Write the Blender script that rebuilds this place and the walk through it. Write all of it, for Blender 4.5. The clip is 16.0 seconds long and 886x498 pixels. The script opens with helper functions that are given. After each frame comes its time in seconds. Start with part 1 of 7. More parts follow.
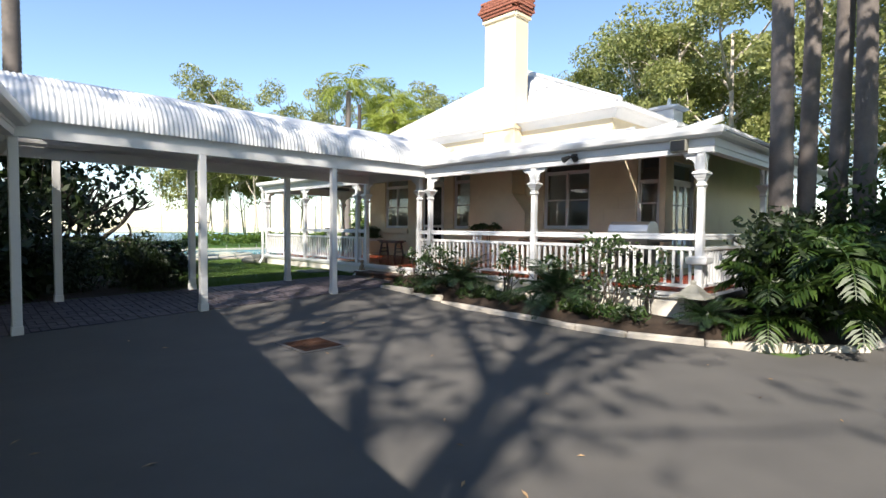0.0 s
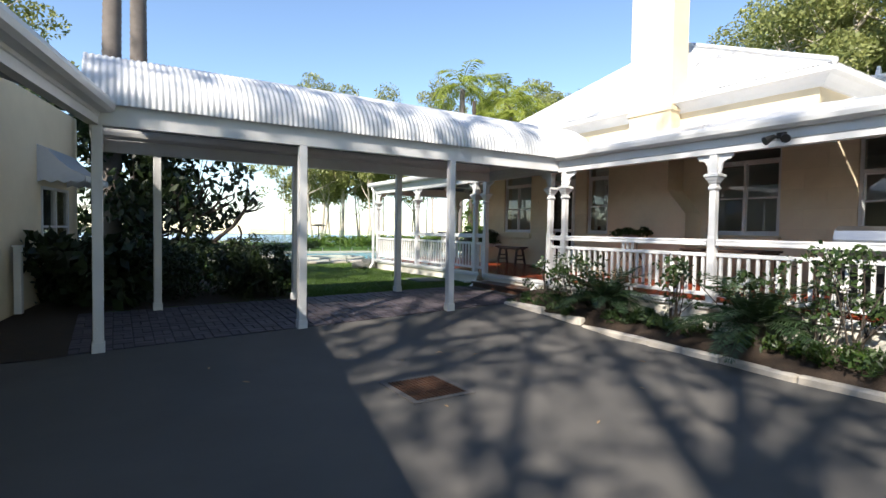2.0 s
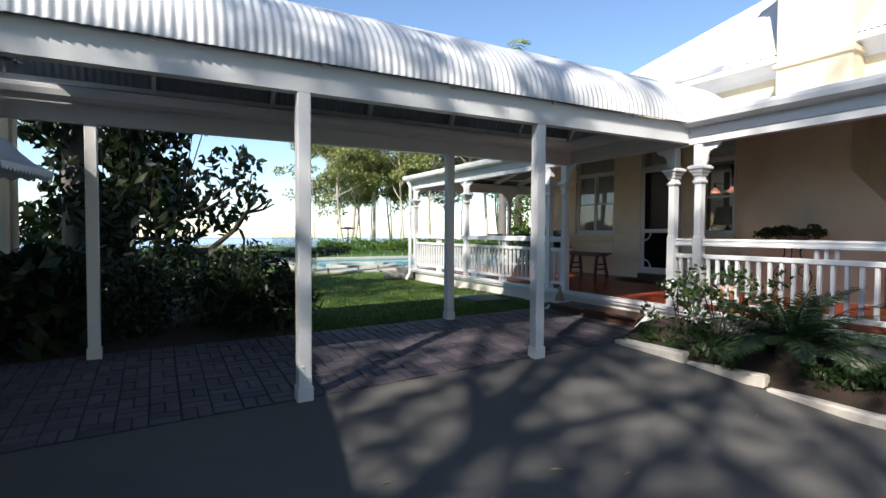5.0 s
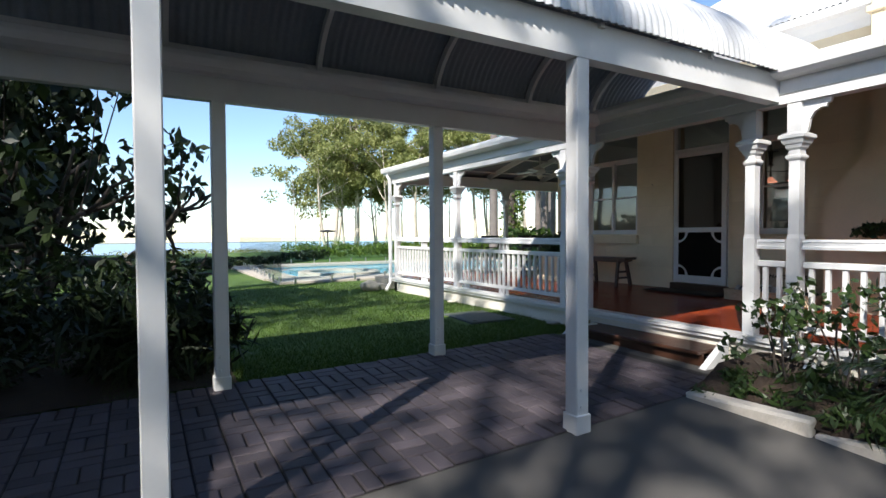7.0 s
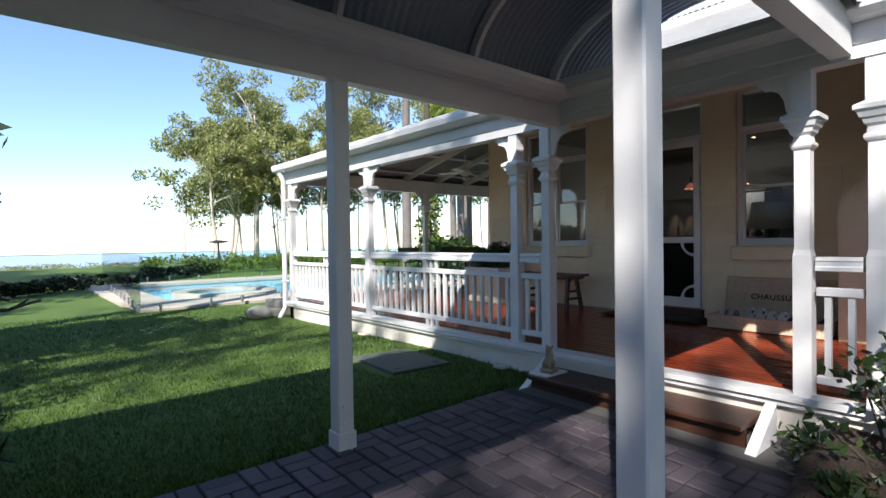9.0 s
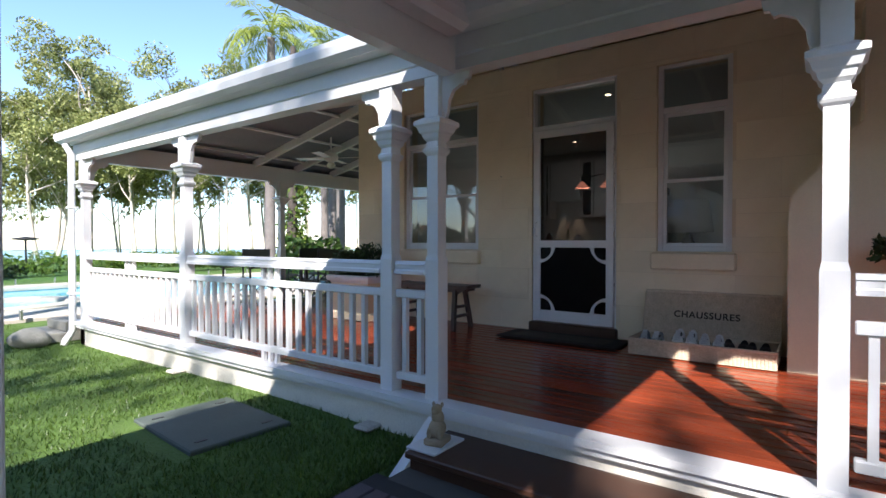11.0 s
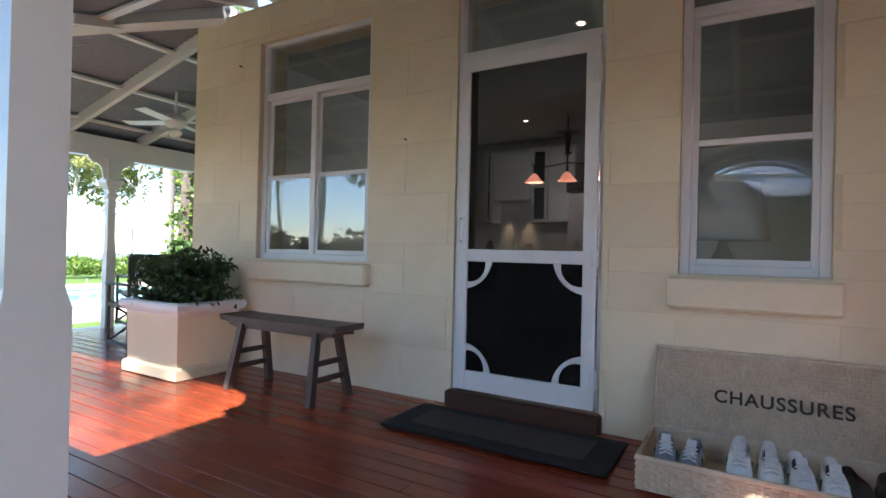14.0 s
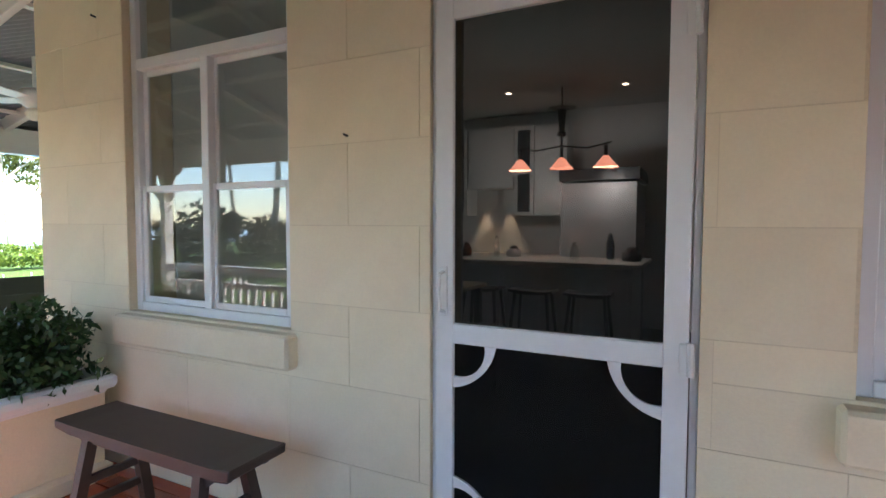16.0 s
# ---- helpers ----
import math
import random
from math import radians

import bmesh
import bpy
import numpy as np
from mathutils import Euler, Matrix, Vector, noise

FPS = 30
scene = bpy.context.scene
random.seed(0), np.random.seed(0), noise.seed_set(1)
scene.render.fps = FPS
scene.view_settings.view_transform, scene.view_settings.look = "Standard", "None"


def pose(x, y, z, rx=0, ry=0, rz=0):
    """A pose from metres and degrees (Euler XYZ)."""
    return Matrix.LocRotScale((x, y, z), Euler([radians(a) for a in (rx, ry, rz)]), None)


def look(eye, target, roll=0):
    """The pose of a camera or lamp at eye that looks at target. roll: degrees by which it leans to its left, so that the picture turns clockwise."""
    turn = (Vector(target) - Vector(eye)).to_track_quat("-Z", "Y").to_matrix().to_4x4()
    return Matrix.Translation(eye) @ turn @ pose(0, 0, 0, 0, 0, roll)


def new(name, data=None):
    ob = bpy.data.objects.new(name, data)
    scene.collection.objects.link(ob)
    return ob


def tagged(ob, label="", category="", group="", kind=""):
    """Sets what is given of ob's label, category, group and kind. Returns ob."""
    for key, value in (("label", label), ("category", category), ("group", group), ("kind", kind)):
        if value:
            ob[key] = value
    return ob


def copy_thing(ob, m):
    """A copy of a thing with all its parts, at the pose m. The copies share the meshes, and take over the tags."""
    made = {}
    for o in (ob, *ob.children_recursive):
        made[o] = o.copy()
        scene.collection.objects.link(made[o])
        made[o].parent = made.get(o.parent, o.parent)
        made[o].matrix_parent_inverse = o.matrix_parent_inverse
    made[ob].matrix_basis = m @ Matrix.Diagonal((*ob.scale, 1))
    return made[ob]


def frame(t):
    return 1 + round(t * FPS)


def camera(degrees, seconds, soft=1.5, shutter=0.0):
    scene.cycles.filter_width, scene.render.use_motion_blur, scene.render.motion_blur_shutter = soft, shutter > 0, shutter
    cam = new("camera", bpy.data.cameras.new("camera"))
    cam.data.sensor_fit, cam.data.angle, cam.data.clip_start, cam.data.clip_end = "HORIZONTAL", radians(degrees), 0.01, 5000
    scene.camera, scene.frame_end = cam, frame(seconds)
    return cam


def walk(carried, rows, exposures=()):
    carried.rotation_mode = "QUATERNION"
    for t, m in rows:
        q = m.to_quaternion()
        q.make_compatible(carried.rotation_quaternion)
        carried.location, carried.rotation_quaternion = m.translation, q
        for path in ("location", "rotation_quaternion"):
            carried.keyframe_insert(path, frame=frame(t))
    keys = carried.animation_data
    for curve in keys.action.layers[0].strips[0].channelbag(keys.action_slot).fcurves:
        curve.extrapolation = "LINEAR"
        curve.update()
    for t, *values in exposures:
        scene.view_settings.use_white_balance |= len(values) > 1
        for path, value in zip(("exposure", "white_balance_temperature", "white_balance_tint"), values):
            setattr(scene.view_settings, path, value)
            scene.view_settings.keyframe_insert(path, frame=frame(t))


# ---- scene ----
cam = camera(80.9, 16.0)
PATH = [
    (0, (0.091, 0.395, 1.657), (1.484, 1.827, 1.576), 0.5),
    (0.5, (0.316, 0.707, 1.658), (1.606, 2.233, 1.58), 0.6),
    (1, (0.601, 1.166, 1.653), (1.793, 2.77, 1.578), 0.8),
    (1.5, (0.818, 1.647, 1.647), (1.943, 3.299, 1.578), 0.9),
    (2, (1.053, 2.18, 1.666), (2.123, 3.869, 1.594), 0.9),
    (2.5, (1.27, 2.686, 1.677), (2.302, 4.397, 1.604), 0.9),
    (3, (1.481, 3.229, 1.681), (2.488, 4.955, 1.611), 0.9),
    (3.5, (1.717, 3.695, 1.66), (2.694, 5.439, 1.595), 0.8),
    (4, (1.974, 4.196, 1.678), (2.926, 5.953, 1.609), 0.8),
    (4.2, (2.029, 4.421, 1.671), (2.983, 6.178, 1.602), 0.7),
    (6.5, (3.102, 6.731, 1.677), (4.095, 8.466, 1.618), -0.3),
    (7, (3.415, 7.225, 1.662), (4.424, 8.951, 1.605), -0.3),
    (7.5, (3.691, 7.725, 1.651), (4.739, 9.428, 1.605), -0.3),
    (8, (3.972, 8.254, 1.71), (5.091, 9.911, 1.658), 0.1),
    (8.5, (4.234, 8.686, 1.739), (5.436, 10.284, 1.697), -0.4),
    (10.8, (5.70, 10.14, 1.728), (7.29, 11.352, 1.705), -0.1),
    (11, (5.865, 10.24, 1.732), (7.478, 11.422, 1.706), -0.0),
    (11.5, (6.228, 10.4, 1.738), (7.875, 11.534, 1.712), 0.1),
    (12, (6.701, 10.595, 1.763), (8.369, 11.698, 1.725), 0.6),
    (12.5, (7.103, 10.779, 1.774), (8.789, 11.854, 1.734), 0.7),
    (13, (7.57, 11.0, 1.809), (9.273, 12.046, 1.751), 0.8),
    (13.5, (7.977, 11.128, 1.77), (9.687, 12.166, 1.74), 0.9),
    (14, (8.355, 11.291, 1.725), (10.079, 12.305, 1.739), 1.3),
    (14.5, (8.64, 11.511, 1.818), (10.402, 12.457, 1.801), 1.0),
    (15, (8.935, 11.721, 1.897), (10.73, 12.605, 1.877), 0.2),
    (15.2, (9.059, 11.839, 1.953), (10.873, 12.68, 1.908), -0.0),
    (15.5, (9.265, 11.849, 2.034), (11.055, 12.738, 1.969), 0.1),
    (16, (9.575, 12.026, 2.154), (11.36, 12.922, 2.052), 0.1),
]
EXPOSURES = [(0, 1.08, 6600, 11), (4, 0.86, 6400, 11), (6.5, 0.76, 6250, 11), (7.0, 0.86, 6240, 11), (7.5, 1.0, 6230, 12), (8.5, 0.98, 6200, 13), (11, 1.45, 6050, 15), (12, 1.80, 5950, 16), (13.5, 2.58, 6100, 14), (14.5, 2.82, 6200, 13), (16, 3.1, 6250, 13)]
walk(cam, [(t, look(eye, target, roll)) for t, eye, target, roll in PATH], EXPOSURES)
# ==== place ====

# ---- world and sun ----
SUN_WAY = Vector((0.82, 0.53, -0.83))
world = bpy.data.worlds.new("world")
scene.world = world
world.use_nodes = True
_nt = world.node_tree
_sky = _nt.nodes.new("ShaderNodeTexSky")
_sky.sky_type = "NISHITA"
_sky.sun_disc = False
_sky.sun_elevation = radians(40.4)
_sky.sun_rotation = radians(237.1)
_sky.altitude = 0
_sky.air_density = 1.0
_sky.dust_density = 0.1
_sky.ozone_density = 3.0
_bg = _nt.nodes["Background"]
_nt.links.new(_sky.outputs[0], _bg.inputs[0])
_bg.inputs[1].default_value = 0.120
sun = new("sun", bpy.data.lights.new("sun", "SUN"))
sun.data.energy = 5.0
sun.data.angle = radians(0.55)
sun.data.color = (1.0, 0.93, 0.82)
sun.matrix_world = look((0, 0, 0), SUN_WAY)

# ---- small builders ----
OFF = {}


def thing(name, label, category, at=(0, 0, 0), world=False, group="", kind="", turn=0):
    """A top-level Empty. With world=True its parts are given in world coordinates."""
    ob = new(name)
    ob.empty_display_size = 0.1
    ob.matrix_basis = pose(*at, 0, 0, turn)
    if world:
        OFF[ob.name] = Vector(at)
    return tagged(ob, label, category, group, kind)


def finish(bm, name, smooth=False):
    me = bpy.data.meshes.new(name)
    bmesh.ops.recalc_face_normals(bm, faces=bm.faces)
    bm.to_mesh(me)
    bm.free()
    if smooth:
        me.polygons.foreach_set("use_smooth", [True] * len(me.polygons))
    return me


def part(name, bm, material, parent, label="", smooth=False, shadow=True):
    root = parent
    while root.parent:
        root = root.parent
    if root.name in OFF:
        bmesh.ops.translate(bm, verts=bm.verts, vec=-OFF[root.name])
    me = finish(bm, name, smooth)
    me.materials.append(material)
    ob = new(name, me)
    ob.parent = parent
    ob.visible_shadow = shadow
    if label:
        ob["label"] = label
    return ob


def single(name, bm, material, label, category, kind="", group="", smooth=False):
    me = finish(bm, name, smooth)
    me.materials.append(material)
    return tagged(new(name, me), label, category, group, kind)


def box(bm, a, b, bevel=0.0):
    c = [(p + q) / 2 for p, q in zip(a, b)]
    s = [abs(q - p) for p, q in zip(a, b)]
    r = bmesh.ops.create_cube(bm, size=1, matrix=Matrix.Translation(c) @ Matrix.Diagonal((*s, 1)))
    if bevel:
        e = list({e for v in r["verts"] for e in v.link_edges})
        bmesh.ops.bevel(bm, geom=e, offset=bevel, segments=1, affect="EDGES")
    return bm


def obox(bm, m, size, bevel=0.0):
    r = bmesh.ops.create_cube(bm, size=1, matrix=m @ Matrix.Diagonal((*size, 1)))
    if bevel:
        e = list({e for v in r["verts"] for e in v.link_edges})
        bmesh.ops.bevel(bm, geom=e, offset=bevel, segments=1, affect="EDGES")
    return bm


def nbox(a, b, bevel=0.0):
    return box(bmesh.new(), a, b, bevel)


def tube(bm, pts, radii, seg=8, cap=True):
    """A tapered tube through the points."""
    pts = [Vector(p) for p in pts]
    if not hasattr(radii, "__len__"):
        radii = [radii] * len(pts)
    rings = []
    side = None
    for i, p in enumerate(pts):
        d = (pts[min(i + 1, len(pts) - 1)] - pts[max(i - 1, 0)]).normalized()
        if side is None:
            side = d.orthogonal().normalized()
        side = (side - d * side.dot(d)).normalized()
        up = d.cross(side)
        rings.append([bm.verts.new(p + radii[i] * (math.cos(k * math.tau / seg) * side + math.sin(k * math.tau / seg) * up)) for k in range(seg)])
    for r, s in zip(rings, rings[1:]):
        for k in range(seg):
            bm.faces.new((r[k], r[(k + 1) % seg], s[(k + 1) % seg], s[k]))
    if cap:
        bm.faces.new(rings[0][::-1])
        bm.faces.new(rings[-1])
    return bm


def lathe(bm, profile, at=(0, 0, 0), seg=16):
    """Profile of (radius, height) turned round the upright axis."""
    at = Vector(at)
    rings = []
    for r, z in profile:
        rings.append([bm.verts.new(at + Vector((r * math.cos(k * math.tau / seg), r * math.sin(k * math.tau / seg), z))) for k in range(seg)])
    for r, s in zip(rings, rings[1:]):
        for k in range(seg):
            bm.faces.new((r[k], r[(k + 1) % seg], s[(k + 1) % seg], s[k]))
    bm.faces.new(rings[0][::-1])
    bm.faces.new(rings[-1])
    return bm


def square_lathe(bm, profile, at=(0, 0, 0)):
    """Profile of (half width, height) as a square moulding."""
    at = Vector(at)
    rings = [[bm.verts.new(at + Vector((sx * r, sy * r, z))) for sx, sy in ((-1, -1), (1, -1), (1, 1), (-1, 1))] for r, z in profile]
    for r, s in zip(rings, rings[1:]):
        for k in range(4):
            bm.faces.new((r[k], r[(k + 1) % 4], s[(k + 1) % 4], s[k]))
    bm.faces.new(rings[0][::-1])
    bm.faces.new(rings[-1])
    return bm


def prism(bm, outline, axis, a, b):
    """An outline of (u, v) pushed along an axis from a to b. axis x: (y, z); y: (x, z); z: (x, y)."""
    def put(u, v, w):
        return {"x": (w, u, v), "y": (u, w, v), "z": (u, v, w)}[axis]
    lo = [bm.verts.new(put(u, v, a)) for u, v in outline]
    hi = [bm.verts.new(put(u, v, b)) for u, v in outline]
    n = len(outline)
    for k in range(n):
        bm.faces.new((lo[k], lo[(k + 1) % n], hi[(k + 1) % n], hi[k]))
    bm.faces.new(lo[::-1])
    bm.faces.new(hi)
    return bm


def sweep(bm, outline, path):
    """An outline of (out, up) carried along a level path with mitred corners; out is to the right of the way."""
    path = [Vector(p) for p in path]
    rings = []
    for i, p in enumerate(path):
        d0 = (p - path[i - 1]).normalized() if i else (path[1] - p).normalized()
        d1 = (path[i + 1] - p).normalized() if i < len(path) - 1 else d0
        n0, n1 = Vector((d0.y, -d0.x, 0)), Vector((d1.y, -d1.x, 0))
        n = (n0 + n1).normalized()
        n /= max(0.3, n.dot(n0))
        rings.append([bm.verts.new(p + n * u + Vector((0, 0, v))) for u, v in outline])
    k = len(outline)
    for r, s in zip(rings, rings[1:]):
        for j in range(k):
            bm.faces.new((r[j], r[(j + 1) % k], s[(j + 1) % k], s[j]))
    bm.faces.new(rings[0][::-1])
    bm.faces.new(rings[-1])
    return bm


def raw(name, verts, faces):
    me = bpy.data.meshes.new(name)
    me.from_pydata(verts, [], faces)
    me.validate()
    return me


def raw_part(name, verts, faces, material, parent, label="", smooth=False, kind=""):
    me = raw(name, verts, faces)
    me.materials.append(material)
    if smooth:
        me.polygons.foreach_set("use_smooth", [True] * len(me.polygons))
    ob = new(name, me)
    ob.parent = parent
    if label:
        ob["label"] = label
    if kind:
        ob["kind"] = kind
    return ob


# ---- materials ----
def ramp_mix(nt, fac, a, b):
    m = nt.nodes.new("ShaderNodeMix")
    m.data_type = "RGBA"
    nt.links.new(fac, m.inputs[0])
    for k, v in ((6, a), (7, b)):
        if isinstance(v, tuple):
            m.inputs[k].default_value = (*v, 1)
        else:
            nt.links.new(v, m.inputs[k])
    return m.outputs[2]


def noise_node(nt, scale, detail=4, rough=0.6, stretch=None):
    co = nt.nodes.new("ShaderNodeTexCoord")
    n = nt.nodes.new("ShaderNodeTexNoise")
    n.inputs["Scale"].default_value = scale
    n.inputs["Detail"].default_value = detail
    n.inputs["Roughness"].default_value = rough
    out = co.outputs["Object"]
    if stretch:
        mp = nt.nodes.new("ShaderNodeMapping")
        mp.inputs["Scale"].default_value = stretch
        nt.links.new(out, mp.inputs[0])
        out = mp.outputs[0]
    nt.links.new(out, n.inputs["Vector"])
    return n.outputs["Fac"]


def sharpen(nt, fac, lo, hi):
    r = nt.nodes.new("ShaderNodeMapRange")
    r.inputs["From Min"].default_value = lo
    r.inputs["From Max"].default_value = hi
    nt.links.new(fac, r.inputs["Value"])
    return r.outputs["Result"]


def surface(name, dark, light, rough=0.6, scale=3.0, fine=60.0, bump=0.2, metal=0.0, vary=0.0, stretch=None, stain=None, spec=0.5, bump_size=0.01, rough_vary=0.1, island=0.0, coat=0.0, grain_share=0.45):
    """A surface with colour at two scales, fine relief and, when asked, stains and a difference from piece to piece."""
    m = bpy.data.materials.new(name)
    m.use_nodes = True
    nt = m.node_tree
    p = nt.nodes["Principled BSDF"]
    big = noise_node(nt, scale, 5, 0.6, stretch)
    small = noise_node(nt, fine, 3, 0.6, stretch)
    col = ramp_mix(nt, sharpen(nt, big, 0.3, 0.7), dark, light)
    mid = tuple((a + b) / 2 for a, b in zip(dark, light))
    grain = ramp_mix(nt, sharpen(nt, small, 0.25, 0.75), tuple(c * 0.8 for c in mid), tuple(min(1, c * 1.15) for c in mid))
    mm = nt.nodes.new("ShaderNodeMix")
    mm.data_type = "RGBA"
    mm.inputs[0].default_value = grain_share
    nt.links.new(col, mm.inputs[6])
    nt.links.new(grain, mm.inputs[7])
    col = mm.outputs[2]
    if stain:
        col = ramp_mix(nt, sharpen(nt, noise_node(nt, scale * 0.37, 6, 0.7), 0.55, 0.75), col, stain)
    if vary or island:
        if vary:
            src = nt.nodes.new("ShaderNodeObjectInfo").outputs["Random"]
        else:
            src = nt.nodes.new("ShaderNodeNewGeometry").outputs["Random Per Island"]
        amount = vary or island
        r = nt.nodes.new("ShaderNodeMapRange")
        r.inputs["To Min"].default_value = 1 - amount
        r.inputs["To Max"].default_value = 1 + amount
        nt.links.new(src, r.inputs["Value"])
        h = nt.nodes.new("ShaderNodeHueSaturation")
        nt.links.new(r.outputs[0], h.inputs["Value"])
        nt.links.new(col, h.inputs["Color"])
        col = h.outputs[0]
    nt.links.new(col, p.inputs["Base Color"])
    rr = nt.nodes.new("ShaderNodeMapRange")
    rr.inputs["To Min"].default_value = max(0.02, rough - rough_vary)
    rr.inputs["To Max"].default_value = min(1, rough + rough_vary)
    nt.links.new(big, rr.inputs["Value"])
    nt.links.new(rr.outputs[0], p.inputs["Roughness"])
    p.inputs["Metallic"].default_value = metal
    p.inputs["Specular IOR Level"].default_value = spec
    p.inputs["Coat Weight"].default_value = coat
    if bump:
        b = nt.nodes.new("ShaderNodeBump")
        b.inputs["Strength"].default_value = bump
        b.inputs["Distance"].default_value = bump_size
        nt.links.new(small, b.inputs["Height"])
        nt.links.new(b.outputs[0], p.inputs["Normal"])
    return m


def leaf_material(name, dark, light, pass_light=0.35, rough=0.45):
    """Leaves that let some light pass_light, each clump a little different."""
    m = bpy.data.materials.new(name)
    m.use_nodes = True
    nt = m.node_tree
    p = nt.nodes["Principled BSDF"]
    out = nt.nodes["Material Output"]
    rnd = nt.nodes.new("ShaderNodeNewGeometry").outputs["Random Per Island"]
    col = ramp_mix(nt, rnd, dark, light)
    h = nt.nodes.new("ShaderNodeHueSaturation")
    h.inputs["Value"].default_value = 1.0
    nt.links.new(sharpen(nt, noise_node(nt, 0.6, 2), -0.6, 1.0), h.inputs["Value"])
    nt.links.new(col, h.inputs["Color"])
    nt.links.new(h.outputs[0], p.inputs["Base Color"])
    p.inputs["Roughness"].default_value = rough
    t = nt.nodes.new("ShaderNodeBsdfTranslucent")
    nt.links.new(h.outputs[0], t.inputs["Color"])
    mix = nt.nodes.new("ShaderNodeMixShader")
    mix.inputs[0].default_value = pass_light
    nt.links.new(p.outputs[0], mix.inputs[1])
    nt.links.new(t.outputs[0], mix.inputs[2])
    nt.links.new(mix.outputs[0], out.inputs["Surface"])
    return m


def clear(name, tint, gloss_ior=1.5, rough=0.02, pass_light=1.0):
    """A thin pane: what lies behind it, with a mirror layer that grows towards grazing views."""
    m = bpy.data.materials.new(name)
    m.use_nodes = True
    nt = m.node_tree
    nt.nodes.remove(nt.nodes["Principled BSDF"])
    t = nt.nodes.new("ShaderNodeBsdfTransparent")
    t.inputs[0].default_value = (*tint, 1)
    g = nt.nodes.new("ShaderNodeBsdfGlossy")
    g.inputs["Roughness"].default_value = rough
    f0 = ((gloss_ior - 1) / (gloss_ior + 1)) ** 2
    lw = nt.nodes.new("ShaderNodeLayerWeight")
    lw.inputs["Blend"].default_value = 0.5
    pw = nt.nodes.new("ShaderNodeMath")
    pw.operation = "POWER"
    pw.inputs[1].default_value = 5.0
    f = nt.nodes.new("ShaderNodeMath")
    f.operation = "MULTIPLY_ADD"
    f.inputs[1].default_value = 1 - f0
    f.inputs[2].default_value = f0
    nt.links.new(lw.outputs["Facing"], pw.inputs[0])
    nt.links.new(pw.outputs[0], f.inputs[0])
    mix = nt.nodes.new("ShaderNodeMixShader")
    nt.links.new(f.outputs[0], mix.inputs[0])
    nt.links.new(t.outputs[0], mix.inputs[1])
    nt.links.new(g.outputs[0], mix.inputs[2])
    nt.links.new(mix.outputs[0], nt.nodes["Material Output"].inputs["Surface"])
    return m


def glow(name, colour, strength):
    m = bpy.data.materials.new(name)
    m.use_nodes = True
    p = m.node_tree.nodes["Principled BSDF"]
    p.inputs["Base Color"].default_value = (*colour, 1)
    p.inputs["Emission Color"].default_value = (*colour, 1)
    p.inputs["Emission Strength"].default_value = strength
    return m


def mesh_screen(name, colour, open_share):
    """Fly-screen mesh: part open, part dark thread."""
    m = bpy.data.materials.new(name)
    m.use_nodes = True
    nt = m.node_tree
    p = nt.nodes["Principled BSDF"]
    p.inputs["Base Color"].default_value = (*colour, 1)
    p.inputs["Roughness"].default_value = 0.95
    p.inputs["Specular IOR Level"].default_value = 0.05
    t = nt.nodes.new("ShaderNodeBsdfTransparent")
    mix = nt.nodes.new("ShaderNodeMixShader")
    mix.inputs[0].default_value = open_share
    nt.links.new(p.outputs[0], mix.inputs[1])
    nt.links.new(t.outputs[0], mix.inputs[2])
    nt.links.new(mix.outputs[0], nt.nodes["Material Output"].inputs["Surface"])
    return m


ASPHALT = surface("asphalt", (0.060, 0.057, 0.055), (0.112, 0.105, 0.097), 0.9, 0.9, 140, 0.6, bump_size=0.006, stain=(0.095, 0.087, 0.078))
GRASS = surface("lawn grass", (0.045, 0.095, 0.012), (0.095, 0.165, 0.02), 0.9, 1.2, 40, 0.8, bump_size=0.03, stain=(0.09, 0.13, 0.03))
BLADE = leaf_material("grass blades", (0.05, 0.115, 0.012), (0.135, 0.22, 0.03), 0.35)
MULCH = surface("bark mulch", (0.02, 0.013, 0.009), (0.07, 0.045, 0.028), 0.95, 9, 60, 1.0, bump_size=0.03)
PAVER = surface("clay paver", (0.05, 0.042, 0.052), (0.095, 0.078, 0.088), 0.7, 4, 70, 0.5, vary=0.3, bump_size=0.006, stain=(0.05, 0.045, 0.05))
JOINT = surface("sand joint", (0.03, 0.028, 0.028), (0.05, 0.045, 0.042), 0.95, 6, 120, 0.4)
WHITE = surface("white gloss paint", (0.66, 0.66, 0.665), (0.74, 0.74, 0.735), 0.38, 1.4, 30, 0.04, stain=(0.62, 0.61, 0.58), bump_size=0.003, grain_share=0.08)
CREAM = surface("cream render", (0.70, 0.59, 0.41), (0.79, 0.68, 0.49), 0.8, 1.3, 70, 0.25, stain=(0.66, 0.55, 0.38), bump_size=0.004, grain_share=0.2)
CREAM_BLOCK = surface("cream ashlar block", (0.71, 0.60, 0.42), (0.79, 0.68, 0.49), 0.8, 1.6, 80, 0.25, vary=0.035, stain=(0.67, 0.56, 0.39), bump_size=0.004, grain_share=0.15)
CREAM_JOINT = surface("cream joint", (0.62, 0.51, 0.35), (0.69, 0.58, 0.41), 0.9, 3, 90, 0.3)
ROOF_WHITE = surface("white painted corrugated steel", (0.60, 0.61, 0.63), (0.70, 0.70, 0.71), 0.42, 0.8, 40, 0.05, stain=(0.50, 0.50, 0.50))
# zinc grey, darkened so that the colour carries the shade under the roof
ROOF_UNDER_SHADED = surface("galvanised sheet underside with painted shade", (0.19, 0.225, 0.27), (0.28, 0.315, 0.36), 0.55, 1.0, 30, 0.05, metal=0.2, stain=(0.2, 0.19, 0.18))
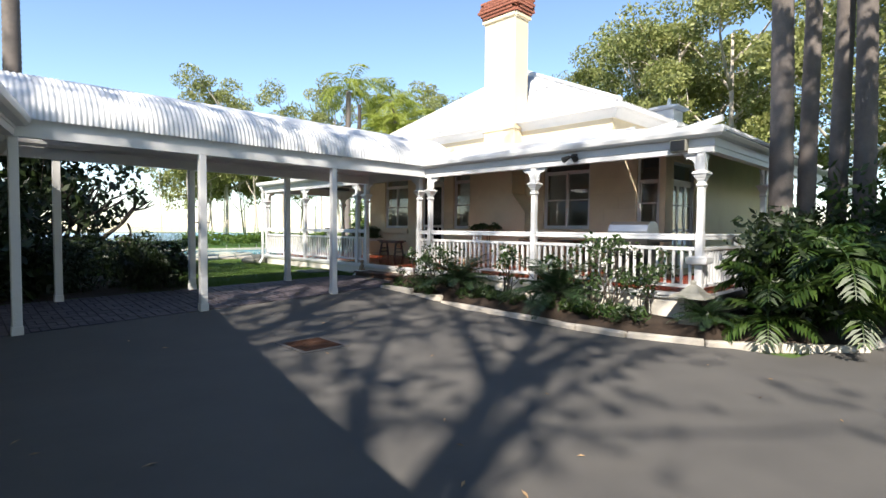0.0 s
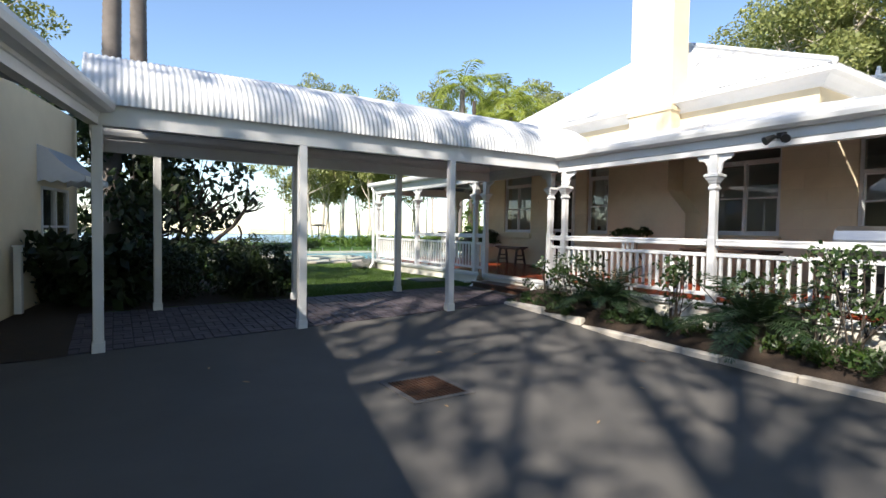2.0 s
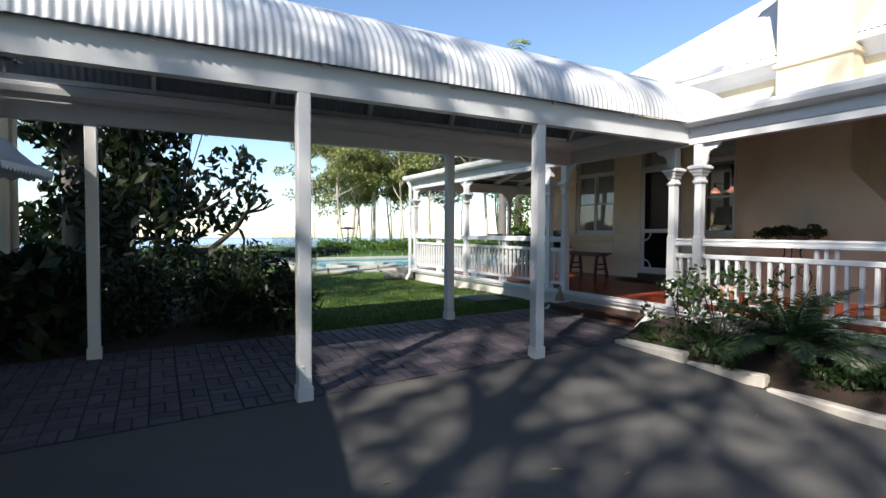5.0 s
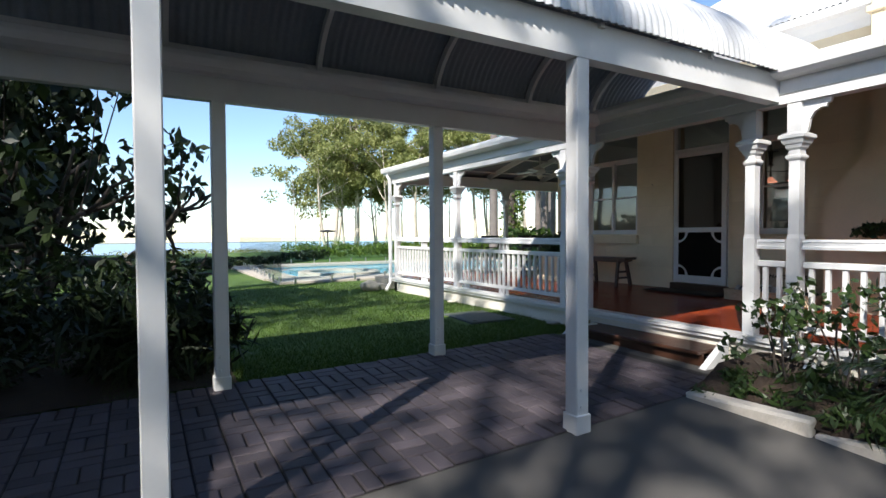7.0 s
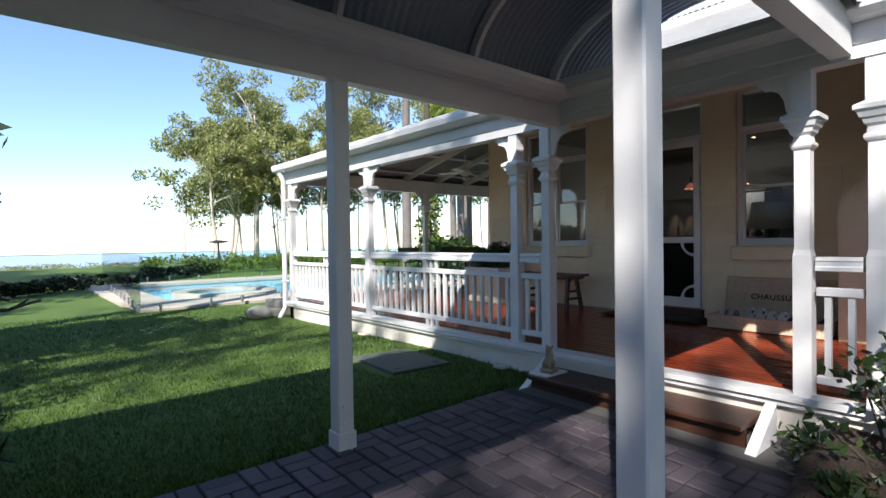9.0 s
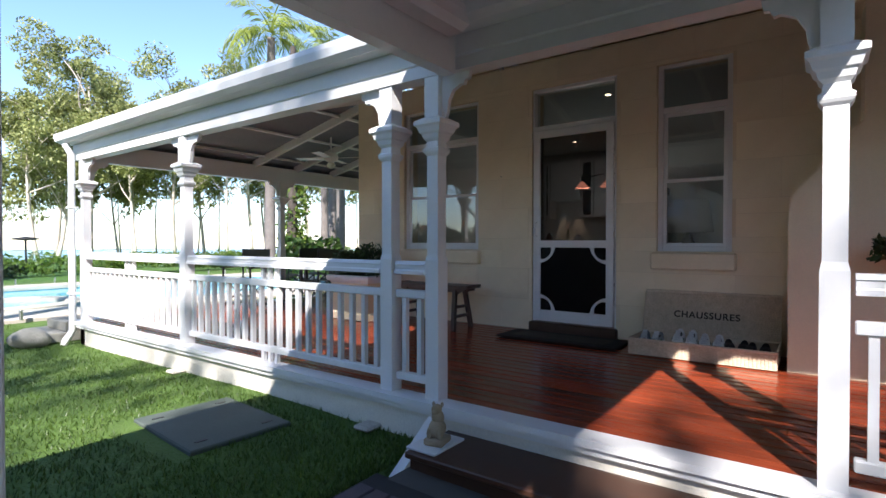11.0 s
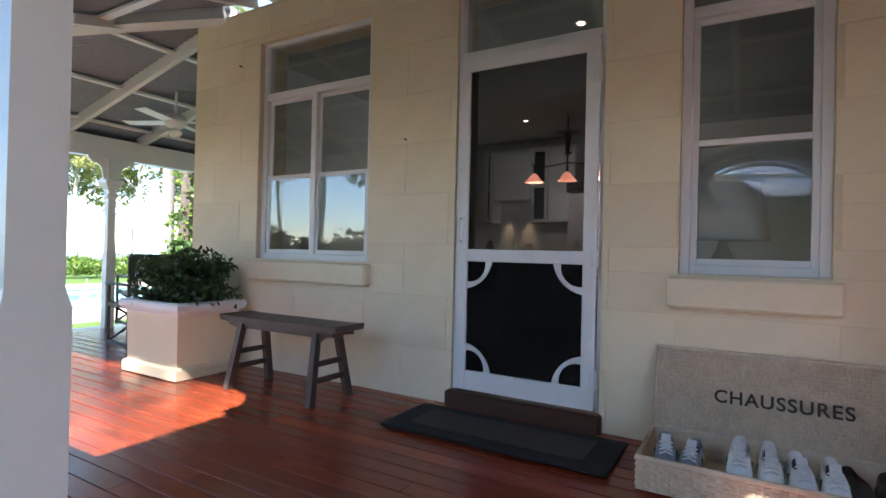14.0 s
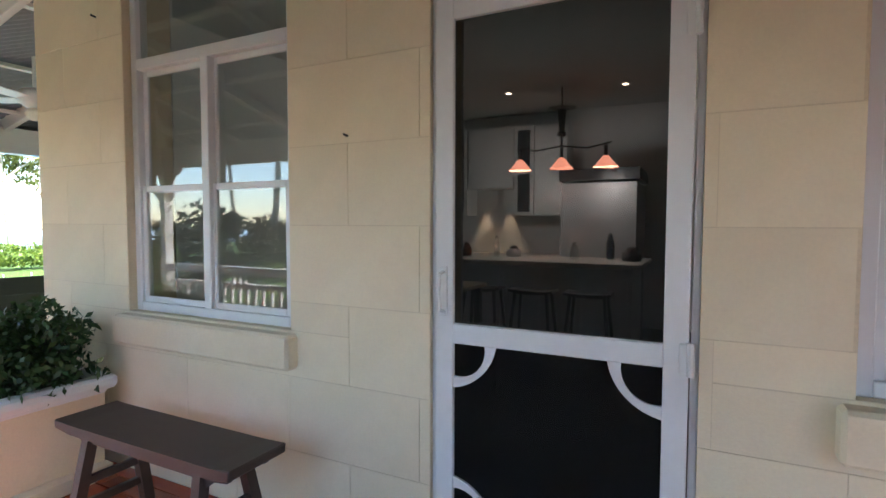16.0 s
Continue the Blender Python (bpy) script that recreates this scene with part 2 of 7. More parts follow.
DECK = surface("red stained hardwood board", (0.17, 0.028, 0.012), (0.30, 0.060, 0.022), 0.22, 2.0, 40, 0.12, vary=0.22, stretch=(6, 0.6, 6), bump_size=0.003, rough_vary=0.08)
DECK_X = surface("red stained hardwood cross board", (0.17, 0.028, 0.012), (0.30, 0.060, 0.022), 0.22, 2.0, 40, 0.12, vary=0.22, stretch=(0.6, 6, 6), bump_size=0.003, rough_vary=0.08)
DARK_WOOD = surface("dark aged wood", (0.035, 0.022, 0.018), (0.085, 0.055, 0.042), 0.45, 3, 60, 0.4, stretch=(5, 0.7, 5), bump_size=0.004, stain=(0.11, 0.075, 0.055))
STEP_WOOD = surface("brown stained tread", (0.035, 0.016, 0.010), (0.075, 0.032, 0.018), 0.4, 3, 60, 0.3, stretch=(6, 0.6, 6), bump_size=0.003)
STONE_PALE = surface("pale kerb stone", (0.42, 0.38, 0.32), (0.62, 0.57, 0.50), 0.85, 5, 60, 0.6, vary=0.15, bump_size=0.012, stain=(0.3, 0.27, 0.22))
STONE_GREY = surface("weathered grey stone", (0.20, 0.20, 0.17), (0.36, 0.34, 0.29), 0.9, 6, 50, 0.7, bump_size=0.012, stain=(0.14, 0.15, 0.11))
STONE_TAN = surface("carved sandstone", (0.26, 0.20, 0.13), (0.40, 0.32, 0.22), 0.9, 9, 70, 0.7, bump_size=0.01)
SLAB = surface("grey green concrete lid", (0.05, 0.068, 0.058), (0.10, 0.118, 0.10), 0.8, 3, 60, 0.4, stain=(0.07, 0.09, 0.07), bump_size=0.006)
RUST = surface("rusty iron", (0.035, 0.016, 0.010), (0.10, 0.045, 0.024), 0.8, 12, 90, 0.6, metal=0.3, bump_size=0.004)
CONCRETE = surface("concrete surround", (0.07, 0.066, 0.064), (0.13, 0.12, 0.115), 0.85, 4, 90, 0.4, bump_size=0.004)
BLACK = surface("black painted metal", (0.012, 0.012, 0.013), (0.03, 0.03, 0.03), 0.5, 4, 60, 0.1)
STEEL = surface("brushed stainless steel", (0.5, 0.5, 0.5), (0.62, 0.62, 0.62), 0.42, 3, 90, 0.1, metal=1.0, stretch=(1, 12, 12))
CHROME = surface("polished chrome", (0.6, 0.6, 0.6), (0.7, 0.7, 0.7), 0.15, 3, 90, 0.0, metal=1.0)
BARK_GUM = surface("smooth gum bark", (0.32, 0.27, 0.22), (0.62, 0.56, 0.48), 0.85, 1.6, 20, 0.4, stretch=(2, 2, 0.4), stain=(0.22, 0.17, 0.13), bump_size=0.02)
BARK_DARK = surface("dark bark", (0.035, 0.028, 0.022), (0.09, 0.07, 0.055), 0.9, 5, 40, 0.7, bump_size=0.02)
BARK_PALM = surface("ringed palm trunk", (0.09, 0.075, 0.068), (0.19, 0.165, 0.15), 0.9, 3, 40, 0.6, bump_size=0.015, stain=(0.09, 0.08, 0.07))
GUM_LEAF = leaf_material("gum leaves", (0.20, 0.24, 0.06), (0.50, 0.52, 0.19), 0.35)
GUM_LEAF_DARK = leaf_material("shade tree leaves", (0.04, 0.07, 0.015), (0.10, 0.14, 0.035), 0.3)
PALM_LEAF = leaf_material("palm fronds", (0.24, 0.32, 0.04), (0.55, 0.60, 0.12), 0.45)
FERN_LEAF = leaf_material("split garden leaves", (0.022, 0.065, 0.012), (0.10, 0.17, 0.03), 0.35)
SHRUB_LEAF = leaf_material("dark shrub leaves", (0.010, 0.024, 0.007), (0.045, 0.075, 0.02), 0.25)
CYCAD_LEAF = leaf_material("cycad leaves", (0.03, 0.07, 0.03), (0.10, 0.17, 0.07), 0.2, 0.35)
HEDGE_LEAF = leaf_material("clipped hedge leaves", (0.06, 0.13, 0.015), (0.24, 0.32, 0.05), 0.35)
ROSE_LEAF = leaf_material("rose leaves", (0.025, 0.06, 0.015), (0.09, 0.15, 0.04), 0.3)
BOX_LEAF = leaf_material("box topiary leaves", (0.018, 0.055, 0.012), (0.06, 0.13, 0.03), 0.25)
PETAL = surface("white petals", (0.75, 0.72, 0.68), (0.85, 0.82, 0.78), 0.6)
GLASS = clear("window glass", (0.84, 0.87, 0.86), 1.85)
FENCE_GLASS = clear("pool fence glass", (0.93, 0.97, 0.96), 1.22)
BASE_WHITE = surface("whitewashed render", (0.66, 0.62, 0.54), (0.76, 0.72, 0.64), 0.85, 1.5, 60, 0.3, stain=(0.55, 0.50, 0.42), bump_size=0.006)
SCREEN = mesh_screen("fly screen", (0.02, 0.02, 0.02), 0.42)
WICKER = surface("grey willow wicker", (0.46, 0.37, 0.26), (0.70, 0.58, 0.43), 0.8, 14, 70, 0.5, island=0.06, bump_size=0.004)
MAT_FIBRE = surface("dark coir mat", (0.006, 0.005, 0.005), (0.018, 0.015, 0.012), 0.95, 8, 150, 0.9, bump_size=0.008)
MAT_MID = surface("brown coir mat", (0.030, 0.024, 0.017), (0.062, 0.050, 0.034), 0.95, 8, 150, 0.9, bump_size=0.008)
INK = surface("black stencil ink", (0.02, 0.018, 0.016), (0.05, 0.04, 0.035), 0.9, 30, 90, 0.2)
SHOE_WHITE = surface("white trainer leather", (0.72, 0.71, 0.68), (0.82, 0.81, 0.78), 0.6, 8, 60, 0.2)
SHOE_GREY = surface("grey trainer fabric", (0.20, 0.21, 0.24), (0.34, 0.35, 0.38), 0.8, 10, 80, 0.3)
SHOE_BLACK = surface("black shoe leather", (0.012, 0.012, 0.013), (0.035, 0.033, 0.032), 0.5, 8, 60, 0.2)
SHOE_SOLE = surface("pale rubber sole", (0.5, 0.48, 0.44), (0.62, 0.6, 0.55), 0.8, 8, 60, 0.1)
SHOE_LINING = surface("dark shoe lining", (0.03, 0.03, 0.032), (0.07, 0.07, 0.072), 0.9, 10, 80, 0.2)
SHOE_TRIM = surface("dark green shoe trim", (0.02, 0.07, 0.04), (0.05, 0.13, 0.08), 0.6, 10, 80, 0.2)
LACE = surface("shoe laces", (0.55, 0.55, 0.55), (0.7, 0.7, 0.7), 0.9, 20, 90, 0.2)
POOL_TILE = surface("blue pool lining", (0.10, 0.42, 0.62), (0.16, 0.55, 0.75), 0.5, 0.7, 20, 0.05)
COPING = surface("sandstone pool paving", (0.36, 0.32, 0.27), (0.50, 0.45, 0.38), 0.85, 2, 40, 0.3, stain=(0.28, 0.25, 0.21))
CERAMIC = surface("terracotta chimney brick", (0.22, 0.07, 0.045), (0.36, 0.14, 0.09), 0.85, 6, 60, 0.5, vary=0.15)
INT_WALL = surface("interior white wall", (0.60, 0.60, 0.58), (0.68, 0.68, 0.66), 0.7, 1, 60, 0.05)
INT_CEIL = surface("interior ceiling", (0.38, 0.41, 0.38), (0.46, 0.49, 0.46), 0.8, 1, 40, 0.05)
INT_FLOOR = surface("dark interior boards", (0.03, 0.015, 0.01), (0.06, 0.03, 0.018), 0.35, 3, 40, 0.2, stretch=(0.6, 6, 6))
CABINET = surface("white cabinet paint", (0.62, 0.62, 0.60), (0.70, 0.70, 0.68), 0.4, 2, 40, 0.03)
# blue paled to carry the haze of distance in the colour
SEA_HAZED = surface("sea", (0.34, 0.47, 0.60), (0.40, 0.53, 0.65), 0.4, 0.002, 0.05, 0.0)
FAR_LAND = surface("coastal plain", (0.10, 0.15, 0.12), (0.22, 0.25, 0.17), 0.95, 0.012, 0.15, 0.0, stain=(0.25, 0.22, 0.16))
CANVAS = surface("dark olive canvas", (0.04, 0.05, 0.035), (0.07, 0.08, 0.055), 0.9, 6, 90, 0.4)
LAMP_CLOTH = surface("cream lamp cloth", (0.80, 0.77, 0.70), (0.86, 0.83, 0.77), 0.9, 4, 90, 0.2)

# ---- ground ----
EDGE = 0.625          # outer edge of the veranda boards
FLOOR = 0.70          # veranda boards beside the house wall
VX = 8.79             # line of the veranda columns
WALL = 11.44          # face of the house wall
NORTH, SOUTH = 18.7, 3.35
POOL = (7.6, 23.2, 19.0, 30.0)
RISE = ([-60, 7.5, 10.0, 12.3, 14.5, 60], [0.0, 0.0, 0.155, 0.255, 0.30, 0.30])


def ground_z(x, y):
    z = float(np.interp(y, *RISE)) + (min(max(x, 0), 8) - 4) * float(np.interp(y, [7.5, 10, 12.3, 14.5, 18], [0, 0.032, 0.018, 0.012, 0]))
    out = max(0, -45 - x, x - 62, -45 - y, y - 52)
    f = min(1, out / 700)
    return z - 60 * (1 - (1 - f) ** 2)


def grid_lines(lo, hi, extra):
    g = set(np.arange(lo, hi + 0.01, 1.5).round(2)) | set(extra)
    step, v, w = 2.0, lo, hi
    while w < 4600:
        step *= 1.25
        v, w = v - step, w + step
        g |= {round(v, 2), round(w, 2)}
    return sorted(g)


px0, py0, px1, py1 = POOL
gx = grid_lines(-45, 62, [px0, px1, px0 + 0.02, px1 - 0.02])
gy = grid_lines(-45, 52, [py0, py1, py0 + 0.02, py1 - 0.02, 7.5, 10.0, 12.3, 14.5])
verts = []
for y in gy:
    for x in gx:
        inside = px0 < x < px1 and py0 < y < py1
        under = 0.04 if -3.4 < x < 8.8 and y < 12.35 else 0.0
        verts.append((x, y, -1.6 if inside else ground_z(x, y) - under))
nx = len(gx)
faces = [(j * nx + i, j * nx + i + 1, (j + 1) * nx + i + 1, (j + 1) * nx + i) for j in range(len(gy) - 1) for i in range(nx - 1)]
me = raw("ground", verts, faces)
me.materials.append(GRASS)
me.materials.append(FAR_LAND)
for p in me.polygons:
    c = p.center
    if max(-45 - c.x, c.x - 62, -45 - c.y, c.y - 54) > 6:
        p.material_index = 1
tagged(new("ground", me), "mown green lawn falling away to the coastal plain", "lawn", kind="structure")

bm = bmesh.new()
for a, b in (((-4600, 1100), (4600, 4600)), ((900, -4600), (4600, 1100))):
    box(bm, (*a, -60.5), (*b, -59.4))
single("water", bm, SEA_HAZED, "blue sea along the horizon, haze put into its pale colour", "sea", "structure")

# driveway of asphalt with a thickness, shaped by the slope
bm = bmesh.new()
xs = list(np.linspace(-3.2, 8.0, 16))
ys = [-30, -20, -10, -4, 0, 2, 4, 6, 7.5, 8.2, 9, 9.97]
rows = []
for y in ys:
    rows.append([bm.verts.new((x if y > 0.5 or x < 7 else x + 8, y, ground_z(x, y) + 0.012)) for x in xs])
for r, s in zip(rows, rows[1:]):
    for i in range(len(xs) - 1):
        bm.faces.new((r[i], r[i + 1], s[i + 1], s[i]))
single("road", bm, ASPHALT, "dark grey asphalt courtyard dappled with tree shade", "driveway", "structure")
bm = bmesh.new()
rows = []
for y in np.linspace(9.97, 12.3, 6):
    rows.append([bm.verts.new((x, y, ground_z(x, y) + 0.014)) for x in (8.12, 8.3, 8.5, 8.73)])
for r, s in zip(rows, rows[1:]):
    for i in range(3):
        bm.faces.new((r[i], r[i + 1], s[i + 1], s[i]))
single("pavement", bm, ASPHALT, "dark asphalt apron in front of the veranda step", "paving", "structure")

# ---- veranda base, floor bed ----
bm = bmesh.new()
box(bm, (VX - 0.06, SOUTH + 0.05, -0.1), (VX + 0.12, NORTH - 0.05, EDGE - 0.09))
box(bm, (VX - 0.06, NORTH - 0.2, -0.1), (24, NORTH - 0.05, EDGE - 0.09))
box(bm, (VX - 0.06, SOUTH + 0.05, -0.1), (24, SOUTH + 0.2, EDGE - 0.09))
single("wall_base", bm, BASE_WHITE, "cream rendered base wall under the veranda edge", "wall", "structure")
bm = bmesh.new()
nose = [(-0.02, 0.0), (0.15, 0.0), (0.15, -0.045), (0.125, -0.055), (0.125, -0.09), (-0.02, -0.09)]
sweep(bm, [(u - 0.02, v + EDGE + 0.004) for u, v in nose], [(24, SOUTH, 0), (VX, SOUTH, 0), (VX, NORTH, 0), (24, NORTH, 0)][::-1])
single("trim_edge", bm, WHITE, "white painted nosing along the veranda floor edge", "edge board", "structure")
bm = nbox((VX, SOUTH, EDGE - 0.10), (WALL + 0.3, NORTH, EDGE - 0.04))
box(bm, (WALL + 0.3, 15.5, EDGE - 0.10), (24, NORTH, EDGE - 0.04))
FLOOR_BED = single("floor", bm, DARK_WOOD, "red stained timber veranda floor", "floor", "structure")

# ---- house walls with openings ----
# openings: y0, y1, z0, z1
DOOR = (12.03, 13.02, FLOOR, 3.52)
W_MAIN = (13.77, 15.0, 1.64, 3.52)
W_NARROW = (10.94, 11.62, 1.64, 3.53)
W_SOUTH = (6.98, 8.32, 1.66, 3.54)
W_BAY = (5.28, 5.80, 1.66, 3.30)
OPENINGS = [DOOR, W_MAIN, W_NARROW, W_SOUTH, W_BAY]
Y0, Y1, Z0, Z1 = 5.15, 15.9, FLOOR - 0.09, 3.85
BREAST = (8.5, 10.47)


def cut(rects, hole):
    """Rectangles less a hole."""
    a0, a1, b0, b1 = hole
    out = []
    for r in rects:
        y0, y1, z0, z1 = r
        if y1 <= a0 or y0 >= a1 or z1 <= b0 or z0 >= b1:
            out.append(r)
            continue
        if z0 < b0:
            out.append((y0, y1, z0, b0))
        if z1 > b1:
            out.append((y0, y1, b1, z1))
        lo, hi = max(z0, b0), min(z1, b1)
        if y0 < a0:
            out.append((y0, a0, lo, hi))
        if y1 > a1:
            out.append((a1, y1, lo, hi))
    return out


rects = [(Y0, 6.4, Z0, 3.60), (6.4, Y1, Z0, Z1)]
for h in OPENINGS:
    rects = cut(rects, h)
bm = bmesh.new()
for y0, y1, z0, z1 in rects:
    box(bm, (WALL + 0.0025, y0, z0), (WALL + 0.30, y1, z1))
wall_west = single("wall_west", bm, CREAM_JOINT, "cream rendered house wall scored into large blocks", "wall", "structure")
bm = bmesh.new()
box(bm, (WALL + 0.30, Y1 - 0.3, Z0), (20.5, Y1, Z1))
box(bm, (20.2, Y0, Z0), (20.5, Y1 - 0.3, Z1))
single("wall_north", bm, CREAM, "cream rendered end wall of the house", "wall", "structure")
bm = bmesh.new()
for r in cut([(WALL + 0.30, 20.2, Z0, 3.60)], (WALL + 0.42, 13.2, FLOOR + 0.05, 3.2)):
    box(bm, (r[0], Y0, r[2]), (r[1], Y0 + 0.28, r[3]))
single("wall_south", bm, CREAM, "cream rendered house wall beside the glazed doors", "wall", "structure")

# chimney breast: wide foot, sloping shoulders, narrow flue
b0, b1 = BREAST
bm = bmesh.new()
prism(bm, [(b0, EDGE), (b1, EDGE), (b1, 2.08), (b1 - 0.47, 2.66), (b1 - 0.47, 3.8), (b0 + 0.43, 3.8), (b0 + 0.43, 2.58), (b0, 2.08)], "x", 10.89, WALL + 0.02)
single("wall_chimney_breast", bm, CREAM, "cream rendered chimney breast with sloping shoulders", "chimney breast", "structure")

# ---- veranda roof ----
def corrugated(name, p_of, u0, u1, v_list, pitch=0.076, amp=0.009, per=6):
    """A sheet whose waves run along v; p_of(u, v) gives the place and the normal."""
    n = int((u1 - u0) / pitch * per)
    vs, fs = [], []
    for i in range(n + 1):
        u = u0 + (u1 - u0) * i / n
        h = amp * math.sin(math.tau * (u - u0) / pitch)
        for v in v_list:
            p, nrm = p_of(u, v)
            vs.append(tuple(Vector(p) + Vector(nrm) * h))
    k = len(v_list)
    for i in range(n):
        for j in range(k - 1):
            fs.append((i * k + j, (i + 1) * k + j, (i + 1) * k + j + 1, i * k + j + 1))
    return vs, fs


EAVE_X, EAVE_Z, RIDGE_Z = VX - 0.22, 3.19, 3.98
roof_n = Vector((-(RIDGE_Z - EAVE_Z), 0, WALL - EAVE_X)).normalized()


def skirt(dz):
    """West sheet of the veranda roof, mitred at both hips."""
    def place(u, v):
        lo, hi = SOUTH - 0.28, NORTH + 0.28
        run = WALL - EAVE_X
        q = v * run
        t = (u - lo) / (hi - lo)
        y = (lo + q * 1.16) + t * ((hi - q * 1.234) - (lo + q * 1.16))
        return (EAVE_X + q, y, EAVE_Z + v * (RIDGE_Z - EAVE_Z) + dz), roof_n
    return place


def skirt_north(dz):
    def place(u, v):
        run = NORTH + 0.28 - 15.5
        q = v * run
        lo = EAVE_X + q * (WALL - EAVE_X) / run
        t = (u - EAVE_X) / (24 - EAVE_X)
        return (lo + t * (24 - lo), NORTH + 0.28 - q, EAVE_Z + v * (RIDGE_Z - EAVE_Z) + dz), Vector((0, 0.23, 0.97))
    return place


def skirt_south(dz):
    def place(u, v):
        run = 6.35 - SOUTH + 0.28
        q = v * run
        lo = EAVE_X + q * (WALL - EAVE_X) / run
        t = (u - EAVE_X) / (24 - EAVE_X)
        return (lo + t * (24 - lo), SOUTH - 0.28 + q, EAVE_Z + v * (RIDGE_Z - EAVE_Z) + dz), Vector((0, -0.23, 0.97))
    return place


def roof_pair(title, label, place, u0, u1, v_list, gap=0.03):
    root = thing(title, label, "roof", kind="structure")
    vs, fs = corrugated("sheet", place(0.0), u0, u1, v_list)
    raw_part("roof_sheet", vs, fs, ROOF_WHITE, root, smooth=True)
    # second sheet for the underside, with shade painted into its grey
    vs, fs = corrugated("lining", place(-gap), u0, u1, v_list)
    raw_part("underside", vs, fs, ROOF_UNDER_SHADED, root, "galvanised underside of the roof sheets, shade put into its grey", smooth=True)
    return root


roof_pair("roof_west", "white corrugated steel veranda roof", skirt, SOUTH - 0.28, NORTH + 0.28, [0, 0.25, 0.5, 0.75, 1])
roof_pair("roof_north", "white corrugated steel veranda roof on the pool side", skirt_north, EAVE_X, 24, [0, 0.5, 1])
roof_pair("roof_south", "white corrugated steel veranda roof on the garden side", skirt_south, EAVE_X, 24, [0, 0.5, 1])

# beams and fascia over the columns
bm = bmesh.new()
ring = [(24, SOUTH, 0), (VX, SOUTH, 0), (VX, NORTH, 0), (24, NORTH, 0)][::-1]
lower = [(-0.07, 2.88), (0.07, 2.88), (0.07, 2.965), (0.085, 2.975), (0.085, 3.15), (-0.07, 3.15)]
sweep(bm, lower, ring)
single("trim_veranda_beam", bm, WHITE, "white painted stepped beam over the veranda columns", "beam", "structure")
bm = bmesh.new()
gut = [(0.09, 3.10), (0.20, 3.105), (0.25, 3.14), (0.265, 3.20), (0.262, 3.24), (0.245, 3.25), (0.235, 3.235), (0.225, 3.16), (0.19, 3.13), (0.09, 3.13)]
sweep(bm, gut, ring)
single("gutter", bm, WHITE, "white rounded metal gutter along the veranda eave", "gutter", "structure")

# rafters and purlins seen from below
rafters = thing("veranda_rafters", "white painted rafters and battens under the veranda roof", "roof frame", (VX, 12, 3.2), world=True, kind="structure")
slope = math.degrees(math.atan2(RIDGE_Z - EAVE_Z, WALL - EAVE_X))
length = math.hypot(RIDGE_Z - 3.2, WALL - VX)
for y in np.arange(SOUTH + 0.7, 15.6, 0.92):
    bm = bmesh.new()
    obox(bm, pose((VX + WALL) / 2, y, 3.555, 0, -slope, 0), (length, 0.05, 0.13), 0.004)
    part("rafter", bm, WHITE, rafters)
for x in np.arange(WALL + 0.1, 23, 0.92):
    bm = bmesh.new()
    obox(bm, pose(x, (15.5 + NORTH) / 2, 3.53, 90 - 12.8, 0, 0), (0.06, 0.14, 3.3), 0.004)
    part("rafter", bm, WHITE, rafters)
a, b = Vector((VX, NORTH, 3.2)), Vector((WALL, 15.5, 3.87))
bm = bmesh.new()
tube(bm, [a, b], 0.09, 4)
part("hip_rafter", bm, WHITE, rafters)
for k in (0.55, 1.35, 2.15):
    f = k / (WALL - EAVE_X)
    z = EAVE_Z + f * (RIDGE_Z - EAVE_Z) - 0.065
    part("batten", nbox((EAVE_X + k - 0.035, SOUTH + k, z - 0.03), (EAVE_X + k + 0.035, NORTH - k, z)), WHITE, rafters)
    part("batten", nbox((EAVE_X + k, NORTH + 0.28 - k * 1.2 - 0.035, z - 0.03), (23.5, NORTH + 0.28 - k * 1.2 + 0.035, z)), WHITE, rafters)
for y in np.arange(16.2, NORTH - 0.5, 0.92):
    reach = (NORTH - y) / (NORTH - 15.5) * (WALL - VX)
    bm = bmesh.new()
    zz = 3.2 + reach / (WALL - VX) * 0.67
    tube(bm, [(VX, y, 3.16), (VX + reach, y, zz - 0.02)], 0.06, 4)
    part("jack_rafter", bm, WHITE, rafters)

# ---- upper wall and main roof ----
MZ, APEX = 4.42, 6.65
UY0, UY1 = 6.4, 14.95
bm = nbox((WALL - 0.03, UY0, 3.9), (20.5, UY1, MZ))
single("wall_upper", bm, CREAM, "cream boarded band between the two roofs", "wall", "structure")
bm = bmesh.new()
sweep(bm, [(0.0, MZ - 0.16), (0.06, MZ - 0.16), (0.12, MZ - 0.08), (0.22, MZ + 0.0), (0.33, MZ + 0.02), (0.33, MZ + 0.12), (0.0, MZ + 0.12)], [(20.5, UY0, 0), (WALL, UY0, 0), (WALL, UY1, 0), (20.5, UY1, 0)][::-1])
single("trim_main_eave", bm, WHITE, "white moulded eave and gutter of the main roof", "eave", "structure")
main_roof = thing("roof_main", "white corrugated hipped main roof", "roof", kind="structure")
ex0, ey0, ey1 = WALL - 0.33, UY0 - 0.33, UY1 + 0.33
peak = Vector((13.5, (ey0 + ey1) / 2, APEX))
far = Vector((20.8, (ey0 + ey1) / 2, APEX))


def slope_sheet(a, b, top_a, top_b, normal):
    def place(u, v):
        p = Vector(a).lerp(Vector(b), u / (Vector(b) - Vector(a)).length)
        q = Vector(top_a).lerp(Vector(top_b), u / (Vector(b) - Vector(a)).length)
        return p.lerp(q, v), Vector(normal)
    return place


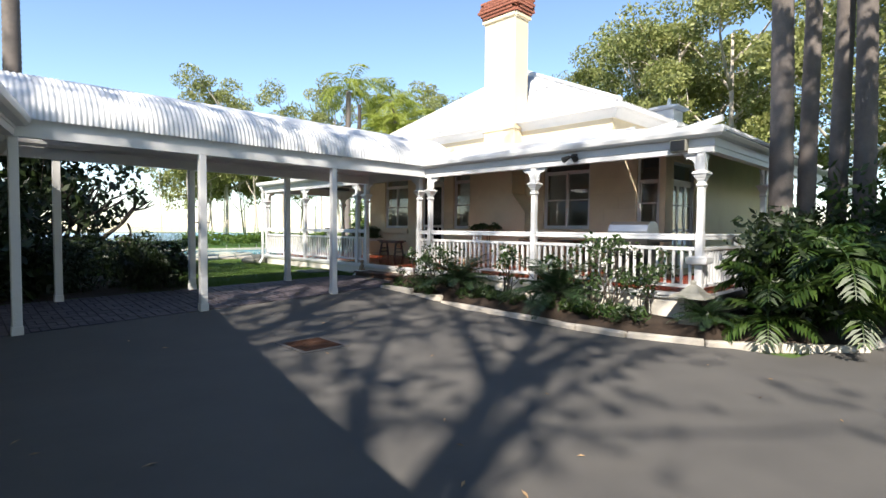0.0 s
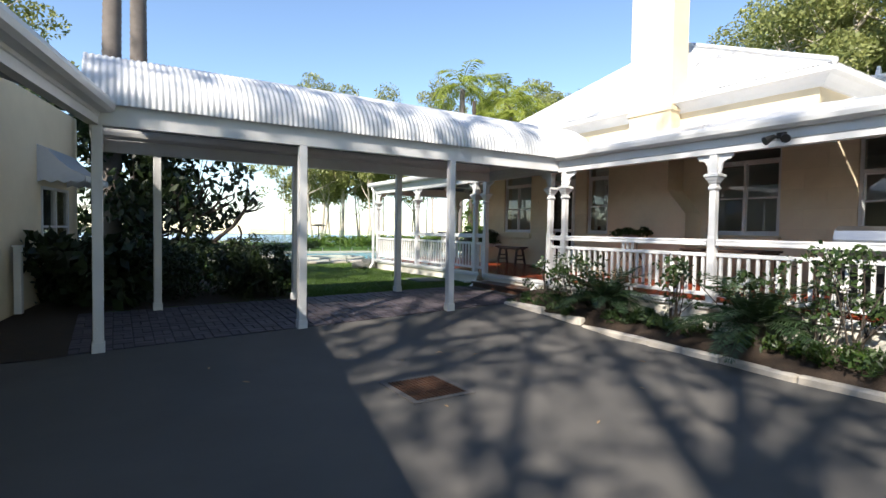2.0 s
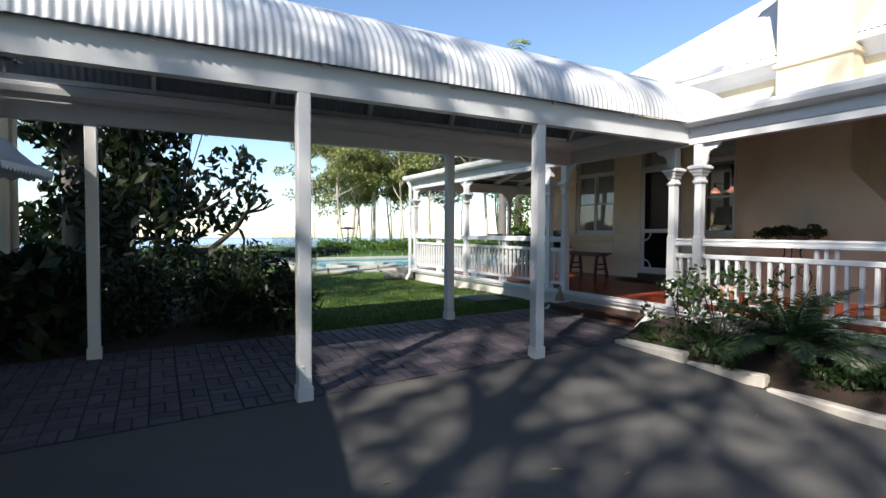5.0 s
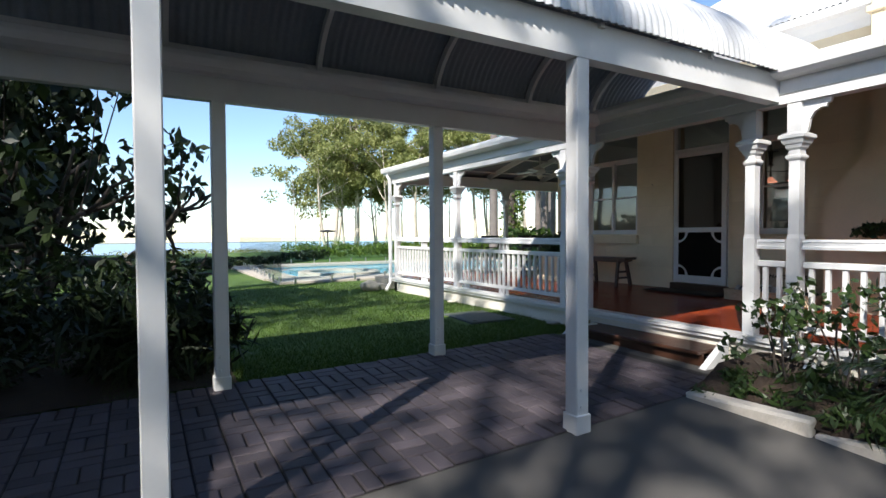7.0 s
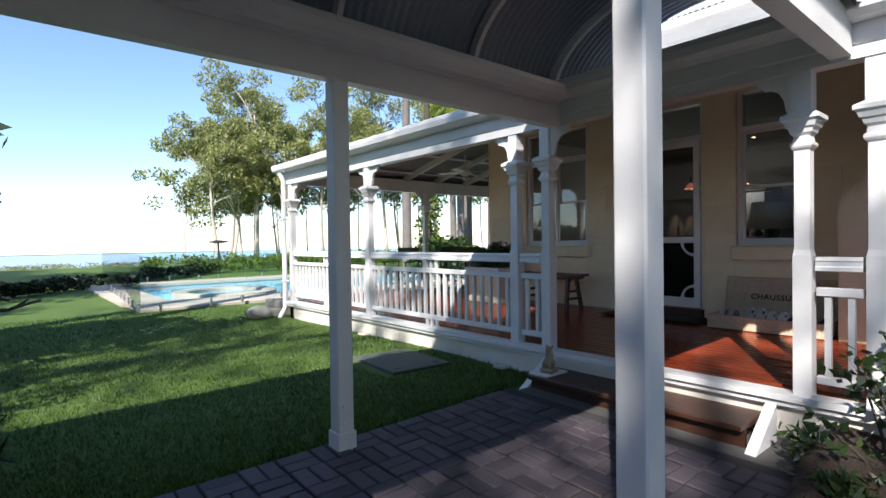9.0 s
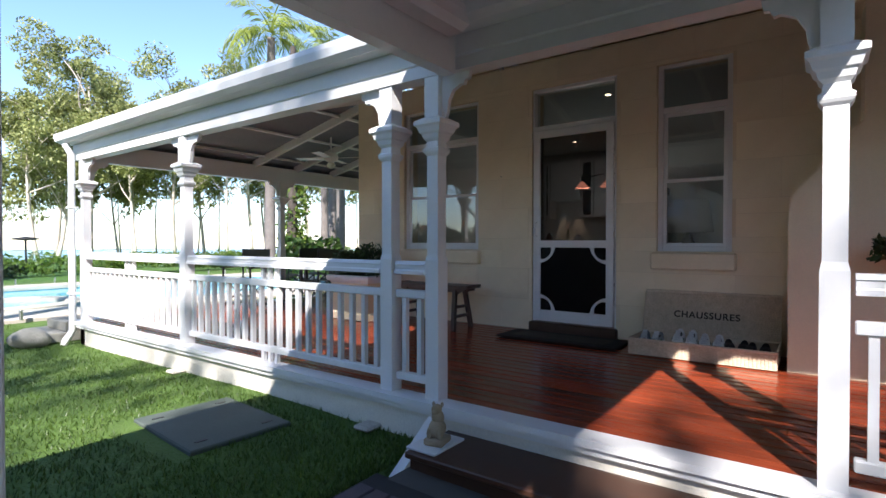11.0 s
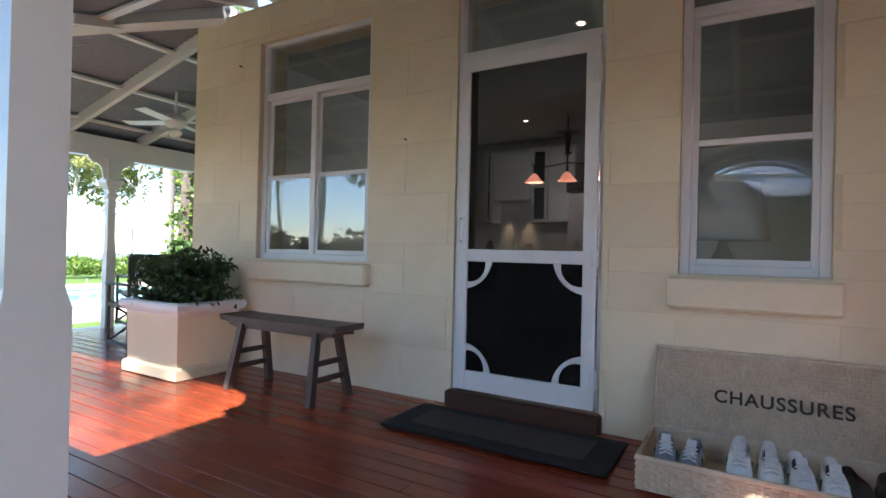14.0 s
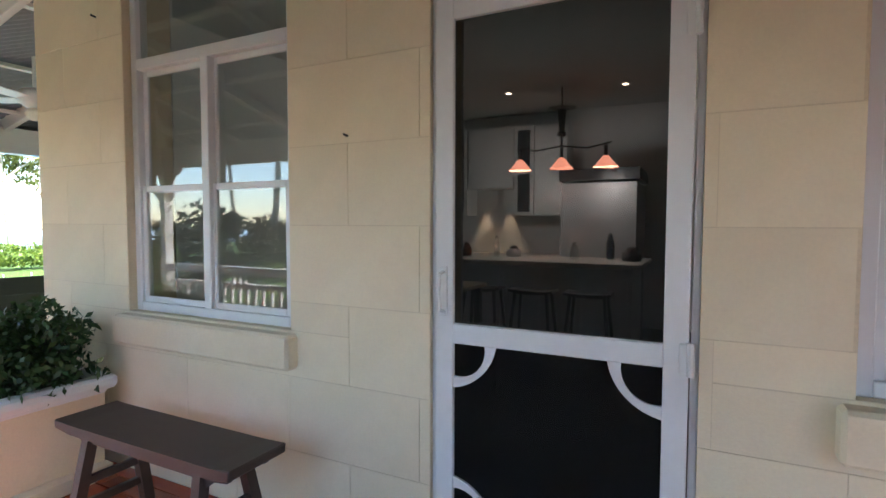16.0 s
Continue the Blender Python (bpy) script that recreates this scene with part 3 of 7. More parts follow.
ez = MZ + 0.13
corners = [Vector((ex0, ey0, ez)), Vector((ex0, ey1, ez)), Vector((20.8, ey0, ez)), Vector((20.8, ey1, ez))]
for a, b, ta, tb, n in ((corners[0], corners[1], peak, peak, (-0.66, 0, 0.75)), (corners[0], corners[2], peak, far, (0, -0.42, 0.9)), (corners[1], corners[3], peak, far, (0, 0.42, 0.9))):
    vs, fs = corrugated("sheet", slope_sheet(a, b, ta, tb, n), 0, (b - a).length, [0, 0.25, 0.5, 0.75, 1], amp=0.010)
    raw_part("roof_sheet", vs, fs, ROOF_WHITE, main_roof, smooth=True)
for p, q in ((corners[0], peak), (corners[1], peak), (peak, far)):
    bm = bmesh.new()
    up = Vector((0, 0, 0.02))
    tube(bm, [p + up, q + up], 0.06, 8)
    part("ridge_cap", bm, ROOF_WHITE, main_roof)

# ---- chimney stack ----
stack = thing("chimney", "tall cream rendered chimney with a red brick crown", "chimney", (11.3, 9.55, 3.7), world=True)
cx0, cx1, cy0, cy1 = 11.06, 11.62, 9.02, 10.08
part("shaft", nbox((cx0, cy0, 3.6), (cx1, cy1, 7.30), 0.01), CREAM, stack)
part("band", nbox((cx0 - 0.04, cy0 - 0.04, 4.30), (cx1 + 0.04, cy1 + 0.04, 4.38), 0.01), CREAM, stack)
bm = bmesh.new()
square = [(0.0, 7.22), (0.05, 7.26), (0.05, 7.34), (0.0, 7.36)]
sweep(bm, square + [(-0.1, 7.36), (-0.1, 7.22)], [(cx0, cy0, 0), (cx0, cy1, 0), (cx1, cy1, 0), (cx1, cy0, 0), (cx0, cy0, 0)][::-1])
part("moulding", bm, CREAM, stack)
brick_bm = box(bmesh.new(), (-0.105, -0.05, -0.034), (0.105, 0.05, 0.034), 0.006)
brick_me = finish(brick_bm, "brick")
brick_me.materials.append(CERAMIC)
for row in range(6):
    grow = (0.03, 0.06, 0.09, 0.09, 0.07, 0.05)[row]
    z = 7.40 + row * 0.078
    sides = [((cx0 - grow, y), 90) for y in np.arange(cy0 - grow + 0.1 + 0.11 * (row % 2), cy1 + grow, 0.222)]
    sides += [((cx1 + grow, y), 90) for y in np.arange(cy0 - grow + 0.1, cy1 + grow, 0.222)]
    sides += [((x, cy0 - grow), 0) for x in np.arange(cx0 - grow + 0.1 + 0.11 * (row % 2), cx1 + grow, 0.222)]
    sides += [((x, cy1 + grow), 0) for x in np.arange(cx0 - grow + 0.1, cx1 + grow, 0.222)]
    for (x, y), r in sides:
        ob = new("brick", brick_me)
        ob.parent = stack
        ob.matrix_basis = Matrix.Translation(-OFF["chimney"]) @ pose(x, y, z, 0, 0, r)
part("core", nbox((cx0 + 0.01, cy0 + 0.01, 7.3), (cx1 - 0.01, cy1 - 0.01, 7.86)), CERAMIC, stack)
bm = bmesh.new()
lathe(bm, [(0.14, 7.86), (0.13, 8.2), (0.16, 8.22), (0.16, 8.28), (0.12, 8.28)], (11.34, 9.3, 0))
part("chimney_pot", bm, CERAMIC, stack, "terracotta chimney pot")
# vent on the roof behind
vent = thing("roof_ventilator", "small white capped ventilator on the roof", "vent", (16.8, 7.35, 4.6), world=True)
part("base", nbox((16.45, 7.05, 4.6), (17.15, 7.65, 5.4), 0.02), WHITE, vent)
bm = bmesh.new()
square_lathe(bm, [(0.35, 0), (0.45, 0.04), (0.45, 0.1), (0.2, 0.18), (0.06, 0.2), (0.03, 0.42)], (16.8, 7.35, 5.4))
part("cap", bm, WHITE, vent)

# ---- breezeway ----
FY, RY, BX0, BX1 = 9.97, 12.27, 0.83, 8.75
bw_c, bw_h = (FY + RY) / 2, (RY - FY) / 2 + 0.14
POST_TOP = 2.94


def vault(dz):
    def place(u, v):
        a = math.pi * (1 - v)
        return (u, bw_c + (bw_h + dz) * math.cos(a), 3.155 + (0.86 + dz) * math.sin(a)), Vector((0, math.cos(a), math.sin(a)))
    return place


roof_pair("roof_breezeway", "curved white corrugated roof of the covered way", vault, BX0 - 0.1, BX1 + 0.9, list(np.linspace(0, 1, 21)), 0.025)
bm = bmesh.new()
lower = [(-0.06, 2.90), (0.06, 2.90), (0.06, 3.0), (0.075, 3.01), (0.075, 3.165), (-0.06, 3.165)]
sweep(bm, lower, [(VX - 0.085, FY, 0), (0.86, FY, 0)][::1])
single("trim_front_beam", bm, WHITE, "white stepped beam along the covered way", "beam", "structure")
bm = bmesh.new()
sweep(bm, [(-0.05, 2.85), (0.05, 2.85), (0.05, 3.12), (-0.05, 3.12)], [(0.86, RY, 0), (VX - 0.085, RY, 0)])
single("trim_rear_beam", bm, WHITE, "white painted rear beam of the covered way", "beam", "structure")
bm = bmesh.new()
sweep(bm, [(u - 0.015, v - 0.02) for u, v in gut], [(VX - 0.2, FY, 0), (0.74, FY, 0)])
single("gutter", bm, WHITE, "white rounded gutter along the covered way", "gutter", "structure")
bm = bmesh.new()
sweep(bm, [(u - 0.015, v - 0.05) for u, v in gut], [(0.74, RY, 0), (VX - 0.2, RY, 0)])
single("gutter", bm, WHITE, "white gutter behind the covered way", "gutter", "structure")
frame_bw = thing("breezeway_ribs", "white curved ribs and rails inside the arched roof", "roof frame", (4.5, bw_c, 3.1), world=True, kind="structure")
for x in (0.86, 2.3, 3.64, 4.97, 6.30, 7.6, 8.7):
    bm = bmesh.new()
    r0, r1 = (bw_h - 0.13, 0.73), (bw_h - 0.05, 0.81)
    pts = [(bw_c + r1[0] * math.cos(a), 3.13 + r1[1] * math.sin(a)) for a in np.linspace(0, math.pi, 19)]
    pts += [(bw_c + r0[0] * math.cos(a), 3.13 + r0[1] * math.sin(a)) for a in np.linspace(math.pi, 0, 19)]
    lo = [bm.verts.new((x - 0.022, *p)) for p in pts]
    hi = [bm.verts.new((x + 0.022, *p)) for p in pts]
    n = len(pts)
    for k in range(n):
        bm.faces.new((lo[k], lo[(k + 1) % n], hi[(k + 1) % n], hi[k]))
    for side in (lo, hi):
        for k in range(18):
            bm.faces.new((side[k], side[k + 1], side[n - 2 - k], side[n - 1 - k]))
    part("rib", bm, WHITE, frame_bw)
for a in (0.22, math.pi - 0.22, math.pi / 2):
    y, z = bw_c + (bw_h - 0.06) * math.cos(a), 3.13 + 0.79 * math.sin(a)
    part("rail", nbox((BX0, y - 0.03, z - 0.035), (BX1, y + 0.03, z + 0.02), 0.004), WHITE, frame_bw)
# tie beam at the west end and across the veranda mouth
part("tie_beam", nbox((0.80, FY + 0.06, 2.86), (0.92, RY - 0.05, 3.08), 0.004), WHITE, frame_bw)


def post(x, y, top, w=0.12, group="posts of the covered way"):
    z = ground_z(x, y)
    p = thing("post", "square white painted timber post of the covered way", "post", (x, y, z), group=group)
    bm = bmesh.new()
    box(bm, (-w / 2, -w / 2, 0.0), (w / 2, w / 2, top - z), 0.008)
    part("shaft", bm, WHITE, p)
    bm = bmesh.new()
    box(bm, (-w / 2 - 0.012, -w / 2 - 0.012, -0.02), (w / 2 + 0.012, w / 2 + 0.012, 0.14), 0.006)
    part("foot", bm, WHITE, p)
    for zz in (0.2, 0.32):
        bm = bmesh.new()
        obox(bm, pose(-0.02, -w / 2 - 0.004, zz), (0.022, 0.012, 0.022), 0.004)
        part("bolt", bm, WHITE, p)
    return p


for x in (0.88, 3.46, 6.14):
    post(x, FY, 2.90)
for x in (1.68, 4.04, 6.28):
    post(x, RY, 2.85)

# ---- west wing, turned from the house ----
WU = Vector((0.22, 0.9755, 0)).normalized()   # along its eave
WN = Vector((WU.y, -WU.x, 0))                 # towards the courtyard
E0 = Vector((0.84, 9.93, 0))
wing_eave = [E0 - WU * 24, E0]
bm = bmesh.new()
sweep(bm, [(u, v) for u, v in lower], [p for p in wing_eave])
single("trim_wing_beam", bm, WHITE, "white stepped beam along the eave of the west wing", "beam", "structure")
bm = bmesh.new()
sweep(bm, [(u - 0.015, v - 0.05) for u, v in gut], [p for p in wing_eave])
single("gutter", bm, WHITE, "white rounded gutter of the west wing", "gutter", "structure")


def wing_roof(dz):
    def place(u, v):
        p = E0 - WU * u - WN * (-0.2 + v * 5.4)
        return (p.x, p.y, 3.12 + v * 1.9 + dz), Vector((0.3, 0, 0.95))
    return place


roof_pair("roof_wing", "white corrugated roof of the west wing", wing_roof, -1.2, 24, [0, 0.5, 1])
W0 = Vector((-0.30, 12.76, 0))
bm = bmesh.new()
for s0, s1, z0, z1 in ((-26, 1.15, -0.2, 3.9), (1.15, 2.55, -0.2, 0.9), (1.15, 2.55, 2.35, 3.9), (2.55, 3.0, -0.2, 3.9)):
    m = Matrix.Translation(W0 + WU * (s0 + s1) / 2 - WN * 0.14) @ pose(0, 0, (z0 + z1) / 2, 0, 0, math.degrees(math.atan2(WU.y, WU.x)))
    obox(bm, m, (s1 - s0, 0.28, z1 - z0))
m = Matrix.Translation(W0 + WU * 3.0 - WN * 2.2) @ pose(0, 0, 1.85, 0, 0, math.degrees(math.atan2(WU.y, WU.x)))
obox(bm, m, (0.28, 4.4, 4.1))
single("wall_wing", bm, CREAM, "cream rendered wall of the west wing", "wall", "structure")

# ---- veranda columns ----
def bracket(bm, sgn, axis):
    """A fretted corner bracket under the beam, on one side of a column."""
    pts = [(0.06, 0.0), (0.06, -0.30), (0.085, -0.30), (0.105, -0.24), (0.115, -0.17), (0.15, -0.11), (0.21, -0.08), (0.24, -0.085), (0.255, -0.055), (0.28, -0.05), (0.29, 0.0)]
    prism(bm, [(sgn * u, v) for u, v in pts], axis, -0.018, 0.018)
    return bm


def column(x, y, sides, foot=EDGE, label="white timber veranda column with moulded cap and fretted brackets", plinth=False):
    c = thing("veranda_column", label, "column", (x, y, foot), group="veranda columns")
    h = 2.88 - foot
    cap = 2.455 - foot
    bm = bmesh.new()
    square_lathe(bm, [(0.056, 0), (0.056, 0.98), (0.047, 1.02), (0.047, cap - 0.12)])
    part("shaft", bm, WHITE, c)
    bm = bmesh.new()
    square_lathe(bm, [(0.047, cap - 0.12), (0.060, cap - 0.105), (0.068, cap - 0.09), (0.068, cap - 0.07), (0.054, cap - 0.06), (0.049, cap - 0.02)])
    part("necking", bm, WHITE, c)
    bm = bmesh.new()
    square_lathe(bm, [(0.049, cap - 0.02), (0.066, cap), (0.074, cap + 0.03), (0.086, cap + 0.04), (0.098, cap + 0.075), (0.115, cap + 0.09), (0.115, cap + 0.118), (0.07, cap + 0.145)])
    part("cap", bm, WHITE, c)
    bm = bmesh.new()
    square_lathe(bm, [(0.060, cap + 0.145), (0.060, h)])
    part("block", bm, WHITE, c)
    for s in sides:
        axis, sgn = s[1], (1 if s[0] == "+" else -1)
        bm = bmesh.new()
        bracket(bm, sgn, "x" if axis == "y" else "y")
        bmesh.ops.translate(bm, verts=bm.verts, vec=(0, 0, h))
        part("bracket", bm, WHITE, c)
    if plinth:
        bm = bmesh.new()
        square_lathe(bm, [(0.09, 0.48), (0.15, 0.50), (0.16, 0.54), (0.16, 0.60), (0.10, 0.62)])
        part("collar", bm, WHITE, c)
    return c


column(VX, 12.87, ["+y"])
column(VX, 12.44, ["-y"])
column(VX, 10.20, ["+y"])
column(VX, 9.79, ["-y"])
column(VX, 6.69, ["+y", "-y"])
column(VX, SOUTH + 0.12, ["+y", "+x"], plinth=True, label="white corner column of the veranda with a moulded collar")
column(VX, 15.85, ["+y", "-y"])
column(VX, NORTH - 0.1, ["-y", "+x"], label="white corner column of the veranda beside the downpipe")
for x in (12.05, 15.1, 18.2, 21.3):
    column(x, NORTH - 0.1, ["+x", "-x"])
for x in (12.2, 15.5):
    column(x, SOUTH + 0.12, ["+x", "-x"])


# ---- balustrade ----
def balustrade(a, b, post_free=0.075):
    """One bay of rails and balusters between two columns."""
    a, b = Vector((*a, EDGE)), Vector((*b, EDGE))
    way = (b - a).normalized()
    n = (b - a).length - 2 * post_free
    mid = (a + b) / 2
    r = thing("balustrade", "white timber veranda railing with square balusters", "railing", tuple(mid), turn=math.degrees(math.atan2(way.y, way.x)), group="veranda railings")
    bm = bmesh.new()
    prof = [(-0.05, 0.875), (0.05, 0.875), (0.05, 0.90), (0.038, 0.91), (0.038, 0.94), (0.045, 0.945), (0.03, 0.97), (-0.03, 0.97), (-0.045, 0.945), (-0.038, 0.94), (-0.038, 0.91), (-0.05, 0.90)]
    prism(bm, prof, "x", -n / 2, n / 2)
    part("handrail", bm, WHITE, r)
    part("middle_rail", nbox((-n / 2, -0.032, 0.70), (n / 2, 0.032, 0.76), 0.006), WHITE, r)
    part("bottom_rail", nbox((-n / 2, -0.03, 0.095), (n / 2, 0.03, 0.15), 0.006), WHITE, r)
    count = max(2, int(round(n / 0.135)))
    bal = finish(nbox((-0.019, -0.019, 0.15), (0.019, 0.019, 0.70)), "baluster")
    bal.materials.append(WHITE)
    for k in range(count):
        ob = new("baluster", bal)
        ob.parent = r
        ob.location.x = -n / 2 + (k + 0.5) * n / count
    if n > 1.2:
        for k in (-1, 0, 1):
            part("short_baluster", nbox((k * 0.1 - 0.018, -0.018, 0.76), (k * 0.1 + 0.018, 0.018, 0.875)), WHITE, r)
            part("short_baluster", nbox((k * 0.1 - 0.018, -0.018, 0.0), (k * 0.1 + 0.018, 0.018, 0.095)), WHITE, r)
    return r


balustrade((VX, 12.87), (VX, 15.85))
balustrade((VX, 12.44), (VX, 12.87))
balustrade((VX, 15.85), (VX, NORTH - 0.1))
balustrade((VX, 9.79), (VX, 10.20))
balustrade((VX, 6.69), (VX, 9.79))
balustrade((VX, SOUTH + 0.12), (VX, 6.69))
balustrade((VX, SOUTH + 0.12), (12.2, SOUTH + 0.12))


# ---- windows ----
def window(name, y0, y1, z0, z1, split, cols, meet, label):
    w = thing(name, label, "window", (WALL + 0.1, (y0 + y1) / 2, z0), world=True, kind="structure")
    fx0, fx1 = WALL + 0.045, WALL + 0.12
    t = 0.05
    bm = bmesh.new()
    for a, b in (((fx0, y0, z0), (fx1, y0 + t, z1)), ((fx0, y1 - t, z0), (fx1, y1, z1)), ((fx0, y0 + t, z0), (fx1, y1 - t, z0 + t)), ((fx0, y0 + t, z1 - 0.03), (fx1, y1 - t, z1)), ((fx0, y0 + t, split - 0.03), (fx1, y1 - t, split + 0.03))):
        box(bm, a, b, 0.004)
    part("window_frame", bm, WHITE, w)
    part("pane", nbox((WALL + 0.075, y0 + t, split + 0.03), (WALL + 0.081, y1 - t, z1 - 0.03)), GLASS, w, shadow=False)
    edges = np.linspace(y0 + t, y1 - t, cols + 1)
    for k in range(cols):
        a, b = edges[k] + (0.012 if k else 0), edges[k + 1] - (0.012 if k < cols - 1 else 0)
        for lo, hi, dx in ((z0 + t, meet + 0.02, 0.0), (meet - 0.02, split - 0.03, 0.022)):
            bm = bmesh.new()
            q = 0.034
            x0, x1 = WALL + 0.062 + dx, WALL + 0.082 + dx
            for p, r in (((x0, a, lo), (x1, a + q, hi)), ((x0, b - q, lo), (x1, b, hi)), ((x0, a + q, lo), (x1, b - q, lo + q)), ((x0, a + q, hi - q), (x1, b - q, hi))):
                box(bm, p, r, 0.003)
            sash = part("sash", bm, WHITE, w)
            part("pane", nbox((x0 + 0.007, a + q, lo + q), (x0 + 0.012, b - q, hi - q)), GLASS, sash, shadow=False)
    if cols > 1:
        m = (y0 + y1) / 2
        part("mullion", nbox((fx0 - 0.008, m - 0.028, z0 + t), (fx1, m + 0.028, split - 0.03), 0.004), WHITE, w)
    bm = nbox((WALL - 0.075, y0 - 0.04, z0 - 0.18), (WALL + 0.045, y1 + 0.045, z0 - 0.012), 0.014)
    part("window_sill", bm, CREAM, w, "thick cream rendered sill")
    return w


window("window_1", *W_MAIN, 3.05, 2, 2.34, "white timber sash window with a fixed light above")
window("window_2", *W_NARROW, 3.07, 1, 2.35, "narrow white sash window with a fixed light above")
window("window_3", *W_SOUTH, 3.09, 2, 2.38, "wide white timber sash window onto the veranda")
window("window_4", *W_BAY, 2.75, 1, 2.25, "narrow white window beside the glazed doors")

# glazed doors on the garden side
gd = thing("door_2", "white glazed double doors with small panes", "door", (12.4, Y0 + 0.1, FLOOR), world=True, kind="structure")
gx0, gx1, gz0, gz1 = WALL + 0.42, 13.2, FLOOR + 0.05, 3.2
bm = bmesh.new()
for a, b in (((gx0, gz0), (gx0 + 0.06, gz1)), ((gx1 - 0.06, gz0), (gx1, gz1)), ((gx0, gz1 - 0.06), (gx1, gz1)), ((gx0, 2.72), (gx1, 2.80))):
    box(bm, (a[0], Y0 + 0.06, a[1]), (b[0], Y0 + 0.16, b[1]), 0.003)
part("door_frame", bm, WHITE, gd)
for k in range(3):
    a = gx0 + 0.06 + k * (gx1 - gx0 - 0.12) / 3
    b = gx0 + 0.06 + (k + 1) * (gx1 - gx0 - 0.12) / 3
    bm = bmesh.new()
    for p, q in (((a, gz0), (a + 0.06, 2.72)), ((b - 0.06, gz0), (b, 2.72)), ((a, gz0), (b, gz0 + 0.35)), ((a, 1.62), (b, 1.68)), ((a, 2.66), (b, 2.72)), ((a, 2.2), (b, 2.24))):
        box(bm, (p[0], Y0 + 0.085, p[1]), (q[0], Y0 + 0.125, q[1]))
    leaf = part("door_leaf", bm, WHITE, gd)
    part("pane", nbox((a + 0.06, Y0 + 0.10, gz0 + 0.35), (b - 0.06, Y0 + 0.106, 2.66)), GLASS, leaf, shadow=False)
part("pane", nbox((gx0 + 0.06, Y0 + 0.10, 2.8), (gx1 - 0.06, Y0 + 0.106, gz1 - 0.06)), GLASS, gd, shadow=False)

# ---- screen door ----
dy0, dy1 = 12.06, 12.99
dr = thing("door_1", "white timber screen door with curved corner fretwork", "door", (WALL, 12.52, FLOOR), world=True, kind="structure")
bm = bmesh.new()
for a, b in (((WALL + 0.02, DOOR[0], 0.805), (WALL + 0.16, dy0 - 0.004, 3.52)), ((WALL + 0.02, dy1 + 0.004, 0.805), (WALL + 0.16, DOOR[1], 3.52)), ((WALL + 0.02, dy0 - 0.004, 3.035), (WALL + 0.16, dy1 + 0.004, 3.085)), ((WALL + 0.02, dy0 - 0.004, 3.485), (WALL + 0.16, dy1 + 0.004, 3.52))):
    box(bm, a, b, 0.003)
part("door_frame", bm, WHITE, dr)
part("transom_pane", nbox((WALL + 0.08, dy0, 3.085), (WALL + 0.086, dy1, 3.485)), GLASS, dr, shadow=False)
lx0, lx1 = WALL - 0.012, WALL + 0.025
bm = bmesh.new()
s = 0.078
for a, b in (((dy0, 0.818), (dy0 + s, 3.025)), ((dy1 - s, 0.818), (dy1, 3.025)), ((dy0 + s, 2.94), (dy1 - s, 3.025)), ((dy0 + s, 1.672), (dy1 - s, 1.752)), ((dy0 + s, 0.818), (dy1 - s, 0.945))):
    box(bm, (lx0, a[0], a[1]), (lx1, b[0], b[1]), 0.003)
leaf = part("door_leaf", bm, WHITE, dr)
for cy, cz, a0 in ((dy0 + s, 0.945, 0), (dy1 - s, 0.945, 90), (dy1 - s, 1.672, 180), (dy0 + s, 1.672, 270)):
    bm = bmesh.new()
    outer, inner = [], []
    for k in range(9):
        a = radians(a0 + 90 * k / 8)
        flare = 0.022 + 0.02 * abs(k - 4) ** 2 / 16
        for r, arr in ((0.155 + flare * 0.6, outer), (0.155 - flare * 0.5, inner)):
            arr.append((cy + r * math.cos(a), cz + r * math.sin(a)))
    ring_pts = outer + inner[::-1]
    lo = [bm.verts.new((lx0 + 0.006, *p)) for p in ring_pts]
    hi = [bm.verts.new((lx1 - 0.006, *p)) for p in ring_pts]
    n = len(ring_pts)
    for k in range(n):
        bm.faces.new((lo[k], lo[(k + 1) % n], hi[(k + 1) % n], hi[k]))
    for side in (lo, hi):
        for k in range(8):
            bm.faces.new((side[k], side[k + 1], side[n - 2 - k], side[n - 1 - k]))
    part("fretwork", bm, WHITE, leaf)
part("upper_screen", nbox((WALL + 0.006, dy0 + s, 1.752), (WALL + 0.009, dy1 - s, 2.94)), SCREEN, leaf, "dark fly screen")
part("lower_screen", nbox((WALL + 0.006, dy0 + s, 0.945), (WALL + 0.009, dy1 - s, 1.672)), mesh_screen("dense screen", (0.010, 0.010, 0.010), 0.10), leaf, "dense dark screen")
for z in (1.0, 1.71, 2.80):
    bm = nbox((lx0 - 0.012, dy0 - 0.018, z - 0.05), (lx0 + 0.004, dy0 + 0.03, z + 0.05), 0.004)
    tube(bm, [(lx0 - 0.014, dy0 - 0.006, z - 0.055), (lx0 - 0.014, dy0 - 0.006, z + 0.055)], 0.011, 8)
    part("hinge", bm, WHITE, leaf)
bm = nbox((lx0 - 0.008, dy1 - 0.055, 1.78), (lx0 + 0.002, dy1 - 0.02, 1.98), 0.003)
tube(bm, [(lx0, dy1 - 0.038, 1.80), (lx0 - 0.045, dy1 - 0.038, 1.81), (lx0 - 0.05, dy1 - 0.038, 1.88), (lx0 - 0.045, dy1 - 0.038, 1.95), (lx0, dy1 - 0.038, 1.96)], 0.009, 8)
part("door_handle", bm, WHITE, leaf)
part("threshold", nbox((WALL - 0.06, DOOR[0] - 0.02, FLOOR - 0.02), (WALL + 0.3, DOOR[1] + 0.02, 0.805), 0.012), STEP_WOOD, dr, "brown timber threshold")

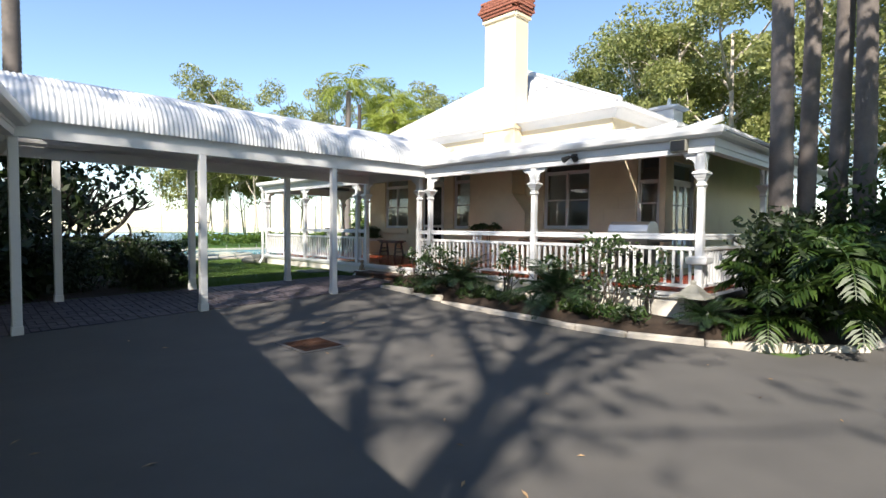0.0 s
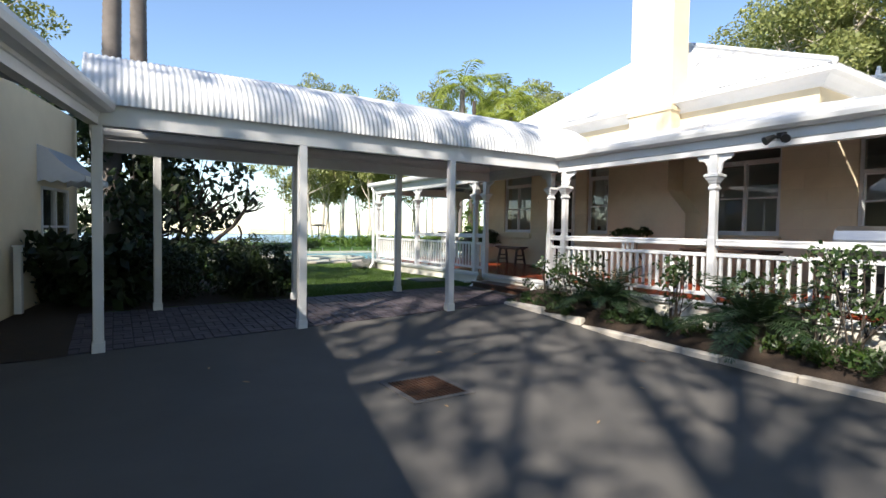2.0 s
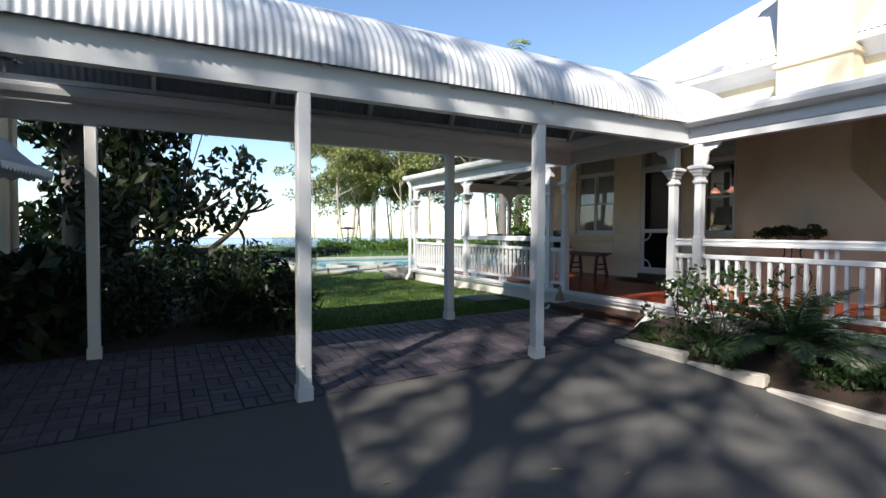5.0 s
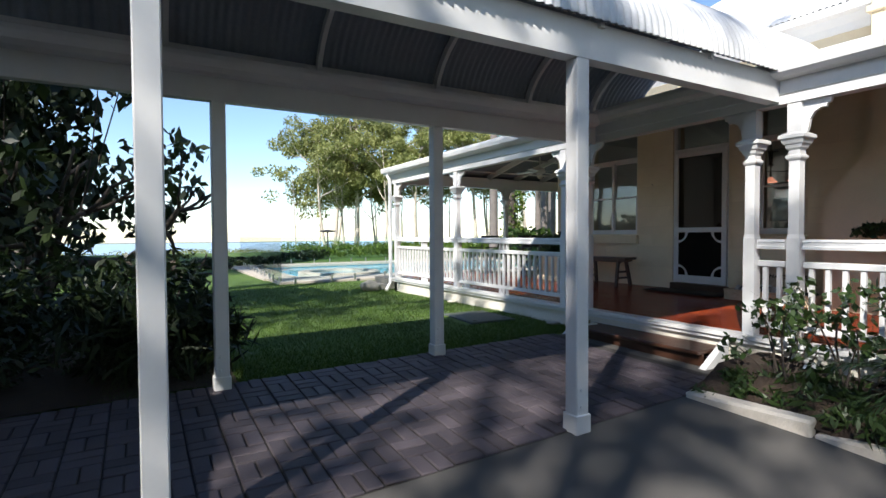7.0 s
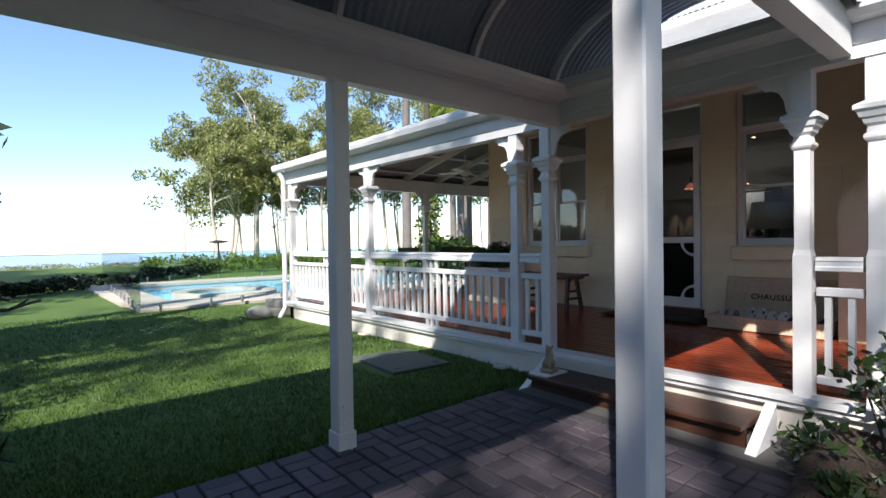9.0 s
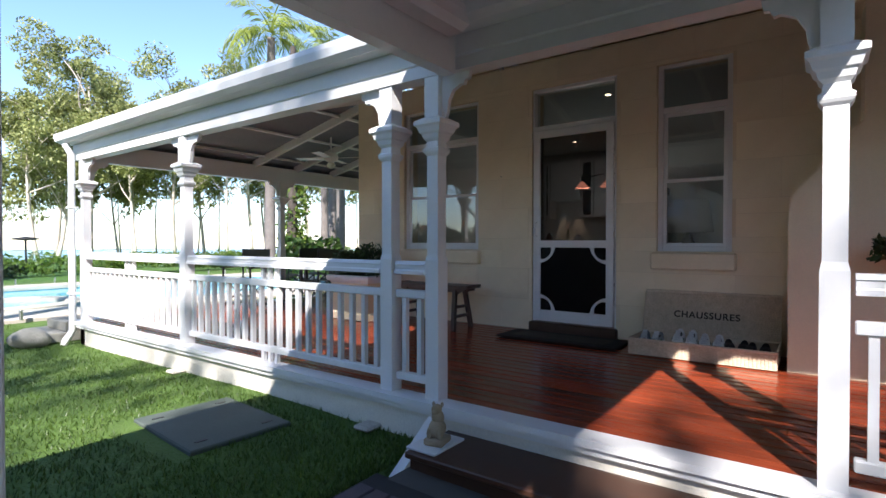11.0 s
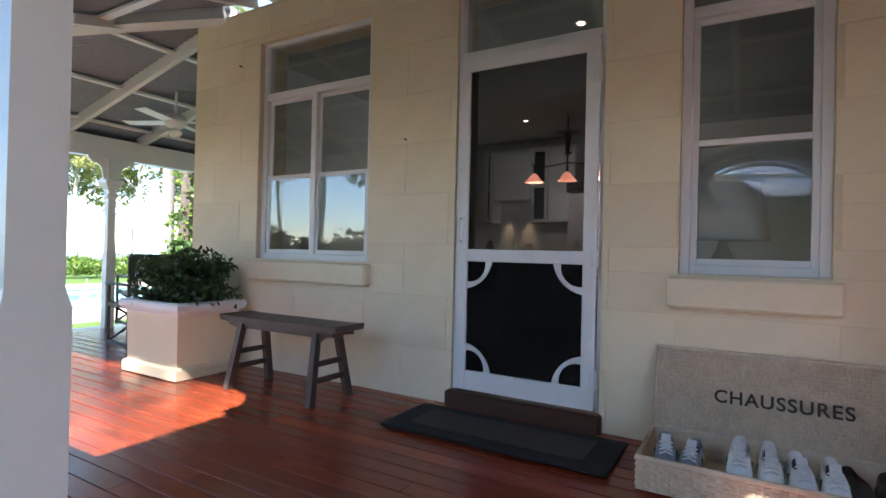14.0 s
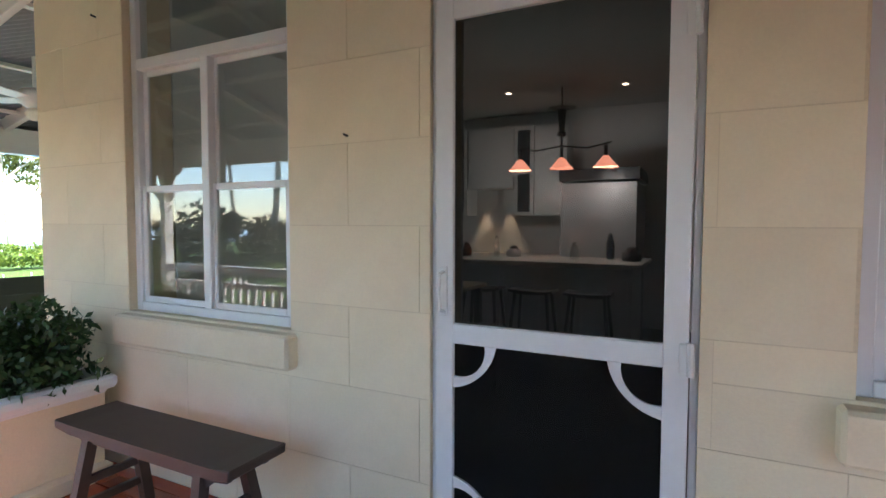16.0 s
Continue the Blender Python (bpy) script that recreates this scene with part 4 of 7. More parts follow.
# nail and small hook on the wall
bm = bmesh.new()
tube(bm, [(WALL + 0.005, 13.43, 2.53), (WALL - 0.03, 13.43, 2.535)], 0.005, 6)
single("wall_hook", bm, BLACK, "small dark nail in the cream wall", "hook")
bm = bmesh.new()
tube(bm, [(WALL + 0.005, 15.24, 3.35), (WALL - 0.03, 15.24, 3.355)], 0.006, 6)
single("wall_hook", bm, BLACK, "small dark nail high on the cream wall", "hook")

# ---- step with cheek walls ----
zg = ground_z(8.6, 11.3)
st = thing("step", "brown stained timber step below the veranda edge", "step", (8.6, 11.3, zg), world=True)
part("tread", nbox((8.25, 10.42, 0.425), (8.71, 12.28, 0.465), 0.008), STEP_WOOD, st)
part("riser", nbox((8.31, 10.42, zg - 0.02), (8.35, 12.28, 0.425)), STEP_WOOD, st)
for y in (12.30, 10.32):
    bm = bmesh.new()
    prism(bm, [(8.61, 0.55), (8.61, 0.565), (8.21, 0.30), (8.19, 0.26), (8.19, zg - 0.05), (8.61, zg - 0.05)], "y", y, y + 0.07)
    part("cheek", bm, WHITE, st, "white sloping side board")
part("ledge", nbox((8.29, 12.08, 0.465), (8.61, 12.30, 0.482), 0.004), WHITE, st)

# small stone figure on the step's side
fig = bmesh.new()
obox(fig, pose(0, 0, 0.03), (0.20, 0.18, 0.06), 0.012)
for c, r, sc in (((0, 0, 0.13), 0.085, (1.0, 0.9, 1.0)), ((0.01, 0, 0.22), 0.065, (0.9, 0.85, 1.0)), ((-0.015, 0, 0.30), 0.05, (1.0, 0.9, 0.9)), ((-0.065, 0, 0.285), 0.022, (1.3, 1, 0.9)), ((-0.06, 0.05, 0.10), 0.028, (1, 0.8, 1.8)), ((-0.06, -0.05, 0.10), 0.028, (1, 0.8, 1.8)), ((0.01, 0.04, 0.335), 0.017, (1, 0.8, 1.3)), ((0.01, -0.04, 0.335), 0.017, (1, 0.8, 1.3))):
    bmesh.ops.create_uvsphere(fig, u_segments=12, v_segments=8, radius=r, matrix=Matrix.Translation(c) @ Matrix.Diagonal((*sc, 1)))
statue = single("stone_figure", fig, STONE_TAN, "small weathered sandstone seated animal figure by the step", "statue", smooth=True)
statue.matrix_basis = pose(8.44, 12.17, 0.482, 0, 0, 12)
statue.scale = (0.72, 0.72, 0.72)

# ---- things on the veranda ----
# bench
bn = thing("bench", "old dark wooden bench with splayed legs by the wall", "bench", (11.05, 14.16, FLOOR - 0.012), turn=90)
bn.scale = (0.93, 1, 1)
BT = 0.53
bm = bmesh.new()
pts = [(-0.62, BT - 0.035), (-0.50, BT - 0.045), (0.50, BT - 0.045), (0.62, BT - 0.035), (0.625, BT + 0.008), (0.50, BT), (-0.50, BT), (-0.625, BT + 0.008)]
prism(bm, pts, "y", -0.15, 0.15)
bmesh.ops.bevel(bm, geom=bm.edges[:], offset=0.006, segments=1, affect="EDGES")
part("seat", bm, DARK_WOOD, bn)
for sy in (-1, 1):
    bm = bmesh.new()
    prism(bm, [(-0.56, BT - 0.04), (0.56, BT - 0.04), (0.56, BT - 0.07), (0.48, BT - 0.08), (0.42, BT - 0.12), (0.38, BT - 0.085), (-0.38, BT - 0.085), (-0.42, BT - 0.12), (-0.48, BT - 0.08), (-0.56, BT - 0.07)], "y", sy * 0.095 - 0.012, sy * 0.095 + 0.012)
    part("apron", bm, DARK_WOOD, bn)
for sx in (-1, 1):
    for sy in (-1, 1):
        bm = bmesh.new()
        tube(bm, [(sx * 0.40, sy * 0.10, BT - 0.04), (sx * 0.44, sy * 0.19, 0.0)], [0.034, 0.036], 4)
        part("leg", bm, DARK_WOOD, bn)
    for z in (0.16, 0.27):
        k = (BT - z) / BT
        part("stretcher", nbox((sx * (0.40 + 0.04 * k) - 0.012, -0.10 - 0.08 * k, z - 0.018), (sx * (0.40 + 0.04 * k) + 0.012, 0.10 + 0.08 * k, z + 0.018)), DARK_WOOD, bn)

# planter and its bush
pl = thing("planter", "square cream rendered planter box with a moulded rim", "planter", (11.05, 15.42, FLOOR - 0.01))
for name, prof, in (("body", [(0.35, 0.09), (0.36, 0.50)]), ("foot", [(0.385, 0.0), (0.385, 0.075), (0.36, 0.095), (0.3, 0.095)]), ("rim", [(0.36, 0.49), (0.37, 0.51), (0.40, 0.52), (0.415, 0.545), (0.415, 0.58), (0.40, 0.595), (0.34, 0.595), (0.33, 0.54)])):
    bm = bmesh.new()
    square_lathe(bm, prof)
    part(name, bm, CREAM if name != "rim" else WHITE, pl)
for ob in pl.children:
    ob.scale.x = 0.76
    ob.scale.y = 0.98
part("soil", nbox((-0.27, -0.35, 0.5), (0.27, 0.35, 0.555)), MULCH, pl)

# door mat
mt = thing("door_mat", "dark rectangular coir door mat with a brown middle", "mat", (11.08, 12.50, FLOOR - 0.005))
part("border", nbox((-0.25, -0.66, 0.0), (0.25, 0.66, 0.018), 0.006), MAT_FIBRE, mt)
part("middle", nbox((-0.15, -0.52, 0.018), (0.15, 0.52, 0.024), 0.003), MAT_MID, mt)


# shoe basket with its lid up
def weave(bm, w, h, m, cw=0.028, ch=0.014, depth=0.006, upright=False):
    """Over-and-under cells on a panel w by h in the plane given by m (x across, y up, z out)."""
    nx, ny = int(w / cw), int(h / ch)
    for i in range(nx):
        for j in range(ny):
            up = (i + j) % 2
            x0, y0 = -w / 2 + i * w / nx, j * h / ny
            dx, dy = w / nx, h / ny
            d = depth if up else depth * 0.35
            q = [bm.verts.new(m @ Vector(p)) for p in ((x0, y0, 0), (x0 + dx, y0, 0), (x0 + dx, y0 + dy, 0), (x0, y0 + dy, 0), (x0 + dx * 0.25, y0 + dy * 0.15, d), (x0 + dx * 0.75, y0 + dy * 0.15, d), (x0 + dx * 0.75, y0 + dy * 0.85, d), (x0 + dx * 0.25, y0 + dy * 0.85, d))]
            for f in ((4, 5, 6, 7), (0, 1, 5, 4), (1, 2, 6, 5), (2, 3, 7, 6), (3, 0, 4, 7)):
                bm.faces.new([q[k] for k in f])
    return bm


bk = thing("wicker_basket", "long open grey wicker basket of shoes with its lid up", "basket", (11.06, 11.125, FLOOR - 0.008), turn=0)
L2, D2, HB = 0.585, 0.25, 0.14
bm = bmesh.new()
box(bm, (-D2 + 0.012, -L2 + 0.012, 0.004), (D2 - 0.012, L2 - 0.012, 0.02))
part("bottom", bm, WICKER, bk)
for name, m, w in (("front", pose(-D2, 0, 0.0) @ Matrix(((0, 0, -1, 0), (-1, 0, 0, 0), (0, 1, 0, 0), (0, 0, 0, 1))), 2 * L2), ("back", pose(D2, 0, 0.0) @ Matrix(((0, 0, 1, 0), (1, 0, 0, 0), (0, 1, 0, 0), (0, 0, 0, 1))), 2 * L2), ("end", pose(0, -L2, 0.0) @ Matrix(((1, 0, 0, 0), (0, 0, -1, 0), (0, 1, 0, 0), (0, 0, 0, 1))), 2 * D2), ("end", pose(0, L2, 0.0) @ Matrix(((-1, 0, 0, 0), (0, 0, 1, 0), (0, 1, 0, 0), (0, 0, 0, 1))), 2 * D2)):
    bm = bmesh.new()
    weave(bm, w, HB, m)
    obox(bm, m @ pose(0, HB / 2, -0.005), (w, HB, 0.01))
    part(name, bm, WICKER, bk)
bm = bmesh.new()
rim = [(-D2, -L2, HB), (-D2, L2, HB), (D2, L2, HB), (D2, -L2, HB), (-D2, -L2, HB)]
tube(bm, rim, 0.014, 8)
part("rim", bm, WICKER, bk)
lid_m = pose(D2 + 0.01, 0, HB + 0.0, 0, 14, 0) @ Matrix(((0, 0, -1, 0), (-1, 0, 0, 0), (0, 1, 0, 0), (0, 0, 0, 1)))
bm = bmesh.new()
LH = 0.42
weave(bm, 2 * L2, LH, lid_m, 0.011, 0.019, 0.007)
obox(bm, lid_m @ pose(0, LH / 2, -0.006), (2 * L2, LH, 0.012))
lid = part("lid", bm, WICKER, bk)
bm = bmesh.new()
tube(bm, [lid_m @ Vector(p) for p in ((-L2, 0, 0), (-L2, LH, 0), (L2, LH, 0), (L2, 0, 0), (-L2, 0, 0))], 0.014, 8)
part("lid_rim", bm, WICKER, lid)
txt = bpy.data.curves.new("lettering", "FONT")
txt.body = "CHAUSSURES"
txt.size = 0.088
txt.space_character = 1.12
txt.align_x = "CENTER"
txt.extrude = 0.0008
txt.offset = 0.0016
tmp = new("lettering", txt)
deps = bpy.context.evaluated_depsgraph_get()
me = bpy.data.meshes.new_from_object(tmp.evaluated_get(deps))
bpy.data.objects.remove(tmp)
me.materials.append(INK)
ob = new("lettering", me)
ob.parent = lid
ob.matrix_basis = lid_m @ pose(-0.02, 0.17, 0.0075)
ob["label"] = "black stencilled word on the lid"


def shoe(x, y, turn, upper, label, tilt=0, lift=0.022):
    """A low shoe, toe towards +x: sole, upper lofted from heel to toe, lining, tongue and laces."""
    s = thing("shoe", label, "shoe", (x, y, FLOOR + lift), turn=turn, group="shoes in the basket")
    s.rotation_euler.y += radians(tilt)
    black = upper is SHOE_BLACK

    def half(u):
        return 0.036 + 0.013 * math.sin(max(0.0, min(1.0, (u + 0.06) / 0.2)) * math.pi) if u > -0.06 else 0.036

    def close(u):
        e = max((abs(u) - 0.10) / 0.045, 0.0)
        return math.sqrt(max(0.0, 1 - min(e, 0.985) ** 2))
    us = [-0.143, -0.138, -0.125, -0.10, -0.07, -0.04, -0.015, 0.01, 0.04, 0.07, 0.095, 0.115, 0.13, 0.139, 0.144]
    outline = [(u, half(u) * close(u)) for u in us] + [(u, -half(u) * close(u)) for u in reversed(us)]
    bm = bmesh.new()
    prism(bm, [(u * 1.04, v * 1.08) for u, v in outline], "z", 0, 0.026 if not black else 0.016)
    part("sole", bm, SHOE_BLACK if black else SHOE_SOLE, s)
    bm = bmesh.new()
    rows_ = []
    for u in us:
        if u < -0.1:
            h = 0.098
        elif u < 0.0:
            h = 0.086 + 0.020 * (u + 0.1) / 0.1
        else:
            h = 0.106 - 0.058 * min(u / 0.11, 1.0)
        h = 0.024 + (h - 0.024) * (close(u) if u > 0 else 0.55 + 0.45 * close(u))
        w = half(u) * close(u)
        dip = 0.05 if -0.118 < u < -0.005 else 0.0
        row = []
        for k in range(13):
            a = math.pi * k / 12
            c, d = math.cos(a), math.sin(a)
            z = 0.02 + (h - 0.02) * d ** 0.6
            if dip and 3 < k < 9:
                z -= dip
            row.append(bm.verts.new((u, w * (abs(c) ** 0.8) * (1 if c > 0 else -1), z)))
        rows_.append(row)
    for r, q in zip(rows_, rows_[1:]):
        for k in range(12):
            bm.faces.new((r[k], r[k + 1], q[k + 1], q[k]))
    part("upper", bm, upper, s, smooth=True)
    bm = bmesh.new()
    prism(bm, [(-0.062 + 0.052 * math.cos(k * math.tau / 14), 0.021 * math.sin(k * math.tau / 14)) for k in range(14)], "z", 0.05, 0.062)
    part("lining", bm, SHOE_LINING if not black else SHOE_BLACK, s)
    if not black:
        bm = bmesh.new()
        obox(bm, pose(0.006, 0, 0.105, 0, 28, 0), (0.085, 0.040, 0.008))
        part("tongue", bm, LACE, s)
        for k in range(4):
            bm = bmesh.new()
            x0 = 0.062 - k * 0.019
            z0 = 0.080 + k * 0.009
            tube(bm, [(x0, -0.027, z0 - 0.006), (x0 + 0.004, 0, z0 + 0.010), (x0 - 0.004, 0.027, z0 - 0.006)], 0.0045, 5)
            part("lace", bm, LACE, s)
        for sy in (-1, 1):
            bm = bmesh.new()
            tube(bm, [(-0.03, sy * 0.0375, 0.04), (0.01, sy * 0.044, 0.066), (0.035, sy * 0.046, 0.036)], [0.005, 0.008, 0.005], 5)
            part("side_stripe", bm, SHOE_TRIM, s)
    return s


for y, mat_, lab, up in ((11.61, SHOE_GREY, "worn grey trainer with pale laces", 10), (11.31, SHOE_WHITE, "white leather trainer with dark green stripes", 22), (11.09, SHOE_WHITE, "scuffed white and grey trainer", 16), (10.90, SHOE_BLACK, "black leather shoe in the basket", 8), (10.74, SHOE_BLACK, "black slip-on shoe in the basket", 6)):
    for d, lean in ((0.056, 3), (-0.056, -4)):
        shoe(10.99 + random.uniform(-0.02, 0.02), y - 0.055 + d, 180 + lean + random.uniform(-8, 8), mat_, lab, tilt=up + random.uniform(-2, 2), lift=0.034 + 0.15 * math.sin(radians(up + 2)))


# director's chairs and table on the pool side
def director_chair(x, y, turn):
    c = thing("director_chair", "folding black timber chair with olive canvas seat", "chair", (x, y, FLOOR), turn=turn, group="chairs on the pool veranda")
    for sx in (-0.27, 0.27):
        bm = bmesh.new()
        tube(bm, [(sx, -0.22, 0.0), (sx, -0.22, 0.62)], 0.016, 6)
        part("leg", bm, BLACK, c)
        bm = bmesh.new()
        tube(bm, [(sx, 0.22, 0.0), (sx, 0.22, 0.92)], 0.016, 6)
        part("leg", bm, BLACK, c)
        part("armrest", nbox((sx - 0.03, -0.26, 0.62), (sx + 0.03, 0.26, 0.645), 0.005), BLACK, c)
        part("foot_rail", nbox((sx - 0.015, -0.25, 0.02), (sx + 0.015, 0.25, 0.05)), BLACK, c)
        part("side_rail", nbox((sx - 0.012, -0.22, 0.40), (sx + 0.012, 0.22, 0.44)), BLACK, c)
    for y0 in (-0.2, 0.2):
        bm = bmesh.new()
        tube(bm, [(-0.27, y0, 0.05), (0.27, y0, 0.42)], 0.013, 6)
        part("cross_brace", bm, BLACK, c)
        bm = bmesh.new()
        tube(bm, [(0.27, y0 + 0.02, 0.05), (-0.27, y0 + 0.02, 0.42)], 0.013, 6)
        part("cross_brace", bm, BLACK, c)
    bm = bmesh.new()
    prism(bm, [(-0.27, 0.445), (-0.1, 0.425), (0.1, 0.425), (0.27, 0.445), (0.27, 0.452), (0.1, 0.432), (-0.1, 0.432), (-0.27, 0.452)], "y", -0.21, 0.21)
    part("seat", bm, CANVAS, c)
    part("backrest", nbox((-0.27, 0.212, 0.72), (0.27, 0.222, 0.92), 0.003), CANVAS, c)
    return c


director_chair(12.3, 18.15, 170)
director_chair(10.75, 17.75, -75)
director_chair(11.5, 16.75, 175)
tb = thing("outdoor_table", "dark slatted outdoor table on the pool veranda", "table", (12.3, 17.35, FLOOR - 0.03))
for k in range(9):
    part("slat", nbox((-0.45 + k * 0.1, -0.4, 0.72), (-0.36 + k * 0.1, 0.4, 0.745), 0.003), DARK_WOOD, tb)
for sx in (-0.4, 0.4):
    for sy in (-0.34, 0.34):
        part("leg", nbox((sx - 0.025, sy - 0.025, 0), (sx + 0.025, sy + 0.025, 0.72)), DARK_WOOD, tb)
for sy in (-0.34, 0.34):
    part("apron", nbox((-0.4, sy - 0.012, 0.65), (0.4, sy + 0.012, 0.72)), DARK_WOOD, tb)

# ceiling fan
fn = thing("ceiling_fan", "white ceiling fan at rest under the veranda roof", "fan", (12.05, 17.2, 3.5))
bm = bmesh.new()
tube(bm, [(0, 0, 0.1), (0, 0, -0.22)], 0.015, 8)
part("rod", bm, WHITE, fn)
bm = bmesh.new()
lathe(bm, [(0.03, -0.2), (0.10, -0.22), (0.13, -0.27), (0.12, -0.33), (0.06, -0.37), (0.02, -0.38)])
part("motor", bm, WHITE, fn, smooth=True)
for k in range(4):
    bm = bmesh.new()
    obox(bm, pose(0, 0, -0.30, 0, 0, 25 + 90 * k) @ pose(0.38, 0, 0, 8, 0, 0), (0.50, 0.13, 0.008), 0.002)
    part("blade", bm, WHITE, fn)
bm = bmesh.new()
lathe(bm, [(0.05, -0.38), (0.08, -0.42), (0.05, -0.47), (0.01, -0.48)])
part("light_bowl", bm, LAMP_CLOTH, fn, smooth=True)

# barbecue
bq = thing("barbecue", "stainless steel barbecue with its hood down", "barbecue", (9.45, 4.9, EDGE + 0.02), turn=90)
bq.scale = (0.86, 1, 1)
bm = bmesh.new()
pts = [(-0.25, 0.86), (0.25, 0.86), (0.25, 0.98), (0.20, 1.10), (0.10, 1.16), (-0.10, 1.16), (-0.20, 1.10), (-0.25, 0.98)]
prism(bm, pts, "x", -0.44, 0.44)
part("hood", bm, STEEL, bq)
bm = bmesh.new()
tube(bm, [(-0.36, 0.25, 0.93), (-0.36, 0.30, 0.93), (0.36, 0.30, 0.93), (0.36, 0.25, 0.93)], 0.013, 8)
part("handle", bm, CHROME, bq)
part("firebox", nbox((-0.46, -0.27, 0.66), (0.46, 0.27, 0.86), 0.01), BLACK, bq)
part("cabinet", nbox((-0.44, -0.25, 0.08), (0.44, 0.25, 0.66), 0.008), BLACK, bq)
for sx in (-1, 1):
    part("side_shelf", nbox((sx * 0.46, -0.24, 0.80), (sx * 0.74, 0.24, 0.84), 0.006), BLACK, bq)
    for sy in (-0.18, 0.18):
        bm = bmesh.new()
        tube(bm, [(sx * 0.36 - 0.015, sy, 0.04), (sx * 0.36 + 0.015, sy, 0.04)], 0.04, 12)
        part("wheel", bm, BLACK, bq)
for k in range(4):
    bm = bmesh.new()
    tube(bm, [(-0.3 + k * 0.2, 0.27, 0.77), (-0.3 + k * 0.2, 0.305, 0.77)], 0.025, 10)
    part("knob", bm, CHROME, bq)

# dark table by the south window
st2 = thing("side_table", "long dark outdoor table under the wide window", "table", (10.45, 7.35, FLOOR), turn=90)
part("tabletop", nbox((-0.75, -0.35, 0.66), (0.75, 0.35, 0.70), 0.008), DARK_WOOD, st2)
for sx in (-0.68, 0.68):
    for sy in (-0.28, 0.28):
        part("leg", nbox((sx - 0.03, sy - 0.03, 0), (sx + 0.03, sy + 0.03, 0.66), 0.004), DARK_WOOD, st2)
    part("rail", nbox((sx - 0.015, -0.28, 0.56), (sx + 0.015, 0.28, 0.66)), DARK_WOOD, st2)

# bowl of greenery on a scrolled iron stand before the chimney breast
isd = thing("plant_stand", "scrolled black iron plant stand before the chimney breast", "plant stand", (10.55, 9.5, FLOOR))
for k in range(3):
    a = radians(30 + 120 * k)
    c, s_ = math.cos(a), math.sin(a)
    bm = bmesh.new()
    pts = []
    for j in range(14):
        f = j / 13
        r = 0.10 + 0.14 * math.sin(f * math.pi * 1.2) ** 2 + 0.05 * (1 - f)
        pts.append((r * c, r * s_, 0.82 * f))
    tube(bm, pts, 0.009, 6)
    part("leg", bm, BLACK, isd)
    bm = bmesh.new()
    pts = [((0.16 + 0.07 * math.cos(q)) * c, (0.16 + 0.07 * math.cos(q)) * s_, 0.42 + 0.07 * math.sin(q)) for q in np.linspace(0, 5.2, 14)]
    tube(bm, pts, 0.007, 6)
    part("scroll", bm, BLACK, isd)
bm = bmesh.new()
tube(bm, [(0.2 * math.cos(q), 0.2 * math.sin(q), 0.82) for q in np.linspace(0, math.tau, 25)], 0.009, 6)
part("ring", bm, BLACK, isd)
bw = thing("plant_bowl", "shallow dark bowl on the iron stand", "bowl", (10.55, 9.5, FLOOR + 0.80))
bm = bmesh.new()
lathe(bm, [(0.08, 0.0), (0.16, 0.04), (0.24, 0.13), (0.25, 0.14), (0.23, 0.14), (0.15, 0.07)], seg=20)
part("bowl", bm, STONE_GREY, bw, smooth=True)

# flood lamps under the fascia and the grey floodlight at the corner
fl = thing("flood_lamp", "pair of dark flood lamps fixed to the fascia", "lamp", (VX - 0.13, 5.72, 3.02))
part("plate", nbox((0.0, -0.06, -0.04), (0.045, 0.06, 0.04), 0.005), BLACK, fl)
for s_ in (-1, 1):
    bm = bmesh.new()
    tube(bm, [(0.0, 0.02 * s_, 0), (-0.06, 0.07 * s_, -0.02)], 0.012, 6)
    part("arm", bm, BLACK, fl)
    bm = bmesh.new()
    tube(bm, [(-0.04, 0.06 * s_, -0.01), (-0.10, 0.10 * s_, -0.05), (-0.15, 0.13 * s_, -0.08)], [0.03, 0.045, 0.06], 12)
    part("lamp_head", bm, BLACK, fl)
# speaker-shaped case with a grille, standing in for the corner floodlight
sp = thing("speaker", "grey boxy flood lamp on the corner of the veranda beam", "loudspeaker", (VX - 0.10, 3.78, 3.0))
part("case", nbox((-0.11, -0.13, -0.10), (0.012, 0.13, 0.10), 0.015), STONE_GREY, sp)
part("grille", nbox((-0.118, -0.11, -0.08), (-0.108, 0.11, 0.08), 0.004), BLACK, sp)

# downpipe at the pool corner and iron plate feet
dp = thing("downpipe", "white round downpipe at the veranda corner", "downpipe", (VX - 0.13, NORTH + 0.02, 0.3), world=True)
bm = bmesh.new()
tube(bm, [(VX - 0.2, NORTH + 0.02, 3.1), (VX - 0.13, NORTH + 0.02, 2.95), (VX - 0.13, NORTH + 0.02, 0.50), (VX - 0.22, NORTH + 0.02, 0.36), (VX - 0.24, NORTH + 0.02, ground_z(8.6, 18.7))], 0.045, 10)
part("pipe", bm, WHITE, dp, smooth=True)
for z in (1.0, 2.2):
    part("clip", nbox((VX - 0.185, NORTH - 0.03, z), (VX - 0.06, NORTH + 0.07, z + 0.03), 0.004), WHITE, dp)
for y in (13.0, 15.85):
    bm = nbox((8.58, y - 0.09, ground_z(8.6, y)), (8.75, y + 0.07, ground_z(8.6, y) + 0.035), 0.015)
    single("pad_stone", bm, STONE_PALE, "pale stone pad in the lawn below a column", "stone")
